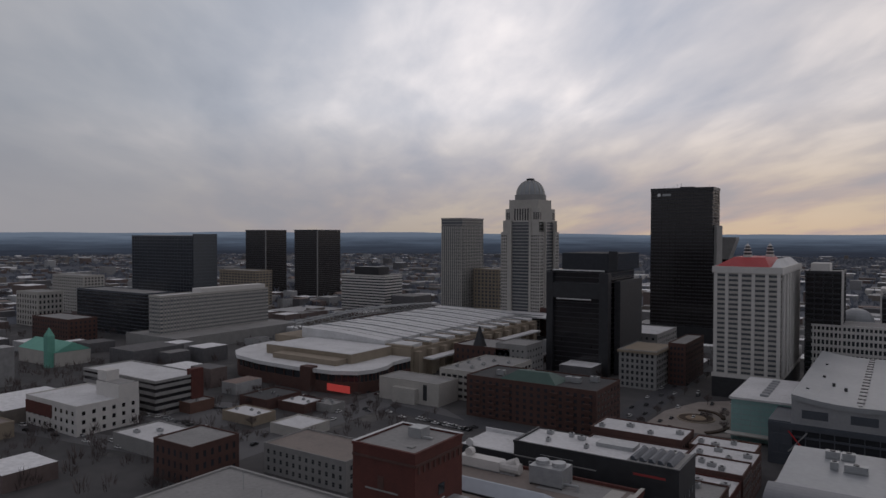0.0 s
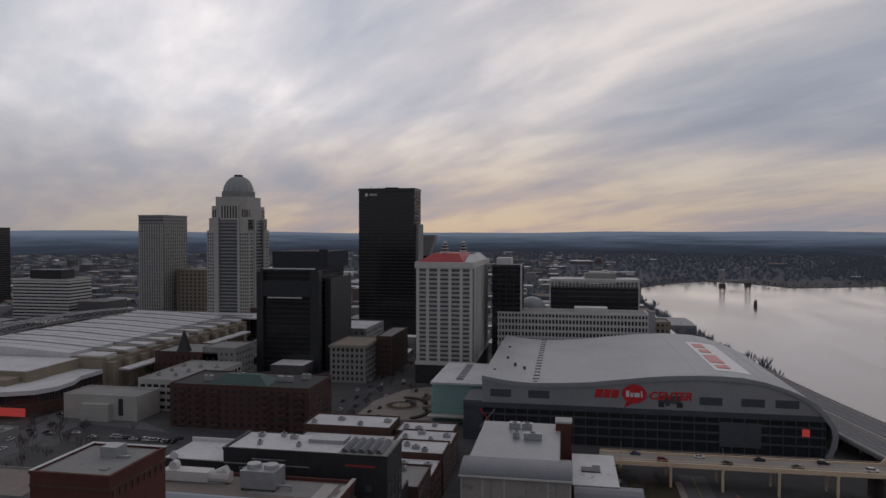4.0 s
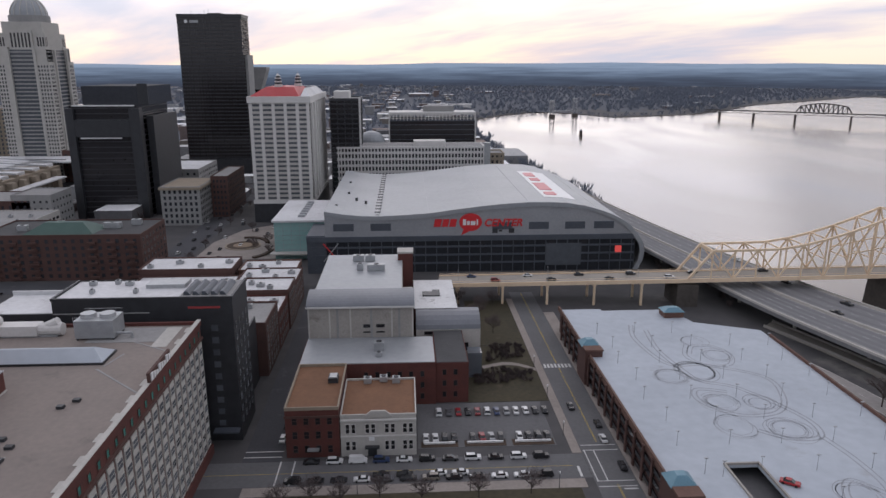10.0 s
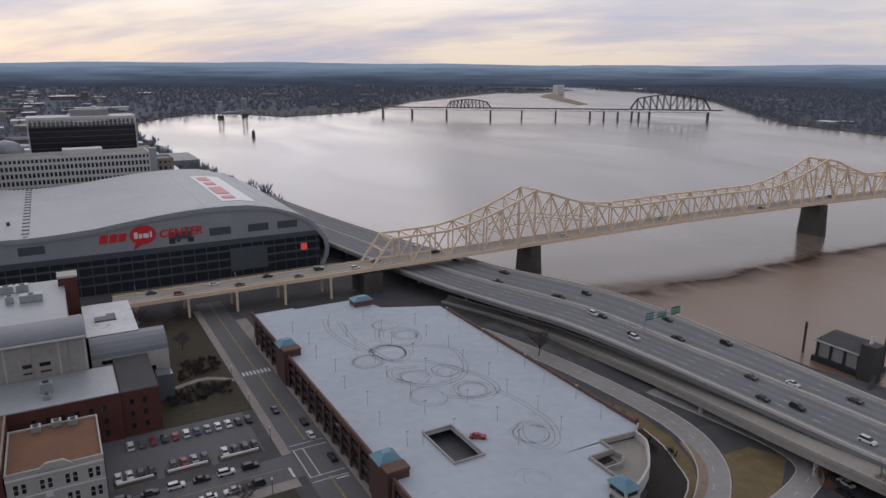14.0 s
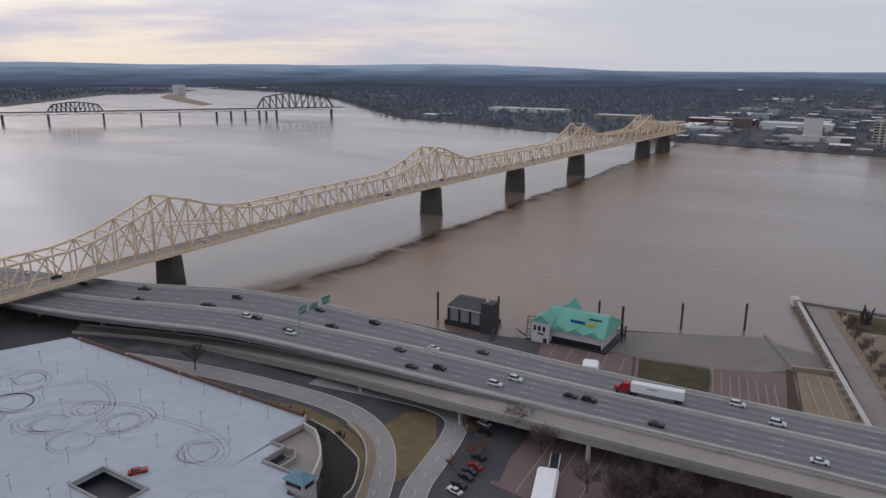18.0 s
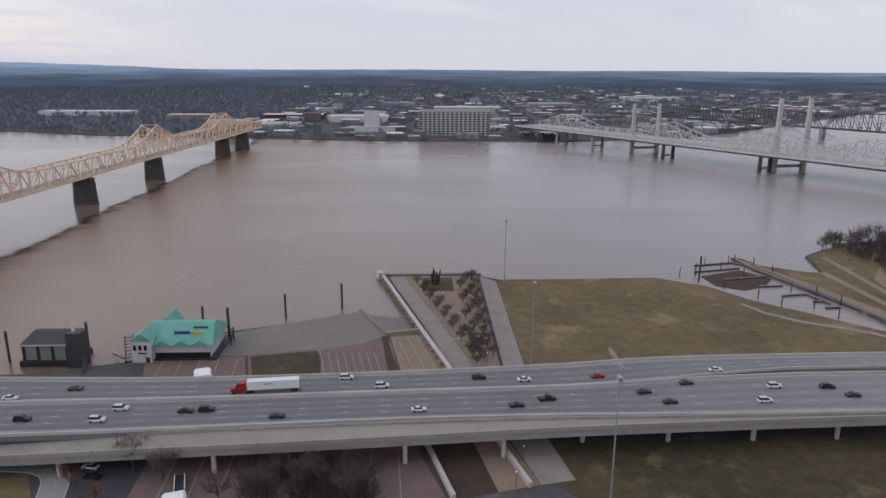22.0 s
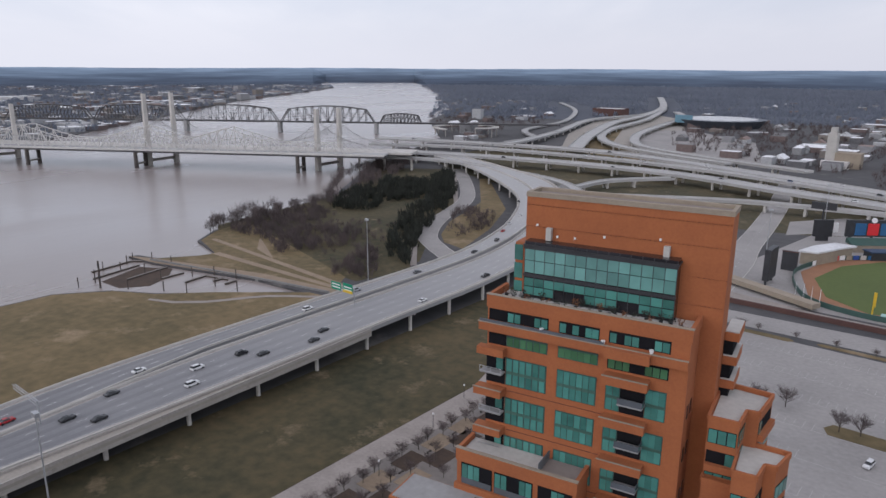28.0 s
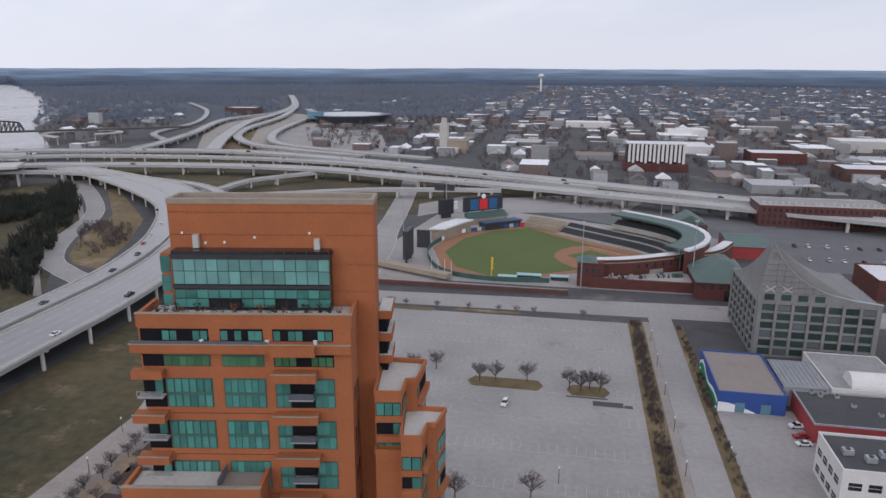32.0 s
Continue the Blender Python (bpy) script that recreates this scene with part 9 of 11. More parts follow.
EDGES = (((24.35, -91.42), (28.3, -91.42), 59), ((20.9, -87.12), (23.95, -87.12), 53.6), ((20.68, -87.5), (20.14, -91.0), 53.6), ((18.48, -91.8), (17.2, -96.2), 53.6), ((21.9, -96.8), (20.86, -103.6), 59), ((24.1, -91.8), (23.78, -95.9), 59))
for k in range(15):
    z = 55.6 - k * 3.55
    if z < 3:
        break
    for i, ((ua, va), (ub, vb), top_) in enumerate(EDGES):
        if z + 2.3 > top_:
            continue
        open_bay = (k + i) % 3 == 1
        n = max(2, int(math.hypot(ub - ua, vb - va) / 1.25))
        # dark plate behind the panes, painted as the shade of an open bay
        part("wing_recess", Geo().beam((ua, va, z + 1.1), (ub, vb, z + 1.1), 0.06, 2.3), "recess_shade", ot)
        for c in range(n):
            if open_bay and 0 < c:
                continue
            f0, f1 = (c + 0.06) / n, (c + 0.94) / n
            part("wing_pane", Geo().beam((ua + (ub - ua) * f0, va + (vb - va) * f0, z + 1.1), (ua + (ub - ua) * f1, va + (vb - va) * f1, z + 1.1), 0.14, 2.1), "glass_teal", ot)
        if open_bay:
            part("wing_balcony", Geo().beam((ua, va, z - 0.3), (ub, vb, z - 0.3), 1.6, 1.1), "orange_brick", ot)
random.seed(21)
for i in range(22):
    u = 34 + i * 1.35 + random.uniform(-0.4, 0.4)
    pt = thing("terrace_shrub", *on_tower(u, -90.2 - random.random() * 2.8), 72.35, "small clipped terrace shrub in a pot", "plant", "terrace plants")
    part("pot", Geo().rod((0, 0, 0), (0, 0, 0.45), 0.25, 0.33, n=8), "metal_dark", pt)
    g = Geo()
    for k in range(60):
        a, r, z = random.uniform(0, 6.28), random.uniform(0.1, 0.65), random.uniform(0.5, 1.6)
        c = Vector((r * math.cos(a), r * math.sin(a), z))
        e = [c + Vector([random.uniform(-0.22, 0.22) for _ in range(3)]) for _ in range(3)]
        g.add(e, [(0, 1, 2)])
    part("leaves", g, "evergreen" if i % 3 else "rust_leaves", pt)
for i in range(7):
    fb = thing("terrace_bench", *on_tower(38.5 + i * 3.3, -90.6 - (i % 2) * 1.4), 72.35, "pale outdoor seat on the roof terrace", "bench", "terrace seats", rot=10)
    part("seat", box_geo(-0.8, 0.8, -0.35, 0.35, 0.3, 0.5), "stone_pale", fb)
    part("base", box_geo(-0.6, 0.6, -0.25, 0.25, 0, 0.3), "stone_grey", fb)

# ---- big car park ----
for x0, x1, y0, y1 in ((7, 34, -233, -225), (-16, -1, -232, -224), (60, 82, -302, -298), (20, 52, -304, -301)):
    sheet("lot_island", [(x0, (y0 + y1) / 2), (x0 + 2, y0), (x1 - 2, y0), (x1, (y0 + y1) / 2), (x1 - 2, y1), (x0 + 2, y1)], 0.16, "lawn_brown", "kerbed island of brown grass in the car park", "planting")
sheet("lot_patch", rect(-20, -10, -221, -217.5), 0.075, "asphalt", "dark asphalt patch", "patch")
sheet("lot_patch_small", rect(-23, -20.2, -219.5, -217.5), 0.075, "asphalt", "dark asphalt patch", "patch")
sheet("lot_seam", rect(-15, -1, -223.5, -222.5), 0.075, "asphalt", "dark repair strip", "patch")
g = Geo()
for r in range(9):
    y = -290 + r * 20
    for i in range(40):
        x = -24 + i * 2.75
        if (r in (3, 4) and -16 < x < 34) or (i * 7 + r * 3) % 11 == 0:
            continue
        g.box(x, x + 0.1, y, y + 5.2, 0.062, 0.068)
    g.box(-24, 86, y + 5.2, y + 5.3, 0.062, 0.068)
stuff("stall_marking", g, "paint_faded", "faded white parking stall lines", "marking")

# ---- ballpark ----
sheet("parking_lot_outfield", [(123, -546), (94, -586), (59, -586), (-12, -619), (-60, -600), (-40, -545), (36, -529), (100, -516), (114, -500)], 0.09, "old_asphalt", "pale worn car park behind the outfield screens", "parking lot")
sheet("parking_lot_ballpark", [(20, -530), (-60, -478), (-100, -470), (-140, -500), (-150, -600), (-110, -625), (45, -575)][::-1], 0.06, "road_grey", "grey car park behind the ballpark", "parking lot")
sheet("ballpark_apron", [(112, -346), (112, -420), (100, -515), (40, -528), (-20, -500), (-95, -470), (-95, -346)][::-1], 0.03, "old_asphalt", "pale paved ground round the ballpark", "pavement")
bp = thing("ball_field", 0, 0, 0, "baseball field with green turf and clay infield", "field", kind="structure")
part("track", Geo().prism([(-44, -418), (-40, -424), (-14, -444), (8, -462), (24, -486), (58, -468), (77, -446), (84, -412), (70, -368), (44, -353), (16, -360), (-4, -373), (-34, -396)], 0, 0.1), "clay", bp)
part("turf", Geo().prism([(-36, -417), (-12, -437), (8, -455), (29, -477), (53, -463), (69, -438), (75, -403), (63, -372), (42, -358), (18, -365), (-2, -378), (-30, -400)], 0.1, 0.16), "turf", bp, "bright green turf")
part("infield", Geo().prism([(-37, -414), (-34, -418), (-12, -434), (-2, -431), (5, -423), (9, -413), (9.5, -403), (5, -392), (-3, -382), (-30, -402)], 0.16, 0.2), "clay", bp, "clay infield")
part("infield_turf", Geo().prism([(-26, -411), (-12, -423), (2, -408), (-12, -396)], 0.2, 0.23), "turf", bp)
part("mound", Geo().rod((-12, -409, 0.2), (-12, -409, 0.4), 2.6, n=12), "clay", bp)
part("home_circle", Geo().rod((-31, -411, 0.2), (-31, -411, 0.26), 4.2, n=14), "clay", bp)
for q in ((-12, -430.5, -34, -412.5), (-5, -386, -34, -409)):
    part("foul_line", Geo().beam((q[0], q[1], 0.25), (q[2], q[3], 0.25), 0.2, 0.03), "paint_white", bp)
st = thing("grandstand", 0, 0, 0, "brick grandstand with dark seats and a green canopy roof", "stadium")
bowl = glide([(9, -464), (-16, -444), (-36, -428), (-46, -416), (-48, -403), (-42, -390), (-30, -379)][::-1], 4)
for k in range(9):
    part("seat_tier", ribbon(Geo(), bowl, 1 + k * 1.4, 2.4 + k * 1.4, 0.9 + k * 0.6, 0.9 + k * 0.62), "seat_dark" if k % 5 else "concrete", st)
part("concourse", ribbon(Geo(), bowl, 13.8, 19, 6, 6.2), "concrete", st)
sub = bowl[int(len(bowl) * 0.12):int(len(bowl) * 0.72)]
for k in range(5):
    part("upper_tier", ribbon(Geo(), sub, 16 + k * 1.4, 17.4 + k * 1.4, 0.8, 9.5 + k * 0.7), "seat_dark", st)
part("upper_wall", ribbon(Geo(), sub, 15.5, 16, 3, 10.2), "concrete", st)
part("canopy", ribbon(Geo(), sub, 14, 26, 0.6, 17), "green_roof", st, "grey-green metal canopy")
part("canopy_front", ribbon(Geo(), sub, 13.7, 14, 1.3, 17.2), "green_paint", st)
part("canopy_back", ribbon(Geo(), sub, 26, 29, 1.2, 17.6), "roof_white", st)
part("back_wall", ribbon(Geo(), sub, 26.2, 28.8, 16.3, 16.3), "brick_red", st)
nrm_sub = normals(sub)
for i in range(0, len(sub), 3):
    p = sub[i] + nrm_sub[i] * 24
    part("canopy_post", Geo().rod((p.x, p.y, 6), (p.x, p.y, 16.6), 0.28, n=6), "green_paint", st)
part("tan_stand", ribbon(Geo(), glide([(33, -480), (20, -474), (9, -465)][::-1], 4), 0, 11, 3, 3.2), "stone_tan", st, "tan bleacher seats")
for k in range(5):
    part("bench_step", ribbon(Geo(), glide([(33, -480), (20, -474), (9, -465)][::-1], 4), 1 + k * 2, 3 + k * 2, 0.6, 3.3 + k * 0.7), "stone_tan", st)
part("side_roof", ribbon(Geo(), glide([(-22, -462), (-38, -449), (-50, -440)][::-1], 5), 0, 8, 0.8, 9), "green_roof", st)
arm = glide([(-6, -353), (-31, -360), (-57, -375), (-79, -388), (-91, -409)], 5)
part("arm_wall", ribbon(Geo(), arm, -6, 0, 12.6, 12.6), "brick_red", st, "red brick outer wall")
part("arm_roof", ribbon(Geo(), arm, -5.6, -0.4, 0.3, 12.95), "roof_white", st, "white roof edge")
part("arm_band", ribbon(Geo(), arm, 0, 0.15, 0.5, 11.4), "stone_tan", st)
part("club_block", box_geo(-17, -4, -360, -349, 0, 12.8), "brick_red", st)
part("club_gable", Geo().prism(rect(-14, -3.4, -360.5, -348.4), 12.82, 15, top=rect(-9, -8, -356, -353)), "green_roof", st)
for i in range(4):
    put("window", window_mesh(1.6, 2.4, "brick_dark", "glass_dark", 1), st, -15 + i * 3.2, -349, 7.4, 180)
for i in range(8):
    p, nn = arm[int(6 + i * 1.0)], normals(arm)[int(6 + i * 1.0)]
    put("window", window_mesh(1.4, 2.2, "brick_dark", "glass_dark", 1), st, p.x + nn.x * 0.1, p.y + nn.y * 0.1, 7.6, math.degrees(math.atan2(nn.y, nn.x)) + 90)
part("street_wall", box_geo(-62, -10, -349.5, -348, 0, 5.2), "brick_red", st)
part("street_terrace", Geo().prism([(-62, -349.6), (-62, -374), (-35, -361), (-17.2, -354), (-17.2, -349.6)][::-1], 0, 4.4), "concrete", st)
random.seed(77)
for i in range(26):
    x = random.uniform(-58, -20)
    part("terrace_fitting", box_geo(x, x + random.uniform(0.8, 2.2), -353.5 - random.random() * 3 - max(0, -30 - x) * 0.35, -352 - max(0, -30 - x) * 0.3, 4.4, 4.4 + random.uniform(0.7, 1.8)), random.choice(("metal_dark", "stone_grey", "green_paint", "metal_grey")), st)
gh = thing("gate_hall", -73, -356, 0, "brick entrance hall with a steep grey-green roof", "building")
part("wall", box_geo(-13, 12, -14, 17, 0, 9), "brick_red", gh)
part("roof", Geo().prism(rect(-14, 13, -15, 18), 9, 17, top=rect(-4, 0, -8, 4)), "green_roof", gh)
part("arch", box_geo(-6, -1, 17, 17.3, 0, 5), "glass_black", gh)
for i in range(6):
    put("window", window_mesh(1.6, 2.2, "brick_dark", "glass_dark", 1), gh, -11 + i * 4.0, 17, 5.6, 180)
ah = thing("train_shed_hall", -103, -438, 0, "red brick hall with long green roof", "building")
part("wall", box_geo(-12, 11, -17, 17, 0, 7.5), "red_wall", ah)
part("roof", Geo().prism(rect(-13, 12, -18, 18), 7.5, 10, top=rect(-13, 12, -6, -4)), "green_roof", ah)
part("gable_house", Geo().prism(rect(14, 36, -62, -40), 7, 13, top=rect(24, 26, -62, -40)), "green_roof", ah)
part("gable_house_wall", box_geo(14, 36, -62, -40, 0, 7), "brick_dark", ah)
sb = thing("scoreboard", 64, -494, 0, "large dark scoreboard with blue and red panels", "scoreboard", rot=37)
part("frame", box_geo(-16, 16, -1, 1, 8, 18.5), "metal_dark", sb)
for u, m in ((-11, "sign_blue_dim"), (-3.2, "sign_red"), (4.4, "sign_blue_dim")):
    part("panel", box_geo(u, u + 6.6, 1.0, 1.3, 9, 16.5), m, sb)
part("clock", Geo().rod((0, 0.6, 18.4), (0, 1.2, 18.4), 1.7, n=14), "sign_white", sb)
part("green_shed", Geo().prism(rect(-16, 16, 1.5, 10), 4.6, 7.6, top=rect(-16, 16, 1.5, 3)), "green_paint", sb)
part("shed_wall", box_geo(-15, 15, 2, 9.4, 0, 4.6), "stone_tan", sb)
for u in (-13, 0, 13):
    part("leg", box_geo(u - 0.6, u + 0.6, -0.6, 0.6, 0, 8), "metal_dark", sb)
be = thing("dark_screen", 92, -378, 0, "dark batter's eye screen on posts", "screen")
part("screen", box_geo(-1.5, 1.5, -8, 6, 2.5, 19), "metal_dark", be)
part("post", box_geo(-0.5, 0.5, -7, -6, 0, 2.5), "metal_dark", be)
part("post", box_geo(-0.5, 0.5, 4, 5, 0, 2.5), "metal_dark", be)
be = thing("dark_screen", 90, -410, 0, "dark screen wall beyond the outfield", "screen")
part("screen", box_geo(-4, 4, -2, 0, 0, 11), "metal_dark", be)
part("trim", box_geo(-4.2, 4.2, 0, 0.2, 10.6, 11.2), "brick_dark", be)
b2 = thing("side_scoreboard", 92, -498, 0, "black side scoreboard with small white panels", "scoreboard", rot=37)
part("board", box_geo(-6, 6, -0.8, 0.8, 3, 14), "metal_dark", b2)
part("white_panel", box_geo(-9.4, -6.4, -0.7, 0.7, 6, 12), "sign_white", b2)
part("leg", box_geo(-4, 4, -0.4, 0.4, 0, 3), "metal_dark", b2)
bl = thing("bleacher_stand", 0, 0, 0, "outfield stand with blue shade roof and white canopy", "stand")
part("blue_roof", Geo().prism([(64, -468), (40, -486), (34, -480), (58, -462)][::-1], 4.6, 5.4), "shade_blue", bl)
part("blue_wall", Geo().prism([(63, -467), (40, -484.6), (35, -480.2), (58, -463)][::-1], 0, 4.6), "metal_dark", bl)
part("white_roof", Geo().prism([(90, -428), (86, -446), (78, -462), (66, -462), (72, -450), (80, -430)], 7, 8.0), "roof_white", bl)
part("tan_base", Geo().prism([(89, -430), (85, -446), (77, -460), (68, -461), (73, -450), (80, -432)], 0, 7), "stone_tan", bl)
fence_line = glide([(10, -352), (44, -350), (70, -362), (85, -400), (82, -430), (70, -455), (40, -477), (24, -488)], 5)
part("outfield_fence", ribbon(Geo(), fence_line, -0.2, 0.2, 2.6, 2.6), "green_paint", bl)
adverts = resample(glide([(81.6, -428, 0), (77.6, -440, 0), (69.4, -454.4, 0), (40, -476.4, 0), (27, -485, 0)], 3), 40)
for i in range(0, 38, 2):
    p, q = adverts[i], adverts[i + 1].lerp(adverts[i + 2], 0.5)
    part("advert_panel", Geo().beam((p.x, p.y, 1.7), (q.x, q.y, 1.7), 0.3, 2.6), ("sign_white", "sign_red", "sign_blue_dim", "stone_pale", "blue_wall", "stone_tan")[(i * 5 // 2) % 6], bl)
for x, y, w in ((32, -353, 4.5), (21, -358, 6), (5, -358, 4.5)):
    db = thing("dugout", x, y, 0, "low dugout with pale blue-green roof", "dugout", "dugouts")
    part("shelter", box_geo(-w, w, -1.6, 1.6, 0, 2.0), "metal_dark", db)
    part("roof", box_geo(-w - 0.5, w + 0.5, -2.1, 2.1, 2.0, 2.4), "teal_box", db)
fp = thing("foul_pole", 41, -357, 0, "tall yellow foul pole with a mesh wing", "pole")
part("pole", Geo().rod((0, 0, 0), (0, 0, 11), 0.35, n=8), "yellow_paint", fp)
part("wing", box_geo(-0.9, 0.3, -0.05, 0.05, 4, 11), "yellow_paint", fp)
for i, x in enumerate((62, 66, 70, 74)):
    fl = thing("flag_pole", x, -352 - i * 2, 0, "slim white flag pole", "pole", "flag poles")
    part("pole", Geo().rod((0, 0, 0), (0, 0, 9), 0.14, 0.08, n=6), "sign_white", fl)
    part("cap", Geo().rod((0, 0, 9), (0, 0, 9.3), 0.2, n=6), "galvanised", fl)
for x, y, h in ((-6, -345, 34), (-62, -360, 34), (92, -500, 36), (-60, -490, 32), (100, -400, 34)):
    mast(x, y, 0, h)
fw = thing("street_fence", 0, 0, 0, "low brick and hedge fence along the street", "fence", kind="structure")
part("wall", box_geo(0, 110, -334, -333, 0, 2.4), "brick_dark", fw)
part("walkway", Geo().prism([(60, -343), (110, -352), (110, -336), (0, -336), (0, -342)][::-1], 0, 0.14), "pavement", fw)
part("ramp_wall", Geo().beam((62, -346, 2.5), (108, -366, 2.5), 6, 2.4), "stone_tan", fw)

# ---- grey stone office with swept pyramid roof ----
po = thing("pyramid_office", -93.6, -295, 0, "grey stone office with a swept pyramid roof and green windows", "building")
po.scale = (0.9, 1.0, 1.0)
X, Y = 24.0, 22.5
part("core", box_geo(-X, X, -Y, Y, 0, 22.4), "glass_olive", po)
for k in range(7):
    part("floor_band", box_geo(-X - 0.3, X + 0.3, -Y - 0.3, Y + 0.3, k * 3.6, k * 3.6 + 0.95), "stone_dark", po)
for i in range(8):
    u = -X + 0.7 + i * (2 * X - 1.4) / 7
    pw_ = 0.9 if i in (0, 7) else 0.6
    part("pier", box_geo(u - pw_, u + pw_, Y - 0.2, Y + 0.6, 0, 23), "stone_dark", po)
    part("pier", box_geo(u - pw_, u + pw_, -Y - 0.6, -Y + 0.2, 0, 23), "stone_dark", po)
    v = -Y + 0.7 + i * (2 * Y - 1.4) / 7
    part("pier", box_geo(X - 0.2, X + 0.6, v - pw_, v + pw_, 0, 23), "stone_dark", po)
    part("pier", box_geo(-X - 0.6, -X + 0.2, v - pw_, v + pw_, 0, 23), "stone_dark", po)
for i in range(7):
    for k in range(6):
        part("window_pane", box_geo(-X + 1.6 + i * 6.66, -X + 6.4 + i * 6.66, Y, Y + 0.12, 1.2 + k * 3.6, 3.3 + k * 3.6), "glass_olive" if (i * 3 + k) % 5 else "glass_grey", po)
# gable wall that sweeps up to a point above the street corner
PROFILE = [(24.6, 24.4), (23.6, 31.0), (22.0, 40.0), (20.4, 46.0), (18.6, 42.6), (15.0, 38.0), (10.0, 33.4), (4.0, 29.6), (-4.0, 26.6), (-14.0, 24.6), (-24.6, 23.6)]
g = Geo()
n_ = len(PROFILE)
g.add([(x_, Y + 0.5, z_) for x_, z_ in PROFILE] + [(-24.6, Y + 0.5, 22.6), (24.6, Y + 0.5, 22.6)] + [(x_, Y - 0.7, z_) for x_, z_ in PROFILE] + [(-24.6, Y - 0.7, 22.6), (24.6, Y - 0.7, 22.6)],
      [tuple(range(n_ + 2)), tuple(range(2 * n_ + 3, n_ + 1, -1))] + [(k, k + n_ + 2, k + n_ + 3, k + 1) for k in range(n_ - 1)])
part("gable_wall", g, "stone_dark", po, "panelled stone gable sweeping to a point")


def gable_top(x_):
    for (xa, za), (xb, zb) in zip(PROFILE[::-1], PROFILE[::-1][1:]):
        if xa <= x_ <= xb:
            return za + (zb - za) * (x_ - xa) / (xb - xa)
    return 23.6


for i in range(7):
    xc = -20.0 + i * 6.66
    if gable_top(xc - 2) > 26.4:
        part("gable_window", box_geo(xc - 2.0, xc + 2.0, Y + 0.5, Y + 0.58, 23.4, 25.8), "glass_olive", po)
    if gable_top(xc - 2) > 30.2:
        for s_ in (-1, 1):
            part("lattice_bar", Geo().beam((xc - 2 * s_, Y + 0.6, 26.6), (xc + 2 * s_, Y + 0.6, 29.0), 0.25, 0.35), "stone_pale", po)
for k in range(9):
    z_ = 26.3 + k * 2.2
    xs_ = [x_ * 0.5 for x_ in range(-48, 49) if gable_top(x_ * 0.5) > z_ + 0.2]
    if len(xs_) > 2:
        part("panel_joint", box_geo(min(xs_), max(xs_), Y + 0.5, Y + 0.53, z_, z_ + 0.12), "metal_dark", po)
for i in range(9):
    x_ = -6 + i * 3.0
    if gable_top(x_) > 27.2:
        part("panel_joint", box_geo(x_ - 0.06, x_ + 0.06, Y + 0.5, Y + 0.53, 26.4, gable_top(x_) - 0.2), "metal_dark", po)
rings = []
ap = Vector((20.4, 19.0, 45.6))
for q_ in range(9):
    f = q_ / 8
    z = 22.6 + (45.6 - 22.6) * f ** 1.6
    rings.append([(ap.x + (x - ap.x) * (1 - f), ap.y + (y - ap.y) * (1 - f), z) for x, y in ((-X - 0.7, -Y - 0.7), (X + 0.7, -Y - 0.7), (X + 0.7, Y - 0.75), (-X - 0.7, Y - 0.75))])
g = Geo()
for a, b in zip(rings, rings[1:]):
    for i in range(4):
        g.add([a[i], a[(i + 1) % 4], b[(i + 1) % 4], b[i]], [(0, 1, 2, 3)])
part("swept_roof", g.weld(), "stone_dark", po, "grey panelled swept roof")
part("verge_cap", ribbon(Geo(), [Vector((x_, Y - 0.1, z_ + 0.15)) for x_, z_ in PROFILE[3:]], -0.7, 0.7, 0.25), "galvanised", po)

# ---- mural warehouse, red brick works, white office ----
b = block("mural_warehouse", -71, -50, -257, -222, 6.6, "blue_wall", "roof_tan", "warehouse painted blue with green and white waves", 0.6)
for z0_, z1_, m_ in ((0.0, 2.6, "sign_green"), (2.6, 3.9, "sign_white")):
    wave = [(17.3 - 34.6 * k / 16, 2.2 * math.sin(k * 0.62) * (k / 16)) for k in range(17)]
    g = Geo()
    for (ya, da), (yb, db) in zip(wave, wave[1:]):
        g.add([(10.56, ya, max(0.02, z0_ + (da if z0_ else 0))), (10.56, yb, max(0.02, z0_ + (db if z0_ else 0))), (10.56, yb, max(0.1, z1_ + db)), (10.56, ya, max(0.1, z1_ + da))], [(0, 1, 2, 3)])
    part("painted_wave", g, m_, b)
front_wave = [(10.4, 3.4), (7, 3.2), (4, 2.4), (1, 1.2), (-1.5, 0.3)]
g = Geo()
for (xa, za), (xb, zb) in zip(front_wave, front_wave[1:]):
    g.add([(xa, 17.56, 0.02), (xb, 17.56, 0.02), (xb, 17.56, zb), (xa, 17.56, za)], [(0, 1, 2, 3)])
part("painted_wave", g, "sign_white", b)
for x_ in (-6, 2):
    part("dock_door", box_geo(x_, x_ + 3, 17.5, 17.58, 0, 3.4), "blue_metal", b)
b = block("red_works", -104, -74.5, -229, -206, 6, "red_wall", "roof_dark", "low red painted works with dark roof", 0.5, coping="galvanised")
for i in range(4):
    put("window", window_mesh(1.2, 1.3, "stone_pale", "glass_dark", 0), b, -11 + i * 4.5, 11.5, 2.4, 180)
for x, y in ((-80, -228), (-82, -226), (-84, -228), (-87, -226), (-96, -215), (-90, -220)):
    roof_unit(x, y, 6.1, 1.4, 1.4, 1.0)
b = block("rib_roof_shed", -86, -72, -252, -230, 7, "galvanised", "metal_grey", "shed with a ribbed metal roof", 0.3)
for i in range(9):
    part("roof_rib", box_geo(-6 + i * 1.5, -5.5 + i * 1.5, -10.5, 10.5, 7.1, 7.5), "galvanised", b)
b = block("vaulted_shed", -112, -87, -262, -231, 7, "white_panel", "roof_grey", "grey shed with a white barrel vault", 0.3)
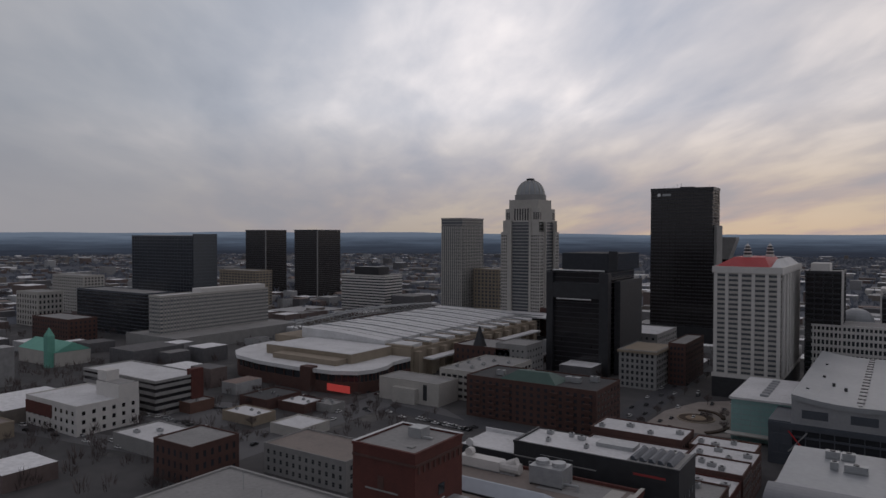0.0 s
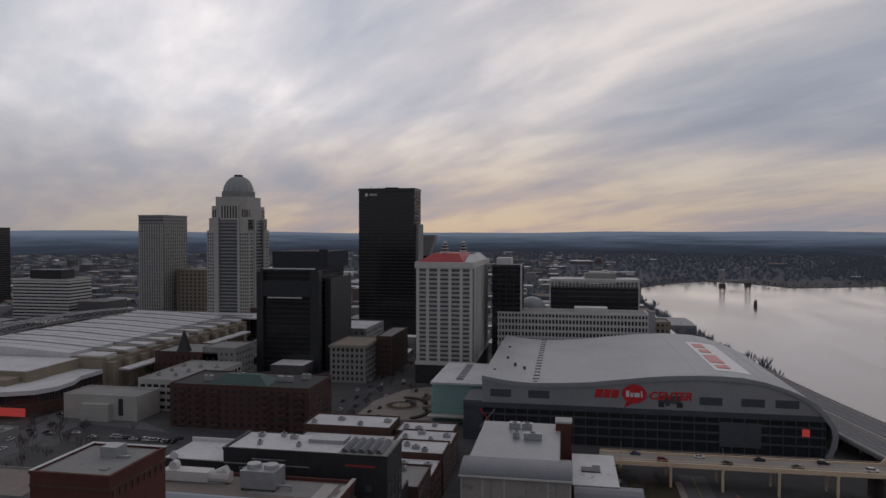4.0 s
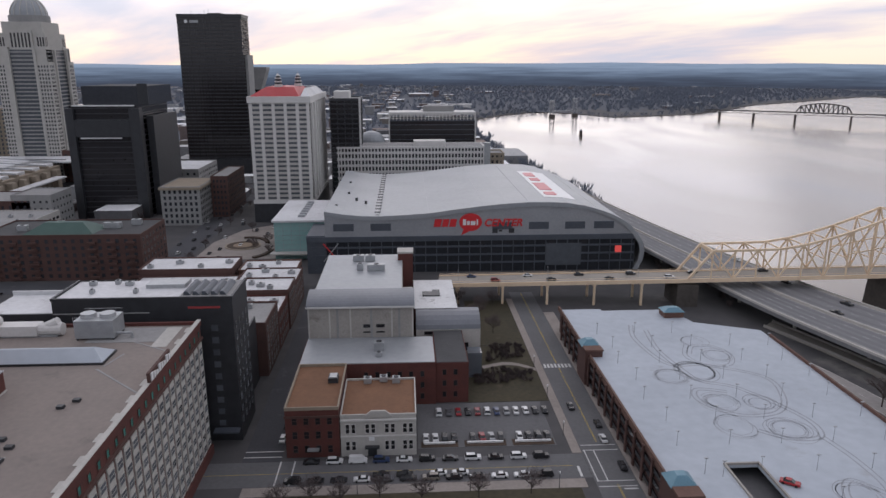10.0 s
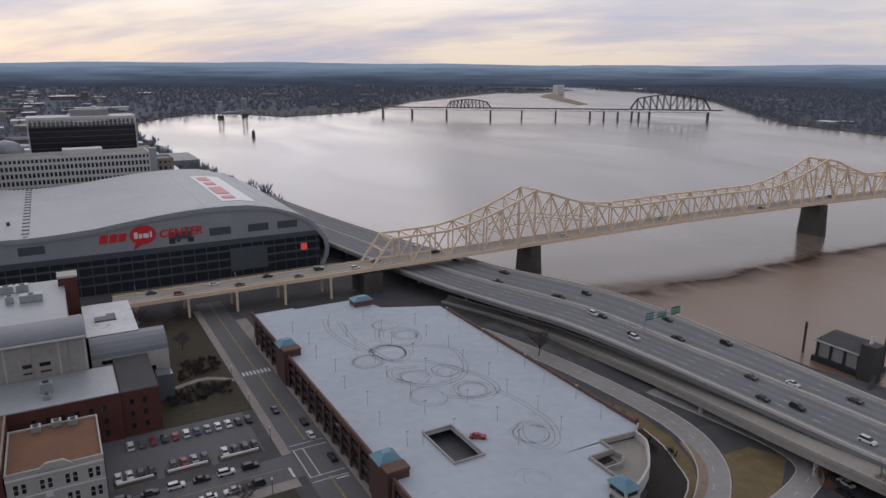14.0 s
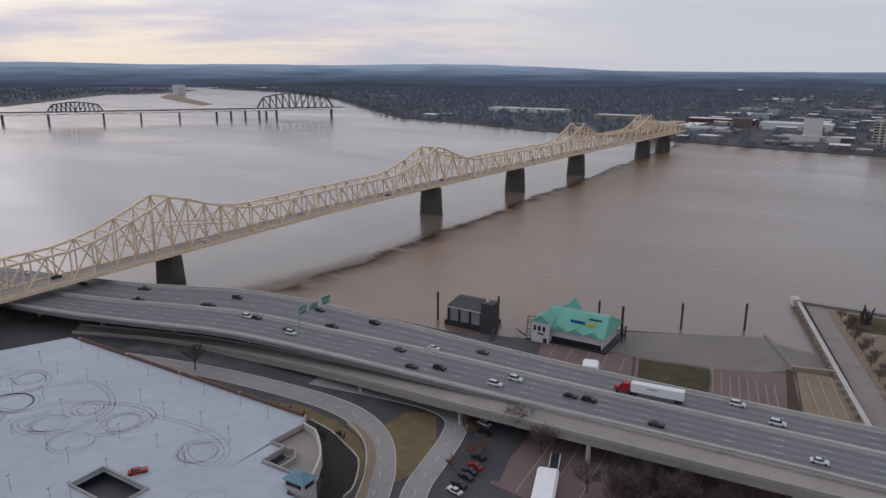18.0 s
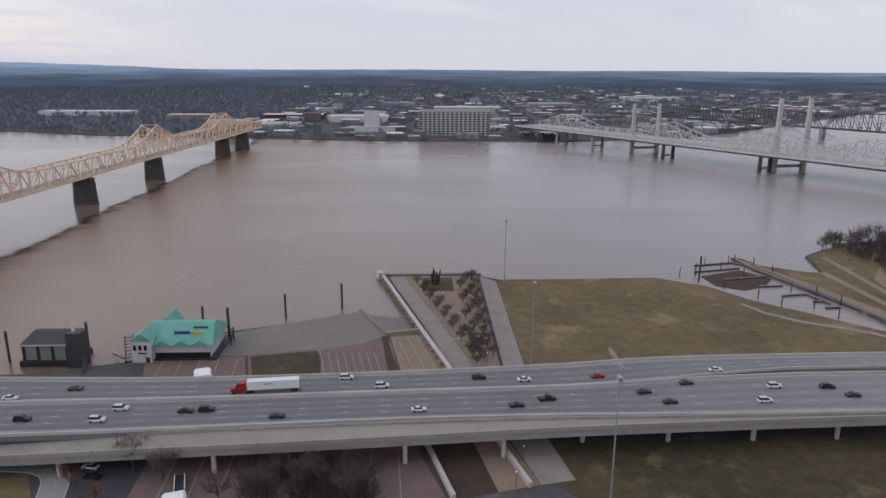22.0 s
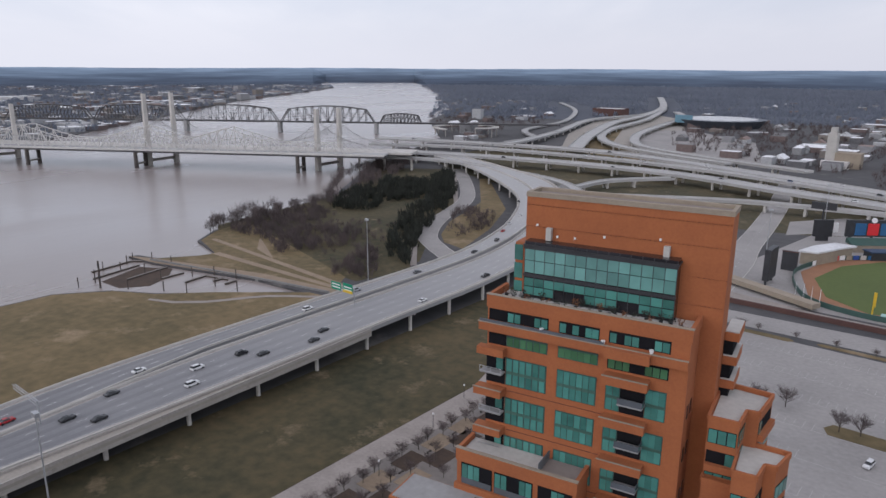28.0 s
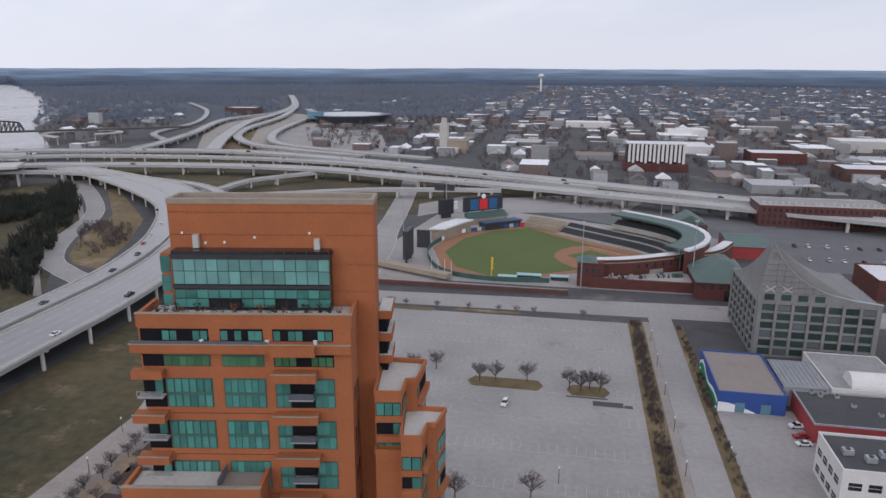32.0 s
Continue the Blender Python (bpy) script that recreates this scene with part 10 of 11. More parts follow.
part("vault", Geo().rod((6, 10, 6.6), (-12, 10, 6.6), 4.6, n=18), "white_panel", b)
b = brick_block("white_office", -100, -70, -190, -171, 11.5, 2, 6, 4, "white_panel", "roof_dark", "white modern office with large dark windows", 3.2, 2.2, "white_panel", "glass_black", 1.5, sides="en")
for i in range(5):
    roof_unit(-92 + i * 4.5, -180 + (i % 2) * 3, 11.6, 2.6, 2, 1.6)
b = brick_block("brick_depot", -215, -130, -548, -517, 15, 3, 22, 8, "brick_red", "roof_grey", "long red brick depot with rows of windows", 1.8, 2.6, "brick_dark", "glass_dark", sides="ne", coping="stone_pale")
for i in range(20):
    part("roof_block", box_geo(-41 + i * 4.2, -39.4 + i * 4.2, 12, 13.6, 15.8, 17.2), "stone_pale", b)
block("brick_annex", -178, -146, -384, -352, 10, "brick_red", "roof_white", "red brick annex with white roof")
t = thing("striped_apartments", -84, -782, 0, "white and black striped apartment block on a brick base", "building")
part("base", box_geo(-34, 33, -18, 12, 0, 9), "brick_red", t)
part("core", box_geo(-30, 30, -16, 10, 9, 29), "glass_black", t)
for i in range(14):
    part("white_strip", box_geo(-30 + i * 4.3, -27.4 + i * 4.3, 9.9, 10.6, 9 + (i % 3), 29.6 - (i % 2)), "white_panel", t)
part("roof", box_geo(-30.5, 30.5, -16.5, 10.5, 29.02, 29.8), "roof_white", t)
t = thing("cream_elevator", 160, -890, 0, "old cream grain elevator tower", "building")
part("tower", box_geo(2, 12, -6, 6, 0, 38), "stone_pale", t)
part("cap", box_geo(4, 10, -4, 4, 38, 44), "stone_pale", t)
part("low_wing", box_geo(-24, 1.8, -10, 8, 0, 17), "stone_tan", t)
part("base", box_geo(-14, 14, 8.2, 16, 0, 8), "white_panel", t)
b = thing("far_stadium", 450, -1360, 0, "distant grey oval stadium", "stadium")
part("bowl", Geo().rod((0, 0, 0), (0, 0, 14), 70, 82, n=28), "steel_blue_grey", b)
part("inside", Geo().rod((0, 0, 14.02), (0, 0, 14.3), 66, n=28), "glass_dark", b)
part("screen", box_geo(30, 62, 60, 64, 8, 22), "blue_metal", b)

# ---- interchange ----
def viaduct(name, pts, w, label, every=32, lanes=3, m="pale_concrete"):
    ln = glide(pts, 12)
    v = thing(name, 0, 0, 0, label, "road", "interchange", kind="structure")
    part("deck", ribbon(Geo(), ln, -w / 2, w / 2, 1.7), m, v)
    for s in (-1, 1):
        part("barrier", ribbon(Geo(), ln, s * w / 2 - 0.25, s * w / 2 + 0.25, 1.0, 0.95), m, v)
    g = Geo()
    for i in range(1, lanes):
        dashes(g, ln, -w / 2 + 1.6 + (w - 3.2) * i / lanes, 0.2, 4, 8, 0.03)
    stuff("lane_marking", g, "paint_white", "white lane markings", "", v)
    for s in (-w / 3.2, w / 3.2):
        pillar_row(v, ln, s, every, 1.7, 1.2)
    return ln


VIA = []
VIA.append(viaduct("viaduct_far", [(690, -690, 12), (553, -748, 10), (378, -768, 10), (188, -706, 10), (8, -628, 10), (-126, -566, 10), (-260, -515, 10), (-420, -450, 10)], 20, "pale concrete viaduct of the interchange", m="viaduct", lanes=4))
VIA.append(viaduct("viaduct_main", [(600, -560, 14), (516, -622, 11), (373, -662, 9), (251, -660, 9), (150, -628, 9), (40, -596, 9), (-126, -536, 9), (-270, -480, 9), (-420, -415, 9)], 20, "wide pale concrete viaduct of the interchange", m="viaduct", lanes=4))
VIA.append(viaduct("viaduct_mid", [(640, -625, 13), (540, -690, 11), (373, -715, 10), (240, -700, 10), (120, -660, 10), (-20, -600, 10)], 14, "pale concrete link viaduct", m="viaduct"))
VIA.append(viaduct("ramp_river", [(560, -505, 17), (484, -570, 12), (400, -578, 8), (330, -560, 7), (290, -530, 6), (268, -490, 5)], 9, "curving pale ramp", 26, 2, "viaduct"))
VIA.append(viaduct("ramp_loop", [(339, -525, 4), (305, -545, 5), (293, -590, 7), (250, -640, 8)], 8, "curving pale loop ramp", 26, 2, "viaduct"))
VIA.append(viaduct("ramp_loop_low", [(310, -520, 3), (240, -545, 5), (160, -570, 7), (60, -580, 8)], 8, "pale slip ramp", 28, 2, "viaduct"))
VIA.append(viaduct("viaduct_north", [(436, -786, 9), (514, -971, 8), (601, -1227, 7), (647, -1459, 6), (739, -1784, 6), (987, -2352, 6)], 19, "broad pale highway running to the distance", 60, 4, "viaduct"))
VIA.append(viaduct("viaduct_north_ramp", [(242, -773, 9), (326, -810, 8), (422, -873, 7), (497, -975, 6), (547, -1114, 6), (600, -1380, 6), (714, -1736, 6)], 13, "pale highway ramp sweeping to the north", 50, 3, "viaduct"))
VIA.append(viaduct("viaduct_outer_ramp", [(159, -756, 10), (268, -811, 8), (385, -881, 7), (448, -986, 6), (491, -1127, 6), (555, -1444, 6), (642, -1629, 6)], 13, "pale curved outer highway ramp", 50, 3, "viaduct"))
VIA.append(viaduct("viaduct_shore_ramp", [(539, -741, 10), (534, -802, 9), (586, -1001, 7), (675, -1282, 6), (655, -1476, 6)], 14, "pale highway ramp towards the river", 50, 3, "viaduct"))
VIA.append(viaduct("ramp_shore", [(558, -813, 6), (580, -914, 4), (666, -1027, 3), (719, -1252, 3), (877, -1571, 3), (1091, -1863, 3)], 10, "pale shore road", 60, 2, "viaduct"))
sheet("interchange_infield", [(485, -834), (590, -1040), (680, -1300), (715, -1620), (569, -1480), (420, -1120), (236, -877), (330, -850)], 0.1, "ramp_deck", "dry sandy ground between the highway ramps", "ground")
sheet("interchange_yard", [(378.5, -845.7), (224.0, -840.2), (307.5, -1095.7), (461.1, -1236.2), (522.7, -1167.6)], 0.12, "old_asphalt", "pale gravel and asphalt below the far ramps", "yard")
sheet("interchange_infield_grass", [(470, -860), (575, -1060), (560, -1180), (470, -960), (400, -880)], 0.16, "lawn_brown", "dry grass between the highway ramps", "lawn")
ground_road("river_road", [(236, -292), (250, -308), (271, -321), (296, -341), (322, -383), (352, -453), (395, -511), (472, -596)], 13, "grey park road curving under the interstate", lines=False)
sheet("lawn_river_park", [(429, -268), (440, -330), (452, -400), (500, -480), (540, -545), (476, -590), (346, -436), (318, -366), (288, -322), (250, -272), (258, -240), (330, -243), (392, -246)], 0.04, "lawn", "winter grass of the riverside park", "lawn")
sheet("road_island", [(414, -556), (407, -562), (307, -448), (276, -384), (257, -329), (276, -334), (291, -349), (312, -384), (339, -458)], 0.05, "lawn_brown", "dry grass island between two roads", "lawn")
sheet("path_river_park", [(470, -590), (344, -434), (318, -366), (289, -323), (254, -283), (257, -281), (292, -321), (321, -364), (347, -432), (473, -587)][::-1], 0.07, "pavement", "pale path along the park road", "path")
ground_road("under_road", [(108, -326), (115, -400), (124, -450), (132, -510), (147, -608), (168, -720)], 16, "grey street passing below the interchange")
sheet("interchange_ground", [(250, -470), (-100, -560), (-100, -640), (180, -780), (430, -900), (560, -800), (560, -640), (420, -560), (330, -520)], 0.025, "lawn", "worn brown ground below the viaducts", "ground")
sheet("interchange_grass", [(270, -500), (330, -545), (380, -560), (300, -610), (220, -600), (150, -560)][::-1], 0.05, "lawn", "dull grass inside the interchange", "lawn")
sheet("interchange_grass_far", [(360, -790), (470, -830), (500, -900), (420, -900), (300, -820)][::-1], 0.05, "lawn_brown", "brown grass inside the interchange", "lawn")
sheet("lot_right", rect(-220, -125, -510, -400), 0.05, "road_grey", "pale car park with rows of cars", "parking lot")
bbd = thing("billboard", 100, -535, 0, "black steel billboard on one post", "billboard")
part("post", Geo().rod((0, 0, 0), (0, 0, 14), 0.6, n=8), "metal_dark", bbd)
part("panel", box_geo(-8, 8, -0.6, 0.6, 14, 19), "metal_dark", bbd)
# ---- vehicles ----
def car_template(name, kind, paint, label):
    L, Wd, hb, hr = {"sedan": (4.7, 1.82, 0.92, 1.45), "suv": (4.8, 1.92, 1.05, 1.75), "pickup": (5.6, 1.98, 1.05, 1.8), "van": (5.4, 2.0, 1.1, 2.1)}[kind]
    c = thing(name, 0, 0, -900, label, "car")
    a, w = L / 2, Wd / 2
    body = Geo().prism(rect(-a + 0.05, a - 0.05, -w, w), 0.32, 0.62, top=rect(-a, a, -w, w)).prism(rect(-a, a, -w, w), 0.62, hb, top=rect(-a + 0.16, a - 0.22, -w + 0.1, w - 0.1))
    c0, c1, r0, r1 = {"sedan": (-a + 0.75, a - 1.25, -a + 1.35, a - 2.05), "suv": (-a + 0.12, a - 1.2, -a + 0.5, a - 1.9), "pickup": (-a + 2.2, a - 1.3, -a + 2.45, a - 2.0), "van": (-a + 0.1, a - 0.7, -a + 0.25, a - 1.4)}[kind]
    body.prism(rect(r0, r1, -w + 0.28, w - 0.28), hr - 0.03, hr + 0.03)
    part("body", body, paint, c)
    part("glass", Geo().prism(rect(c0, c1, -w + 0.12, w - 0.12), hb, hr - 0.03, top=rect(r0, r1, -w + 0.28, w - 0.28)), "car_glass" if kind != "van" else paint, c)
    wheels = Geo()
    for u in (-a + 0.85, a - 0.9):
        for v in (-w + 0.1, w - 0.1):
            wheels.rod((u, v - 0.12, 0.34), (u, v + 0.12, 0.34), 0.34, n=10)
    part("running_gear", wheels, "rubber", c)
    return c


CARS = {"white_sedan": car_template("sedan_car", "sedan", "paint_car_white", "white sedan car with dark windows"),
        "black_sedan": car_template("sedan_car", "sedan", "paint_car_black", "black sedan car with dark windows"),
        "any_sedan": car_template("sedan_car", "sedan", "car_paint", "parked sedan car with dark windows"),
        "white_suv": car_template("suv_car", "suv", "paint_car_white", "white sport utility car"),
        "black_suv": car_template("suv_car", "suv", "paint_car_black", "black sport utility car"),
        "any_suv": car_template("suv_car", "suv", "car_paint", "sport utility car with dark windows"),
        "red_sedan": car_template("sedan_car", "sedan", "paint_car_red", "red sedan car with dark windows"),
        "pickup": car_template("pickup_truck", "pickup", "paint_car_black", "dark pickup truck with an open bed"),
        "white_pickup": car_template("pickup_truck", "pickup", "paint_car_white", "white pickup truck with an open bed"),
        "white_van": car_template("delivery_van", "van", "paint_car_white", "white delivery van with dark windscreen")}


USED = set()


def car(kind, x, y, z, rot, group):
    """The first of a kind is the built one, later ones are copies of it."""
    t = CARS[kind]
    m = pose(x, y, z, 0, 0, rot)
    if kind in USED:
        t = copy_thing(t, m)
    else:
        t.matrix_basis = m
        USED.add(kind)
    t["group"] = group
    return t


random.seed(3)
mix = ["white_sedan", "black_sedan", "any_sedan", "white_suv", "black_suv", "any_suv", "black_sedan", "any_sedan"]
road_cars = [(191, 278, 9), (178, 267, 9), (188, 236, 1), (190, 234, 9), (190, 210, 3), (192, 206, 1), (188, 185, 1), (186, 182, 3), (197, 173, 9), (212, 161, 4), (198, 137, 2), (202, 127, 0), (185, 125, 1), (189, 116, 4), (188, 94, 3), (195, 90, 3), (193, 70, 1), (193.5, 64, 4), (189, 42, 1), (215, 24, 3), (205, 12, 3),
             (192, 0, 0), (214, -20, 4), (212, -35, 0), (194, -30, 1), (198, -40, 9), (202, -72, 1), (195, -78, 1), (218, -102, 0), (205, -116, 3), (195, -108, 3), (204, -133, 4), (198, -138, 1), (223, -179, 3), (199, -167, 1), (194, -158, 1), (193, -219, 0), (194, -267, 9), (214, -60, 6), (210, -88, 2), (226, -210, 5), (224, -250, 2), (226, -300, 1),
             (232, -330, 4), (243, -352, 6), (216, -338, 1), (252, -372, 0), (262, -400, 2), (290, -440, 1), (181, 310, 4), (168, 330, 1), (176, 350, 0), (205, 232, 5), (212, 190, 1), (209, 110, 2)]
for x, y, k in road_cars:
    d = min(range(N - 1), key=lambda i: abs(far_edge[i].y - y))
    dirn = far_edge[d + 1] - far_edge[d]
    e = min(range(N - 1), key=lambda i: abs(near_edge[i].y - y))
    xm = near_edge[e].x + (far_edge[d].x - near_edge[e].x) * by_y(MEDIAN, y)
    if abs(x - xm) < 3.4:
        x = xm + (3.6 if x > xm else -3.6)
    rot = math.degrees(math.atan2(dirn.y, dirn.x))
    car("pickup" if k == 9 else mix[min(k, 7)] if k != 6 else "red_sedan", x, y, 9.03, rot, "highway traffic")
car("black_sedan", 175, 214, 7.3, 100, "highway traffic")
# red truck with a white trailer
tk = thing("semi_truck", 206.5, 48, 9.03, "red semi truck pulling a white box trailer", "truck", rot=96)
part("cab", Geo().prism(rect(7.0, 10.2, -1.2, 1.2), 0.9, 3.6, top=rect(7.0, 9.2, -1.1, 1.1)), "paint_car_red", tk)
part("hood", Geo().prism(rect(10.2, 11.8, -1.0, 1.0), 0.9, 1.9), "paint_car_red", tk)
part("windscreen", Geo().prism(rect(9.6, 10.24, -1.0, 1.0), 2.1, 3.2, top=rect(9.3, 9.65, -1.0, 1.0)), "car_glass", tk)
part("trailer", box_geo(-9.6, 6.6, -1.3, 1.3, 1.2, 4.1), "sign_white", tk, "white box trailer")
part("trailer_mark", Geo().box(-1.5, 1.5, 1.31, 1.33, 2.9, 3.3).box(-1.5, 1.5, -1.33, -1.31, 2.9, 3.3), "stone_grey", tk)
part("chassis", box_geo(-9.4, 11.4, -0.5, 0.5, 0.7, 1.2), "metal_dark", tk)
wm = Geo().rod((0, -0.3, 0), (0, 0.3, 0), 0.5, n=10).mesh("wheel", "rubber")
for u in (-8.6, -7.4, 5.2, 6.4, 10.8):
    for v in (-1.0, 1.0):
        put("wheel", wm, tk, u, v, 0.5)
# parked rows
for i in range(13):
    if i not in (0, ):
        car(random.choice(mix), 6.5 + i * 3.15, 206, 0.09, 90 + random.uniform(-3, 3), "car park")
for i in range(14):
    if i in (4, 9):
        continue
    car(random.choice(mix), 5 + i * 2.85, 190, 0.09, 90 + random.uniform(-3, 3), "car park")
for i in range(11):
    if i in (2, ):
        car("white_van", -28 + 2 * 6.6, 178.6, 0.07, 0, "street parking")
        continue
    car(random.choice(mix), -28 + i * 6.6, 178.6, 0.07, 0, "street parking")
for i in range(12):
    car(random.choice(mix), -32 + i * 6.3, 169.2, 0.07, 180, "street parking")
for x in (-8, -1.5, 8, 14):
    car(random.choice(["white_sedan", "any_sedan", "white_pickup", "black_sedan"]), x, 171.2, 0.07, 180, "street traffic")
for i in range(13):
    if i % 5 != 4:
        car(random.choice(mix), -38.3, 192 + i * 8.5, 0.07, 90, "street parking")
for x, y, r in ((58.6, 187, 90), (59.4, 196, 90), (53.5, 208, -90), (60, 172, 90)):
    car(random.choice(["white_sedan", "black_sedan"]), x, y, 0.07, r, "street traffic")
car("red_sedan", 93, 146, 10.62, -35, "garage roof")
for x, y, k in ((181, 94, "any_suv"), (177.5, 92.3, "white_sedan"), (172.6, 89.6, "black_sedan"), (159.4, 84.4, "black_sedan"), (154.6, 83, "red_sedan"), (151.6, 83, "black_sedan"), (148.8, 82.6, "black_sedan"), (144.6, 82.4, "black_sedan"), (141.4, 82, "white_sedan")):
    car(k, x, y, 0.1, 79, "car park")
car("any_suv", 19, -213, 0.07, 80, "car park")
for x, y, k in ((-73, -215, "white_pickup"), (-72, -208.5, "red_sedan"), (-71.6, -204, "white_sedan")):
    car(k, x, y, 0.07, 10, "yard")
for i in range(9):
    car(random.choice(mix), 30 + i * 13 + random.uniform(-3, 3), deck_y(30 + i * 13) + (3.5 if i % 2 else 10.5), deck_z(30 + i * 13) + 0.02, -4, "bridge traffic")
for i in range(8):
    x = 170 + i * 75
    car(random.choice(mix), x, deck_y(x) + (3.5 if i % 2 else 10.5), deck_z(x) + 0.02, -5, "bridge traffic")
for ln in VIA[:3]:
    for i in range(9):
        p = ln[int((i + 0.5) * len(ln) / 9)]
        q = ln[min(int((i + 0.5) * len(ln) / 9) + 1, len(ln) - 1)]
        k = normals(ln)[int((i + 0.5) * len(ln) / 9)] * random.choice((-5, -2, 2, 5))
        car(random.choice(mix), p.x + k.x, p.y + k.y, p.z + 0.03, math.degrees(math.atan2(q.y - p.y, q.x - p.x)), "interchange traffic")
for i in range(22):
    car(random.choice(mix), -104 + random.uniform(-16, 16), 372 + i * 10, 0.03, 90, "avenue traffic")
for i in range(18):
    car(random.choice(mix), -330 + i * 13 + random.uniform(-3, 3), 334 + random.choice((0, 5)), 0.03, 8, "street traffic")
for i in range(16):
    car(random.choice(mix), -208 + (i % 8) * 10 + (i % 3), -425 - (i // 8) * 33, 0.08, 90, "car park")

# ---- lamps ----
lamp_mast = Geo().rod((0, 0, 0), (0, 0, 4.4), 0.09, 0.06, n=6)
lp0 = thing("roof_lamp", 78, 150, 10.6, "slim grey lamp post on the garage roof", "lamp post", "garage lamps")
part("post", lamp_mast, "metal_grey", lp0)
part("head", box_geo(-0.5, 0.5, -0.16, 0.16, 4.4, 4.6), "galvanised", lp0)
for r in range(5):
    for i in range(9):
        x, y = 72 + r * 14.5, 138 + i * 13.5
        if (r == 0 and i == 0) or (x > 107 and y > 240) or (r == 4 and y < 135) or (r == 1 and i == 0):
            continue
        copy_thing(lp0, pose(x + (i % 2) * 2, y, 10.6))
sl0 = thing("street_lamp", 66, 180, 0.14, "dark street lamp with a round globe", "street lamp", "street lamps")
part("post", Geo().rod((0, 0, 0), (0, 0, 4.4), 0.1, 0.07, n=6), "metal_dark", sl0)
part("globe", Geo().rod((0, 0, 4.4), (0, 0, 4.95), 0.16, 0.26, n=8), "sign_white", sl0)
for x, y in ((65.6, 205), (65.6, 230), (65.6, 255), (47, 190), (47, 215), (47, 240), (122, -120), (128, -150), (133, -172), (245, -26), (262, -24), (290, -18), (318, -12), (165, -26), (178, -30), (-34.4, -180), (-34.4, -205), (-34.4, -230), (-34.4, -255), (-34.4, -280), (-48, -190), (-48, -215), (-48, -245), (0, -170), (16, 163), (-14, 163), (40, 163)):
    copy_thing(sl0, pose(x, y, 0.12))

for i in range(14):
    car(mix[(i * 5) % 8], -240 + i * 2.9, 337.5 - i * 0.35, 0.05, 85, "cars on main street")
for i in range(9):
    car(mix[(i * 3 + 1) % 8], -290 + (i % 2) * 9, 232 + i * 15, 0.08, 95, "cars on market street")
for i in range(16):
    car(mix[(i * 3) % 8], -143.5 + (i % 3) * 6, 402 + i * 11, 0.06, 90, "cars on second street")
for i in range(14):
    car(mix[(i * 7 + 2) % 8], -352 + (i % 7) * 3.0, 340 - (i // 7) * 12, 0.05, 88, "cars in the town lot")
for i in range(10):
    car(mix[(i * 7 + 1) % 8], -300 + (i % 5) * 7.5, 372 + (i // 5) * 6, 0.05, 5, "cars by the hall")

for i in range(18):
    car(mix[(i * 5 + 3) % 8], -378 + (i % 9) * 6.2, 252 + (i // 9) * 34 + (i % 3), 0.05, 84, "cars in the town lot")
for i in range(12):
    car(mix[(i * 3 + 2) % 8], -455 + i * 12, 187 + i * 1.8 + (i % 2) * 6, 0.06, 8, "street parking")
for i in range(10):
    car(mix[(i * 7) % 8], -318 + (i % 5) * 9, 374 + (i // 5) * 7, 0.05, 96, "cars by the hall")

# ---- trees ----
def bare_tree(name, h, spread, seed, label, mat_name="bark", n1=8, n2=12, n3=16):
    rnd = random.Random(seed)
    t = thing(name, 0, 0, -900, label, "tree", "bare trees")
    trunk, tw = Geo().rod((0, 0, 0), (0, 0, h * 0.3), h * 0.022, h * 0.017, n=6), Geo()
    limbs = []
    for i in range(n1):
        a = i * 6.283 / n1 + rnd.uniform(-0.4, 0.4)
        p = Vector((0, 0, h * rnd.uniform(0.2, 0.36)))
        q = p + Vector((math.cos(a) * spread * 0.42, math.sin(a) * spread * 0.42, h * rnd.uniform(0.26, 0.42)))
        trunk.rod(p, q, h * 0.012, h * 0.006, n=5)
        limbs.append((p, q))
    q = Vector((0, 0, h * 0.7))
    trunk.rod((0, 0, h * 0.3), q, h * 0.016, h * 0.006, n=5)
    limbs.append((Vector((0, 0, h * 0.3)), q))
    for p, q in limbs:
        for j in range(n2):
            s = p.lerp(q, rnd.uniform(0.45, 1.0))
            e = s + Vector((rnd.uniform(-1, 1) * spread * 0.3, rnd.uniform(-1, 1) * spread * 0.3, h * rnd.uniform(-0.02, 0.26)))
            tw.rod(s, e, h * 0.004, h * 0.0015, n=3)
            for k in range(n3):
                u = s.lerp(e, rnd.uniform(0.3, 1.0))
                v = u + Vector((rnd.uniform(-1, 1), rnd.uniform(-1, 1), rnd.uniform(0.1, 1))).normalized() * h * rnd.uniform(0.07, 0.16)
                k_ = Vector((rnd.uniform(-1, 1), rnd.uniform(-1, 1), 0)).normalized() * h * 0.0032
                tw.add([u - k_, u + k_, v], [(0, 1, 2)])
    part("trunk", trunk, "bark", t)
    part("crown", tw, mat_name, t)
    return t


TREES = [bare_tree("bare_tree", 9, 7, 1, "leafless winter tree with fine brown twigs", "twigs"),
         bare_tree("bare_tree", 11, 9, 2, "leafless spreading winter tree", "twigs"),
         bare_tree("bare_tree", 6, 5, 4, "small leafless street tree", "twigs")]
RUST = bare_tree("rust_tree", 7, 5, 8, "small tree holding rust brown leaves", "rust_leaves", 7, 9, 16)
PLACED = set()


def tree(k, x, y, z=0.1, s=1.0):
    t = RUST if k == 9 else TREES[k]
    m = pose(x, y, z, 0, 0, (x * 37 + y * 11) % 360) @ Matrix.Scale(s, 4)
    if k in PLACED:
        copy_thing(t, m)
    else:
        t.matrix_basis = m
        PLACED.add(k)


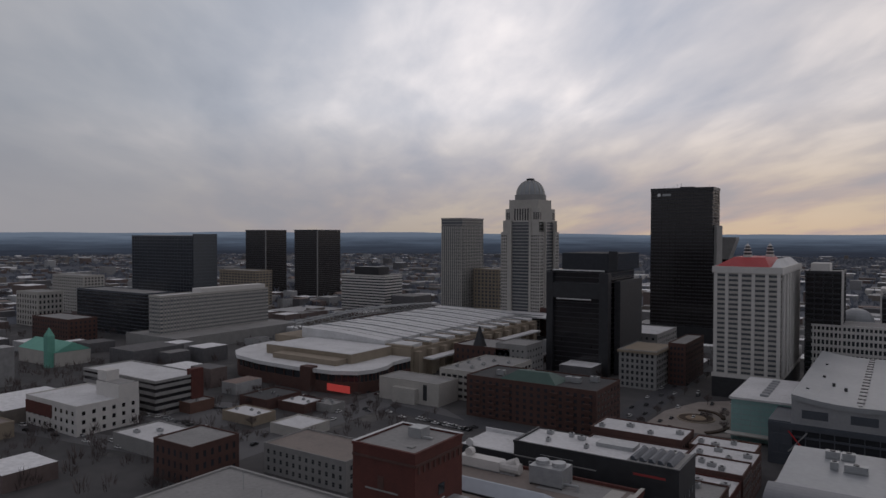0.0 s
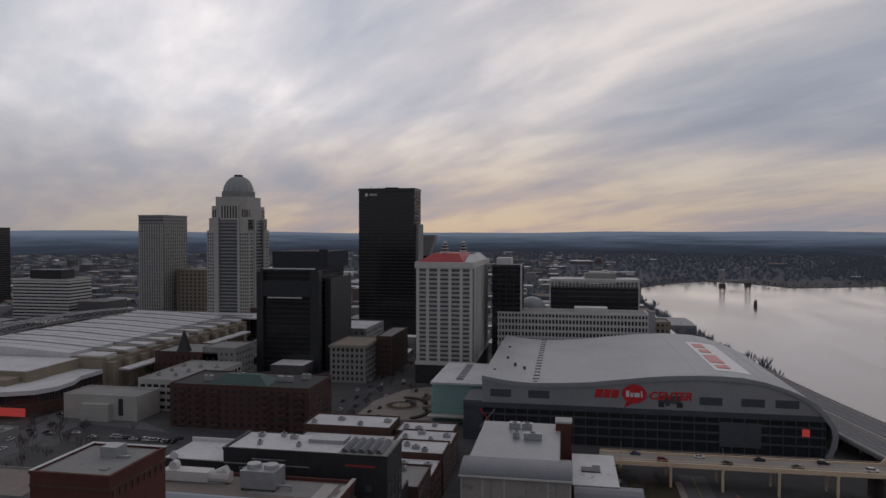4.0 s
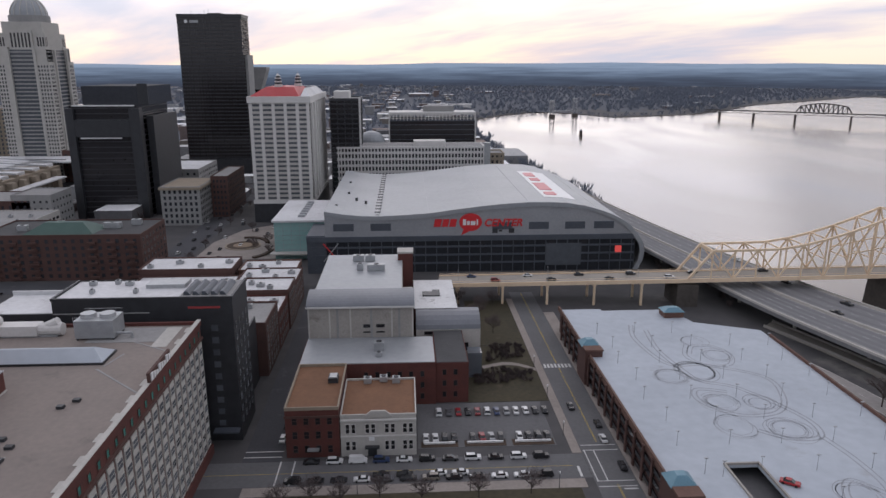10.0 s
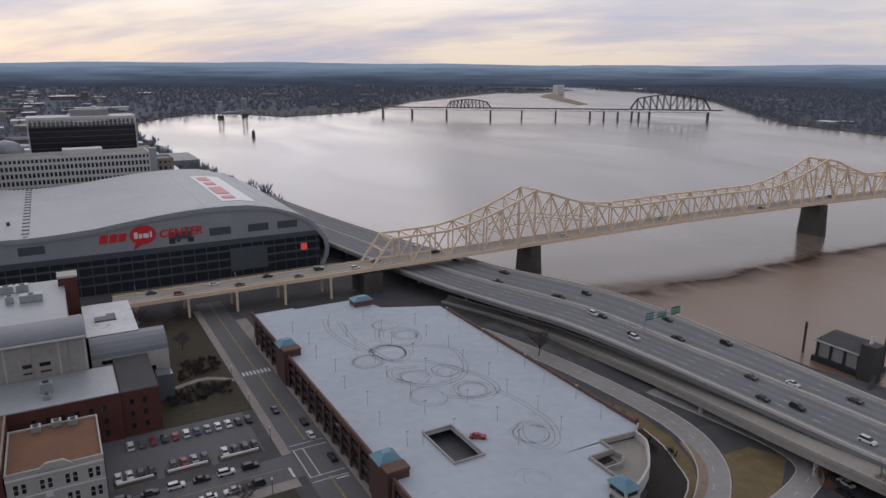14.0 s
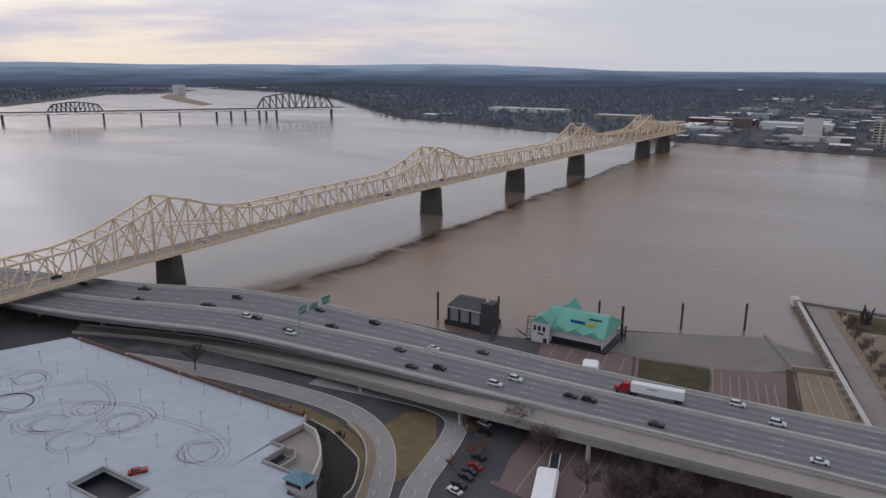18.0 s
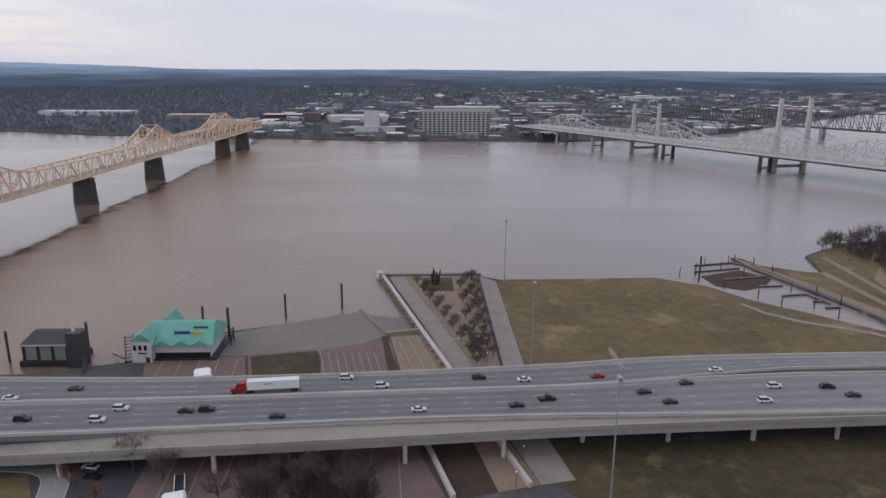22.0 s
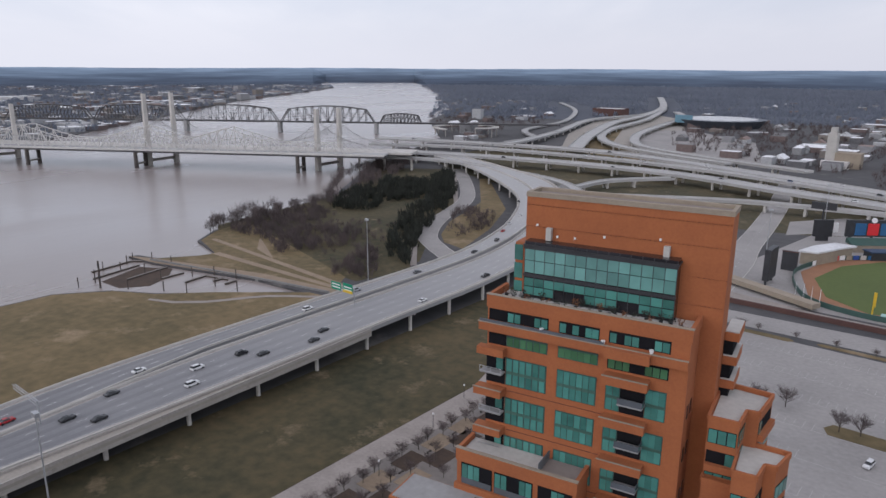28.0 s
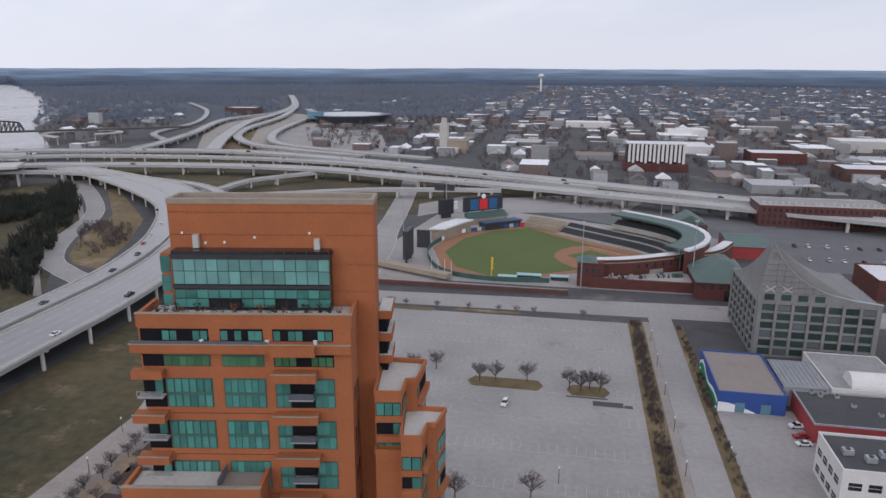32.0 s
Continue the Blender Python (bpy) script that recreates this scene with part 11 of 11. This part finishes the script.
for x, y in ((-26, 160), (-18, 158), (-8, 161), (3, 159), (18, 160), (32, 161), (-34, 157)):
    tree(0, x, y, 0.1, 0.95)
for x, y in ((30, 290), (36, 276), (33, 302), (40, 310), (24, 312)):
    tree(1, x, y, 0.1, 0.9)
for x, y, s in ((157, 203, 1.2), (176, 80, 1.2), (163, 30, 1.25), (162, 40, 1.2), (158, 18, 1.2), (171, 70, 1.1), (160, 52, 1.0)):
    tree(1, x, y, 0.1, s)
for i in range(15):
    tree(i % 2, 158 + (i * 7) % 18, 12 + (i * 13) % 37, 0.1, 0.85)
for x, y in ((162, 84), (168, 92), (158, 86), (173, 97), (150, 88), (180, 103)):
    tree(9, x, y, 0.1, 0.9)
for x, y in ((29.7, -229), (24, -230), (13, -232), (-2, -229), (-6, -227), (-9, -230), (-12.5, -228), (47, -236), (55, -232), (26.5, -158), (7, -162)):
    tree(0, x, y, 0.15, 0.95)
for x in (82, 75, 60, 45, 31, 23, 15, -7):
    tree(2, x, -303, 0.15, 0.8)
for i in range(16):
    tree(0, 124.5 - (i % 2) * 1.4 - i * 0.05, -98 - i * 5.6, 0.1, 0.62)
for i in range(14):
    tree(0, 117.5 - (i % 3) * 1.6, -101 - i * 6.3, 0.1, 0.58)
for i in range(9):
    tree(0, 110 - (i % 2) * 2.0, -104 - i * 9, 0.1, 0.55)
for i, (x, y, m) in enumerate(((121, -106, "mulch"), (114, -112, "mulch"), (121, -118, "sand_path"), (114, -125, "sand_path"), (121, -131, "mulch"), (115, -138, "mulch"), (121, -144, "sand_path"), (116, -151, "mulch"), (121, -157, "sand_path"), (118, -168, "mulch"))):
    sheet("planting_bed", [(x - 3.1, y - 4.6), (x + 3.1, y - 4.6), (x + 3.1, y + 4.6), (x - 3.1, y + 4.6)], 0.16, m, "square planting bed below bare trees", "planting")
    bn = thing("park_bench", x + 4.4, y, 0.12, "plain dark park bench beside a planting bed", "bench", "park benches", rot=90)
    part("seat", box_geo(-0.9, 0.9, -0.25, 0.25, 0.38, 0.46), "bark", bn)
    for u in (-0.7, 0.7):
        part("leg", box_geo(u - 0.06, u + 0.06, -0.22, 0.22, 0, 0.38), "metal_dark", bn)
for i in range(9):
    tree(2, 35 + i * 9, -152 + (i % 3) * 4, 0.1, 0.8)
for i in range(15):
    tree(0, 345 - i * 6.4, 0.5 - i * 1.5 - (i % 2) * 3, 0.12, 0.72)
    tree(0, 352 - i * 7.2, -26 + (i % 3) * 2.4, 0.12, 0.78)
    tree(0, 356 - i * 7.4, -29 + (i % 2) * 1.6, 0.12, 0.70)
for i in range(7):
    tree(0, 268 - i * 4, -22 - (i % 3) * 1.6, 0.12, 0.65)
for i in range(22):
    tree(1, 409 + (i % 3) * 6 + i * 0.4, -250 - i * 6.2, 0.1, 0.95 + 0.1 * (i % 3))
for i in range(8):
    tree(2, 228 + (i % 2) * 4, 210 - i * 11, 0.0, 0.8)
for i in range(14):
    tree(1, -125 + (i % 2) * 42, 395 + i * 16, 0.0, 0.7)
for x, y in ((-307, 268), (-319, 385), (-369, 326), (-300, 350), (-260, 340), (-95, 425), (-88, 436), (-105, 470), (-345, 300), (-430, 330), (-290, 250)):
    tree(1, x, y, 0.0, 0.8)

for i in range(26):
    tree(1 if i % 2 else 0, -140 + (i * 37) % 170, -545 - (i * 23) % 55, 0.05, 0.75)

# ---- woods and shrubs as loose twig masses ----
def inside(poly, x, y):
    hit, j = False, len(poly) - 1
    for i in range(len(poly)):
        xi, yi = poly[i]
        xj, yj = poly[j]
        if (yi > y) != (yj > y) and x < (xj - xi) * (y - yi) / (yj - yi) + xi:
            hit = not hit
        j = i
    return hit


def twig_mass(name, places, h, shards, width, material, label, seed, z=0.0):
    """Many leafless crowns: each a loose tuft of thin upright slivers."""
    r = np.random.default_rng(seed)
    n = len(places)
    P = np.array([(x, y, z) for x, y in places])
    hs = h * r.uniform(0.65, 1.25, n)
    cen = np.repeat(P, shards, 0)
    hh = np.repeat(hs, shards)
    a = r.uniform(0, 2 * np.pi, n * shards)
    rad = hh * 0.42 * np.sqrt(r.uniform(0, 1, n * shards))
    z0 = hh * r.uniform(0.05, 0.6, n * shards)
    base = cen + np.stack([rad * np.cos(a) * 0.7, rad * np.sin(a) * 0.7, z0], 1)
    tip = cen + np.stack([rad * np.cos(a) * 1.1, rad * np.sin(a) * 1.1, np.minimum(z0 + hh * r.uniform(0.25, 0.5, n * shards), hh)], 1)
    b = r.uniform(0, 2 * np.pi, n * shards)
    wv = np.stack([np.cos(b), np.sin(b), 0 * b], 1) * (width * hh)[:, None]
    V = np.stack([base - wv, base + wv, tip], 1).reshape(-1, 3)
    F = np.arange(n * shards * 3).reshape(-1, 3)
    me = bpy.data.meshes.new(name)
    me.from_pydata(V.tolist(), [], F.tolist())
    me.materials.append(MATS[material])
    return tagged(new(name, me), label, "trees", kind="stuff")


def scatter(poly, n, seed):
    r = random.Random(seed)
    xs, ys = [p[0] for p in poly], [p[1] for p in poly]
    out = []
    while len(out) < n:
        x, y = r.uniform(min(xs), max(xs)), r.uniform(min(ys), max(ys))
        if inside(poly, x, y):
            out.append((x, y))
    return out


twig_mass("park_thicket", scatter([(408, -263), (353, -258), (331, -247), (315, -287), (334, -317), (363, -308), (409, -355), (432, -330), (440, -305)], 300, 31) + scatter([(276, -238), (253, -247), (294, -292), (303, -286)], 60, 30), 6.5, 60, 0.02, "twigs", "leafless thicket in the riverside park", 31)
shore_row = [(p.x + random.uniform(-3, 3), p.y + random.uniform(-3, 3)) for p in glide([(419, -262), (436, -286), (444, -312), (446, -334), (442, -354), (438, -376), (470, -410), (500, -444), (540, -502), (560, -560)], 6.5)]
twig_mass("park_scrub", scatter([(276, -248), (330, -262), (395, -282), (425, -300), (432, -345), (400, -352), (362, -345), (330, -345), (300, -300)], 90, 63), 5.5, 50, 0.018, "twigs", "scattered leafless scrub in the riverside park", 63)
twig_mass("shore_row_trees", shore_row, 10, 90, 0.012, "twigs", "row of leafless trees along the park shore", 62)
twig_mass("park_evergreens", scatter([(269, -272), (259, -281), (298, -334), (352, -432), (385, -482), (458, -566), (462, -545), (440, -510), (470, -480), (445, -405), (409, -357), (385, -368), (395, -420), (374, -432), (342, -361)], 430, 32), 8.5, 60, 0.045, "evergreen", "dark evergreen belt beside the highway", 32)
twig_mass("shore_trees", scatter([(430, -370), (450, -410), (560, -545), (620, -660), (560, -650), (470, -470)], 150, 33), 11, 40, 0.025, "twigs", "leafless trees along the shore below the bridges", 33)
twig_mass("bank_shrubs", scatter([(140, 205), (150, 165), (154, 138), (148, 122), (141, 135)], 40, 34), 2.4, 40, 0.05, "evergreen", "low dark shrubs on the planted bank", 34)
twig_mass("verge_shrubs", scatter(rect(-31.6, -27.6, -300, -70), 420, 35), 2.3, 60, 0.022, "twigs", "dry shrubs along the car park verge", 35)
twig_mass("yard_shrubs", scatter(rect(-49.4, -47, -298, -120), 150, 36), 2.0, 60, 0.022, "twigs", "dry shrubs along the yard", 36)
twig_mass("garden_shrubs", scatter([(23, 226), (44, 228), (46, 236), (34, 240), (24, 236)], 150, 37) + scatter([(30, 246), (46, 250), (46, 262), (32, 262)], 110, 47), 1.9, 60, 0.04, "twigs", "purple-brown shrub beds", 37)
twig_mass("island_thicket", scatter([(311, -384), (338, -425), (300, -425), (276, -383), (275, -350), (290, -352)], 60, 38), 7, 40, 0.025, "twigs", "leafless trees in the road island", 38)
twig_mass("under_thicket", scatter([(160, 46), (176, 50), (176, 10), (156, 14)], 70, 39), 7, 130, 0.008, "twigs", "leafless thicket beside the ramp", 39)
twig_mass("wharf_trees", scatter([(150, 300), (128, 420), (140, 420), (168, 310)], 30, 40), 5, 40, 0.03, "twigs", "leafless trees by the wharf road", 40)

# ---- far town: rows of low buildings and woods to the horizon ----
ROADS = [(ln, 26) for ln in VIA] + [(far_edge, 60), (near_edge, 20)]


def clear(x, y, m):
    for x0, x1, y0, y1 in FOOT:
        if x0 - m < x < x1 + m and y0 - m < y < y1 + m:
            return False
    for ln, w in ROADS:
        for p in ln[::2]:
            if abs(p.x - x) < w + m and abs(p.y - y) < w + m:
                return False
    return True


def town(name, poly, cell, seed, fill, hmin, hmax, size, near, label, wooded):
    """A loose street grid of low blocks; wooded(x, y) is the share of cells left to trees."""
    r = random.Random(seed)
    xs, ys = [p[0] for p in poly], [p[1] for p in poly]
    g, trees = Geo(), []
    i = 0
    x = min(xs)
    while x < max(xs):
        y = min(ys)
        while y < max(ys):
            px_, py_ = x + r.uniform(-0.2, 0.2) * cell, y + r.uniform(-0.2, 0.2) * cell
            y += cell
            street = (round(x / cell) % 4 == 0) or (round(y / cell) % 5 == 0)
            d = math.hypot(px_, py_)
            if d > 3850 or d < near or not inside(poly, px_, py_):
                continue
            if d < 1400 and not clear(px_, py_, cell * 0.55):
                continue
            if d >= 1400 and any(abs(p.x - px_) < 26 + cell / 2 and abs(p.y - py_) < 26 + cell / 2 for ln in VIA[6:] for p in ln[::2]):
                continue
            wd = wooded(px_, py_)
            if r.random() < wd:
                for _ in range(3):
                    trees.append((px_ + r.uniform(-0.5, 0.5) * cell, py_ + r.uniform(-0.5, 0.5) * cell))
                continue
            if street:
                if r.random() < 0.8:
                    trees.append((px_ + cell * 0.35, py_ + cell * 0.3))
                continue
            for _ in range(2):
                if r.random() < 0.6:
                    trees.append((px_ + r.choice((-0.5, 0.5)) * cell, py_ + r.uniform(-0.5, 0.5) * cell))
            if r.random() > fill:
                if r.random() < 0.7:
                    trees.append((px_, py_))
                continue
            big = r.random() < 0.07
            w, e = (size * r.uniform(0.5, 1.2) * (2.6 if big else 1) for _ in range(2))
            w, e = min(w, cell * 1.6) / 2, min(e, cell * 1.6) / 2
            h = r.uniform(hmin, hmax) * (1.0 if r.random() > 0.05 else 2.4)
            g.add([(px_ - w, py_ - e, 0), (px_ + w, py_ - e, 0), (px_ + w, py_ + e, 0), (px_ - w, py_ + e, 0), (px_ - w, py_ - e, h), (px_ + w, py_ - e, h), (px_ + w, py_ + e, h), (px_ - w, py_ + e, h)],
                  [(0, 1, 5, 4), (1, 2, 6, 5), (2, 3, 7, 6), (3, 0, 4, 7)], 0)
            if h < 8 and not big and w < 8.5 and r.random() < 0.6:
                k = h + w * 0.6
                g.add([(px_ - w, py_ - e, h), (px_ + w, py_ - e, h), (px_ + w, py_ + e, h), (px_ - w, py_ + e, h), (px_, py_ - e, k), (px_, py_ + e, k)], [(0, 4, 5, 3), (1, 2, 5, 4), (0, 1, 4), (2, 3, 5)], 1)
            else:
                g.add([(px_ - w, py_ - e, h), (px_ + w, py_ - e, h), (px_ + w, py_ + e, h), (px_ - w, py_ + e, h)], [(0, 1, 2, 3)], 1)
        x += cell
    stuff(name, g, ("town_walls", "town_roofs"), label, "buildings")
    return trees


street_trees = [(x, y) for x, y in scatter([(-560, 150), (-320, 140), (-230, 190), (-235, 350), (-300, 372), (-480, 360), (-600, 420)], 420, 61) if clear(x, y, 4)]
twig_mass("street_trees", street_trees, 7.5, 40, 0.018, "twigs", "leafless street trees between the low blocks", 61)
land = south + outer_s + [(2300, 3150)]
west_poly = [(-3900, 900), (-3900, 3900), (2000, 3900), (700, 1700), (420, 1720), (140, 1500), (110, 1200), (125, 830), (60, 700), (-1000, 420)]
west_near = [(-1500, 250), (-1500, 1000), (-900, 1000), (-240, 1000), (100, 900), (110, 700), (-140, 600), (-300, 345), (-330, 120), (-600, 60)]
east_poly = [(-2600, -3900), (3300, -3600), (2200, -2560), (1433, -1715), (941, -1090), (720, -900), (560, -720), (300, -760), (0, -670), (-200, -580), (-520, -440), (-1400, -500)]
east_near = [(-520, -430), (-200, -570), (-225, -500), (-225, -400), (-190, -300), (-300, -200), (-600, -300)]
north_poly = north + outer_n


def west_wood(x, y):
    if x > 200:
        return 0.95
    return 0.12 + 0.5 * min(1, max(0, (y - 1500) / 2000)) + 0.3 * (noise.noise(Vector((x / 400, y / 400, 0))) > 0.15)


def east_wood(x, y):
    far = min(1, max(0, (math.hypot(x, y) - 1300) / 2400))
    return 0.14 + 0.55 * far + (0.6 if x > 250 and y < -900 else 0)


def north_wood(x, y):
    if y > 300:
        return 0.992
    d = x - 1070 + max(0, -y - 250) * -1.0
    return 0.12 + 0.6 * min(1, max(0, (x - 1700) / 1500)) + (0.25 if noise.noise(Vector((x / 300, y / 300, 5))) > 0.1 else 0)


g = Geo()
for ix in range(-39, 40):
    for iy in range(-39, 40):
        x, y = ix * 100.0, iy * 100.0
        d = math.hypot(x + 50, y + 50)
        if (1500 if y < 250 else 1050) < d < 3780 and all(inside(land, p, q) or inside(north_poly, p, q) for p, q in ((x - 30, y - 30), (x + 130, y - 30), (x + 130, y + 130), (x - 30, y + 130))):
            g.add([(x, y, 0.06), (x + 100, y, 0.06), (x + 100, y + 100, 0.06), (x, y + 100, 0.06)], [(0, 1, 2, 3)])
structure("ground_woodland", g, "hazy_litter", "dark leaf litter and winter fields below the far woods", "ground")
far_trees = []
near_trees = town("near_west_town", west_near, 30, 41, 0.75, 5, 14, 22, 330, "low brick and concrete town blocks", lambda x, y: 0.12)
far_trees += town("west_town", west_poly, 46, 42, 0.7, 4, 10, 30, 760, "low town blocks spreading to the hills", west_wood)
near_trees += town("near_east_town", east_near, 24, 43, 0.8, 5, 10, 19, 330, "low brick town blocks beyond the ballpark", lambda x, y: 0.15)
east_trees = town("east_town", east_poly, 31, 44, 0.8, 4, 9, 20, 560, "low town of small houses and sheds", east_wood)
far_trees += scatter([(720, 1690), (1000, 2020), (1640, 2520), (1840, 2460), (2080, 2640), (1900, 3200), (1200, 3200), (620, 2050)], 1500, 63)
far_trees += town("north_town", north_poly, 42, 45, 0.85, 4, 9, 30, 900, "far shore town of low houses and sheds", north_wood)
far_trees += [p for p in east_trees if math.hypot(*p) > 1500]
twig_mass("mid_town_trees", [p for p in east_trees if math.hypot(*p) <= 1500], 9.5, 26, 0.035, "twigs", "leafless street trees between low houses", 54)
twig_mass("near_town_trees", near_trees, 9, 26, 0.03, "twigs", "leafless trees among the town blocks", 51)
twig_mass("far_town_trees", far_trees, 12, 18, 0.09, "hazy_woods", "leafless woods and street trees to the horizon", 52)
shore = []
for a, b in zip(north[6:22], north[7:23]):
    L_ = math.hypot(b[0] - a[0], b[1] - a[1])
    dens = 9 if a[1] > 250 else 16
    for k in range(int(L_ / dens)):
        shore.append((a[0] + (b[0] - a[0]) * k * dens / L_ + random.uniform(2, 26), a[1] + (b[1] - a[1]) * k * dens / L_ + random.uniform(-8, 8)))
for a, b in zip(south[3:13], south[4:14]):
    L_ = math.hypot(b[0] - a[0], b[1] - a[1])
    for k in range(int(L_ / 10)):
        shore.append((a[0] + (b[0] - a[0]) * k * 10 / L_ - random.uniform(4, 20), a[1] + (b[1] - a[1]) * k * 10 / L_ + random.uniform(-4, 12)))
twig_mass("river_bank_trees", shore, 11, 26, 0.05, "hazy_woods", "leafless trees lining the river banks", 53)

# far landmarks
t = tower("far_hotel", 1152, 1190, -118, -2, 39, 10, 5, 16, "glass_black", "stone_pale", "stone_pale", "long tan hotel with balconies on the far shore", bh=1.7, pw=2.6)
b = block("white_mill", 1222, 1240, 66, 92, 34, "white_panel", "roof_grey", "white mill tower on the far shore")
part("low_wing", box_geo(-14, -9.2, -40, 30, 0, 9), "white_panel", b)
for x, y, w, d, h, wall in ((1500, 200, 60, 130, 9, "brick_red"), (1450, 420, 40, 90, 12, "stone_tan"), (1330, 330, 30, 60, 10, "white_panel"), (1420, 60, 50, 120, 12, "white_panel"), (1700, -200, 60, 160, 14, "stone_pale"), (1900, -420, 50, 120, 14, "stone_grey"), (2400, -900, 60, 200, 10, "white_panel"), (1600, 640, 50, 200, 9, "white_panel")):
    block("far_works", x, x + w, y, y + d, h, wall, "roof_white", "large flat roofed works on the far shore", group="far works")
for x, y, w, d, h, wall in ((-60, 1500, 160, 60, 9, "stone_pale"), (-300, 1400, 120, 60, 8, "white_panel"), (60, 1900, 120, 40, 8, "white_panel"), (-700, 1700, 160, 60, 10, "white_panel"), (-200, -1200, 60, 50, 12, "white_panel"), (-420, -1050, 80, 50, 14, "stone_pale"), (-260, -900, 60, 40, 12, "brick_red"), (-330, -780, 70, 40, 12, "brick_dark"), (-170, -1000, 60, 60, 9, "white_panel"), (-60, -1350, 80, 40, 9, "white_panel"), (700, -1500, 70, 40, 16, "brick_dark")):
    block("far_works", x, x + w, y, y + d, h, wall, "roof_white", "large flat roofed works among low houses", group="far works")
wt_ = thing("water_tower", 150, -2900, 0, "white water tower on the horizon", "water tower")
part("stem", Geo().rod((0, 0, 0), (0, 0, 60), 4, n=8), "white_panel", wt_)
part("tank", Geo().rod((0, 0, 60), (0, 0, 66), 4, 13, n=12).rod((0, 0, 66), (0, 0, 76), 13, 6, n=12), "white_panel", wt_)
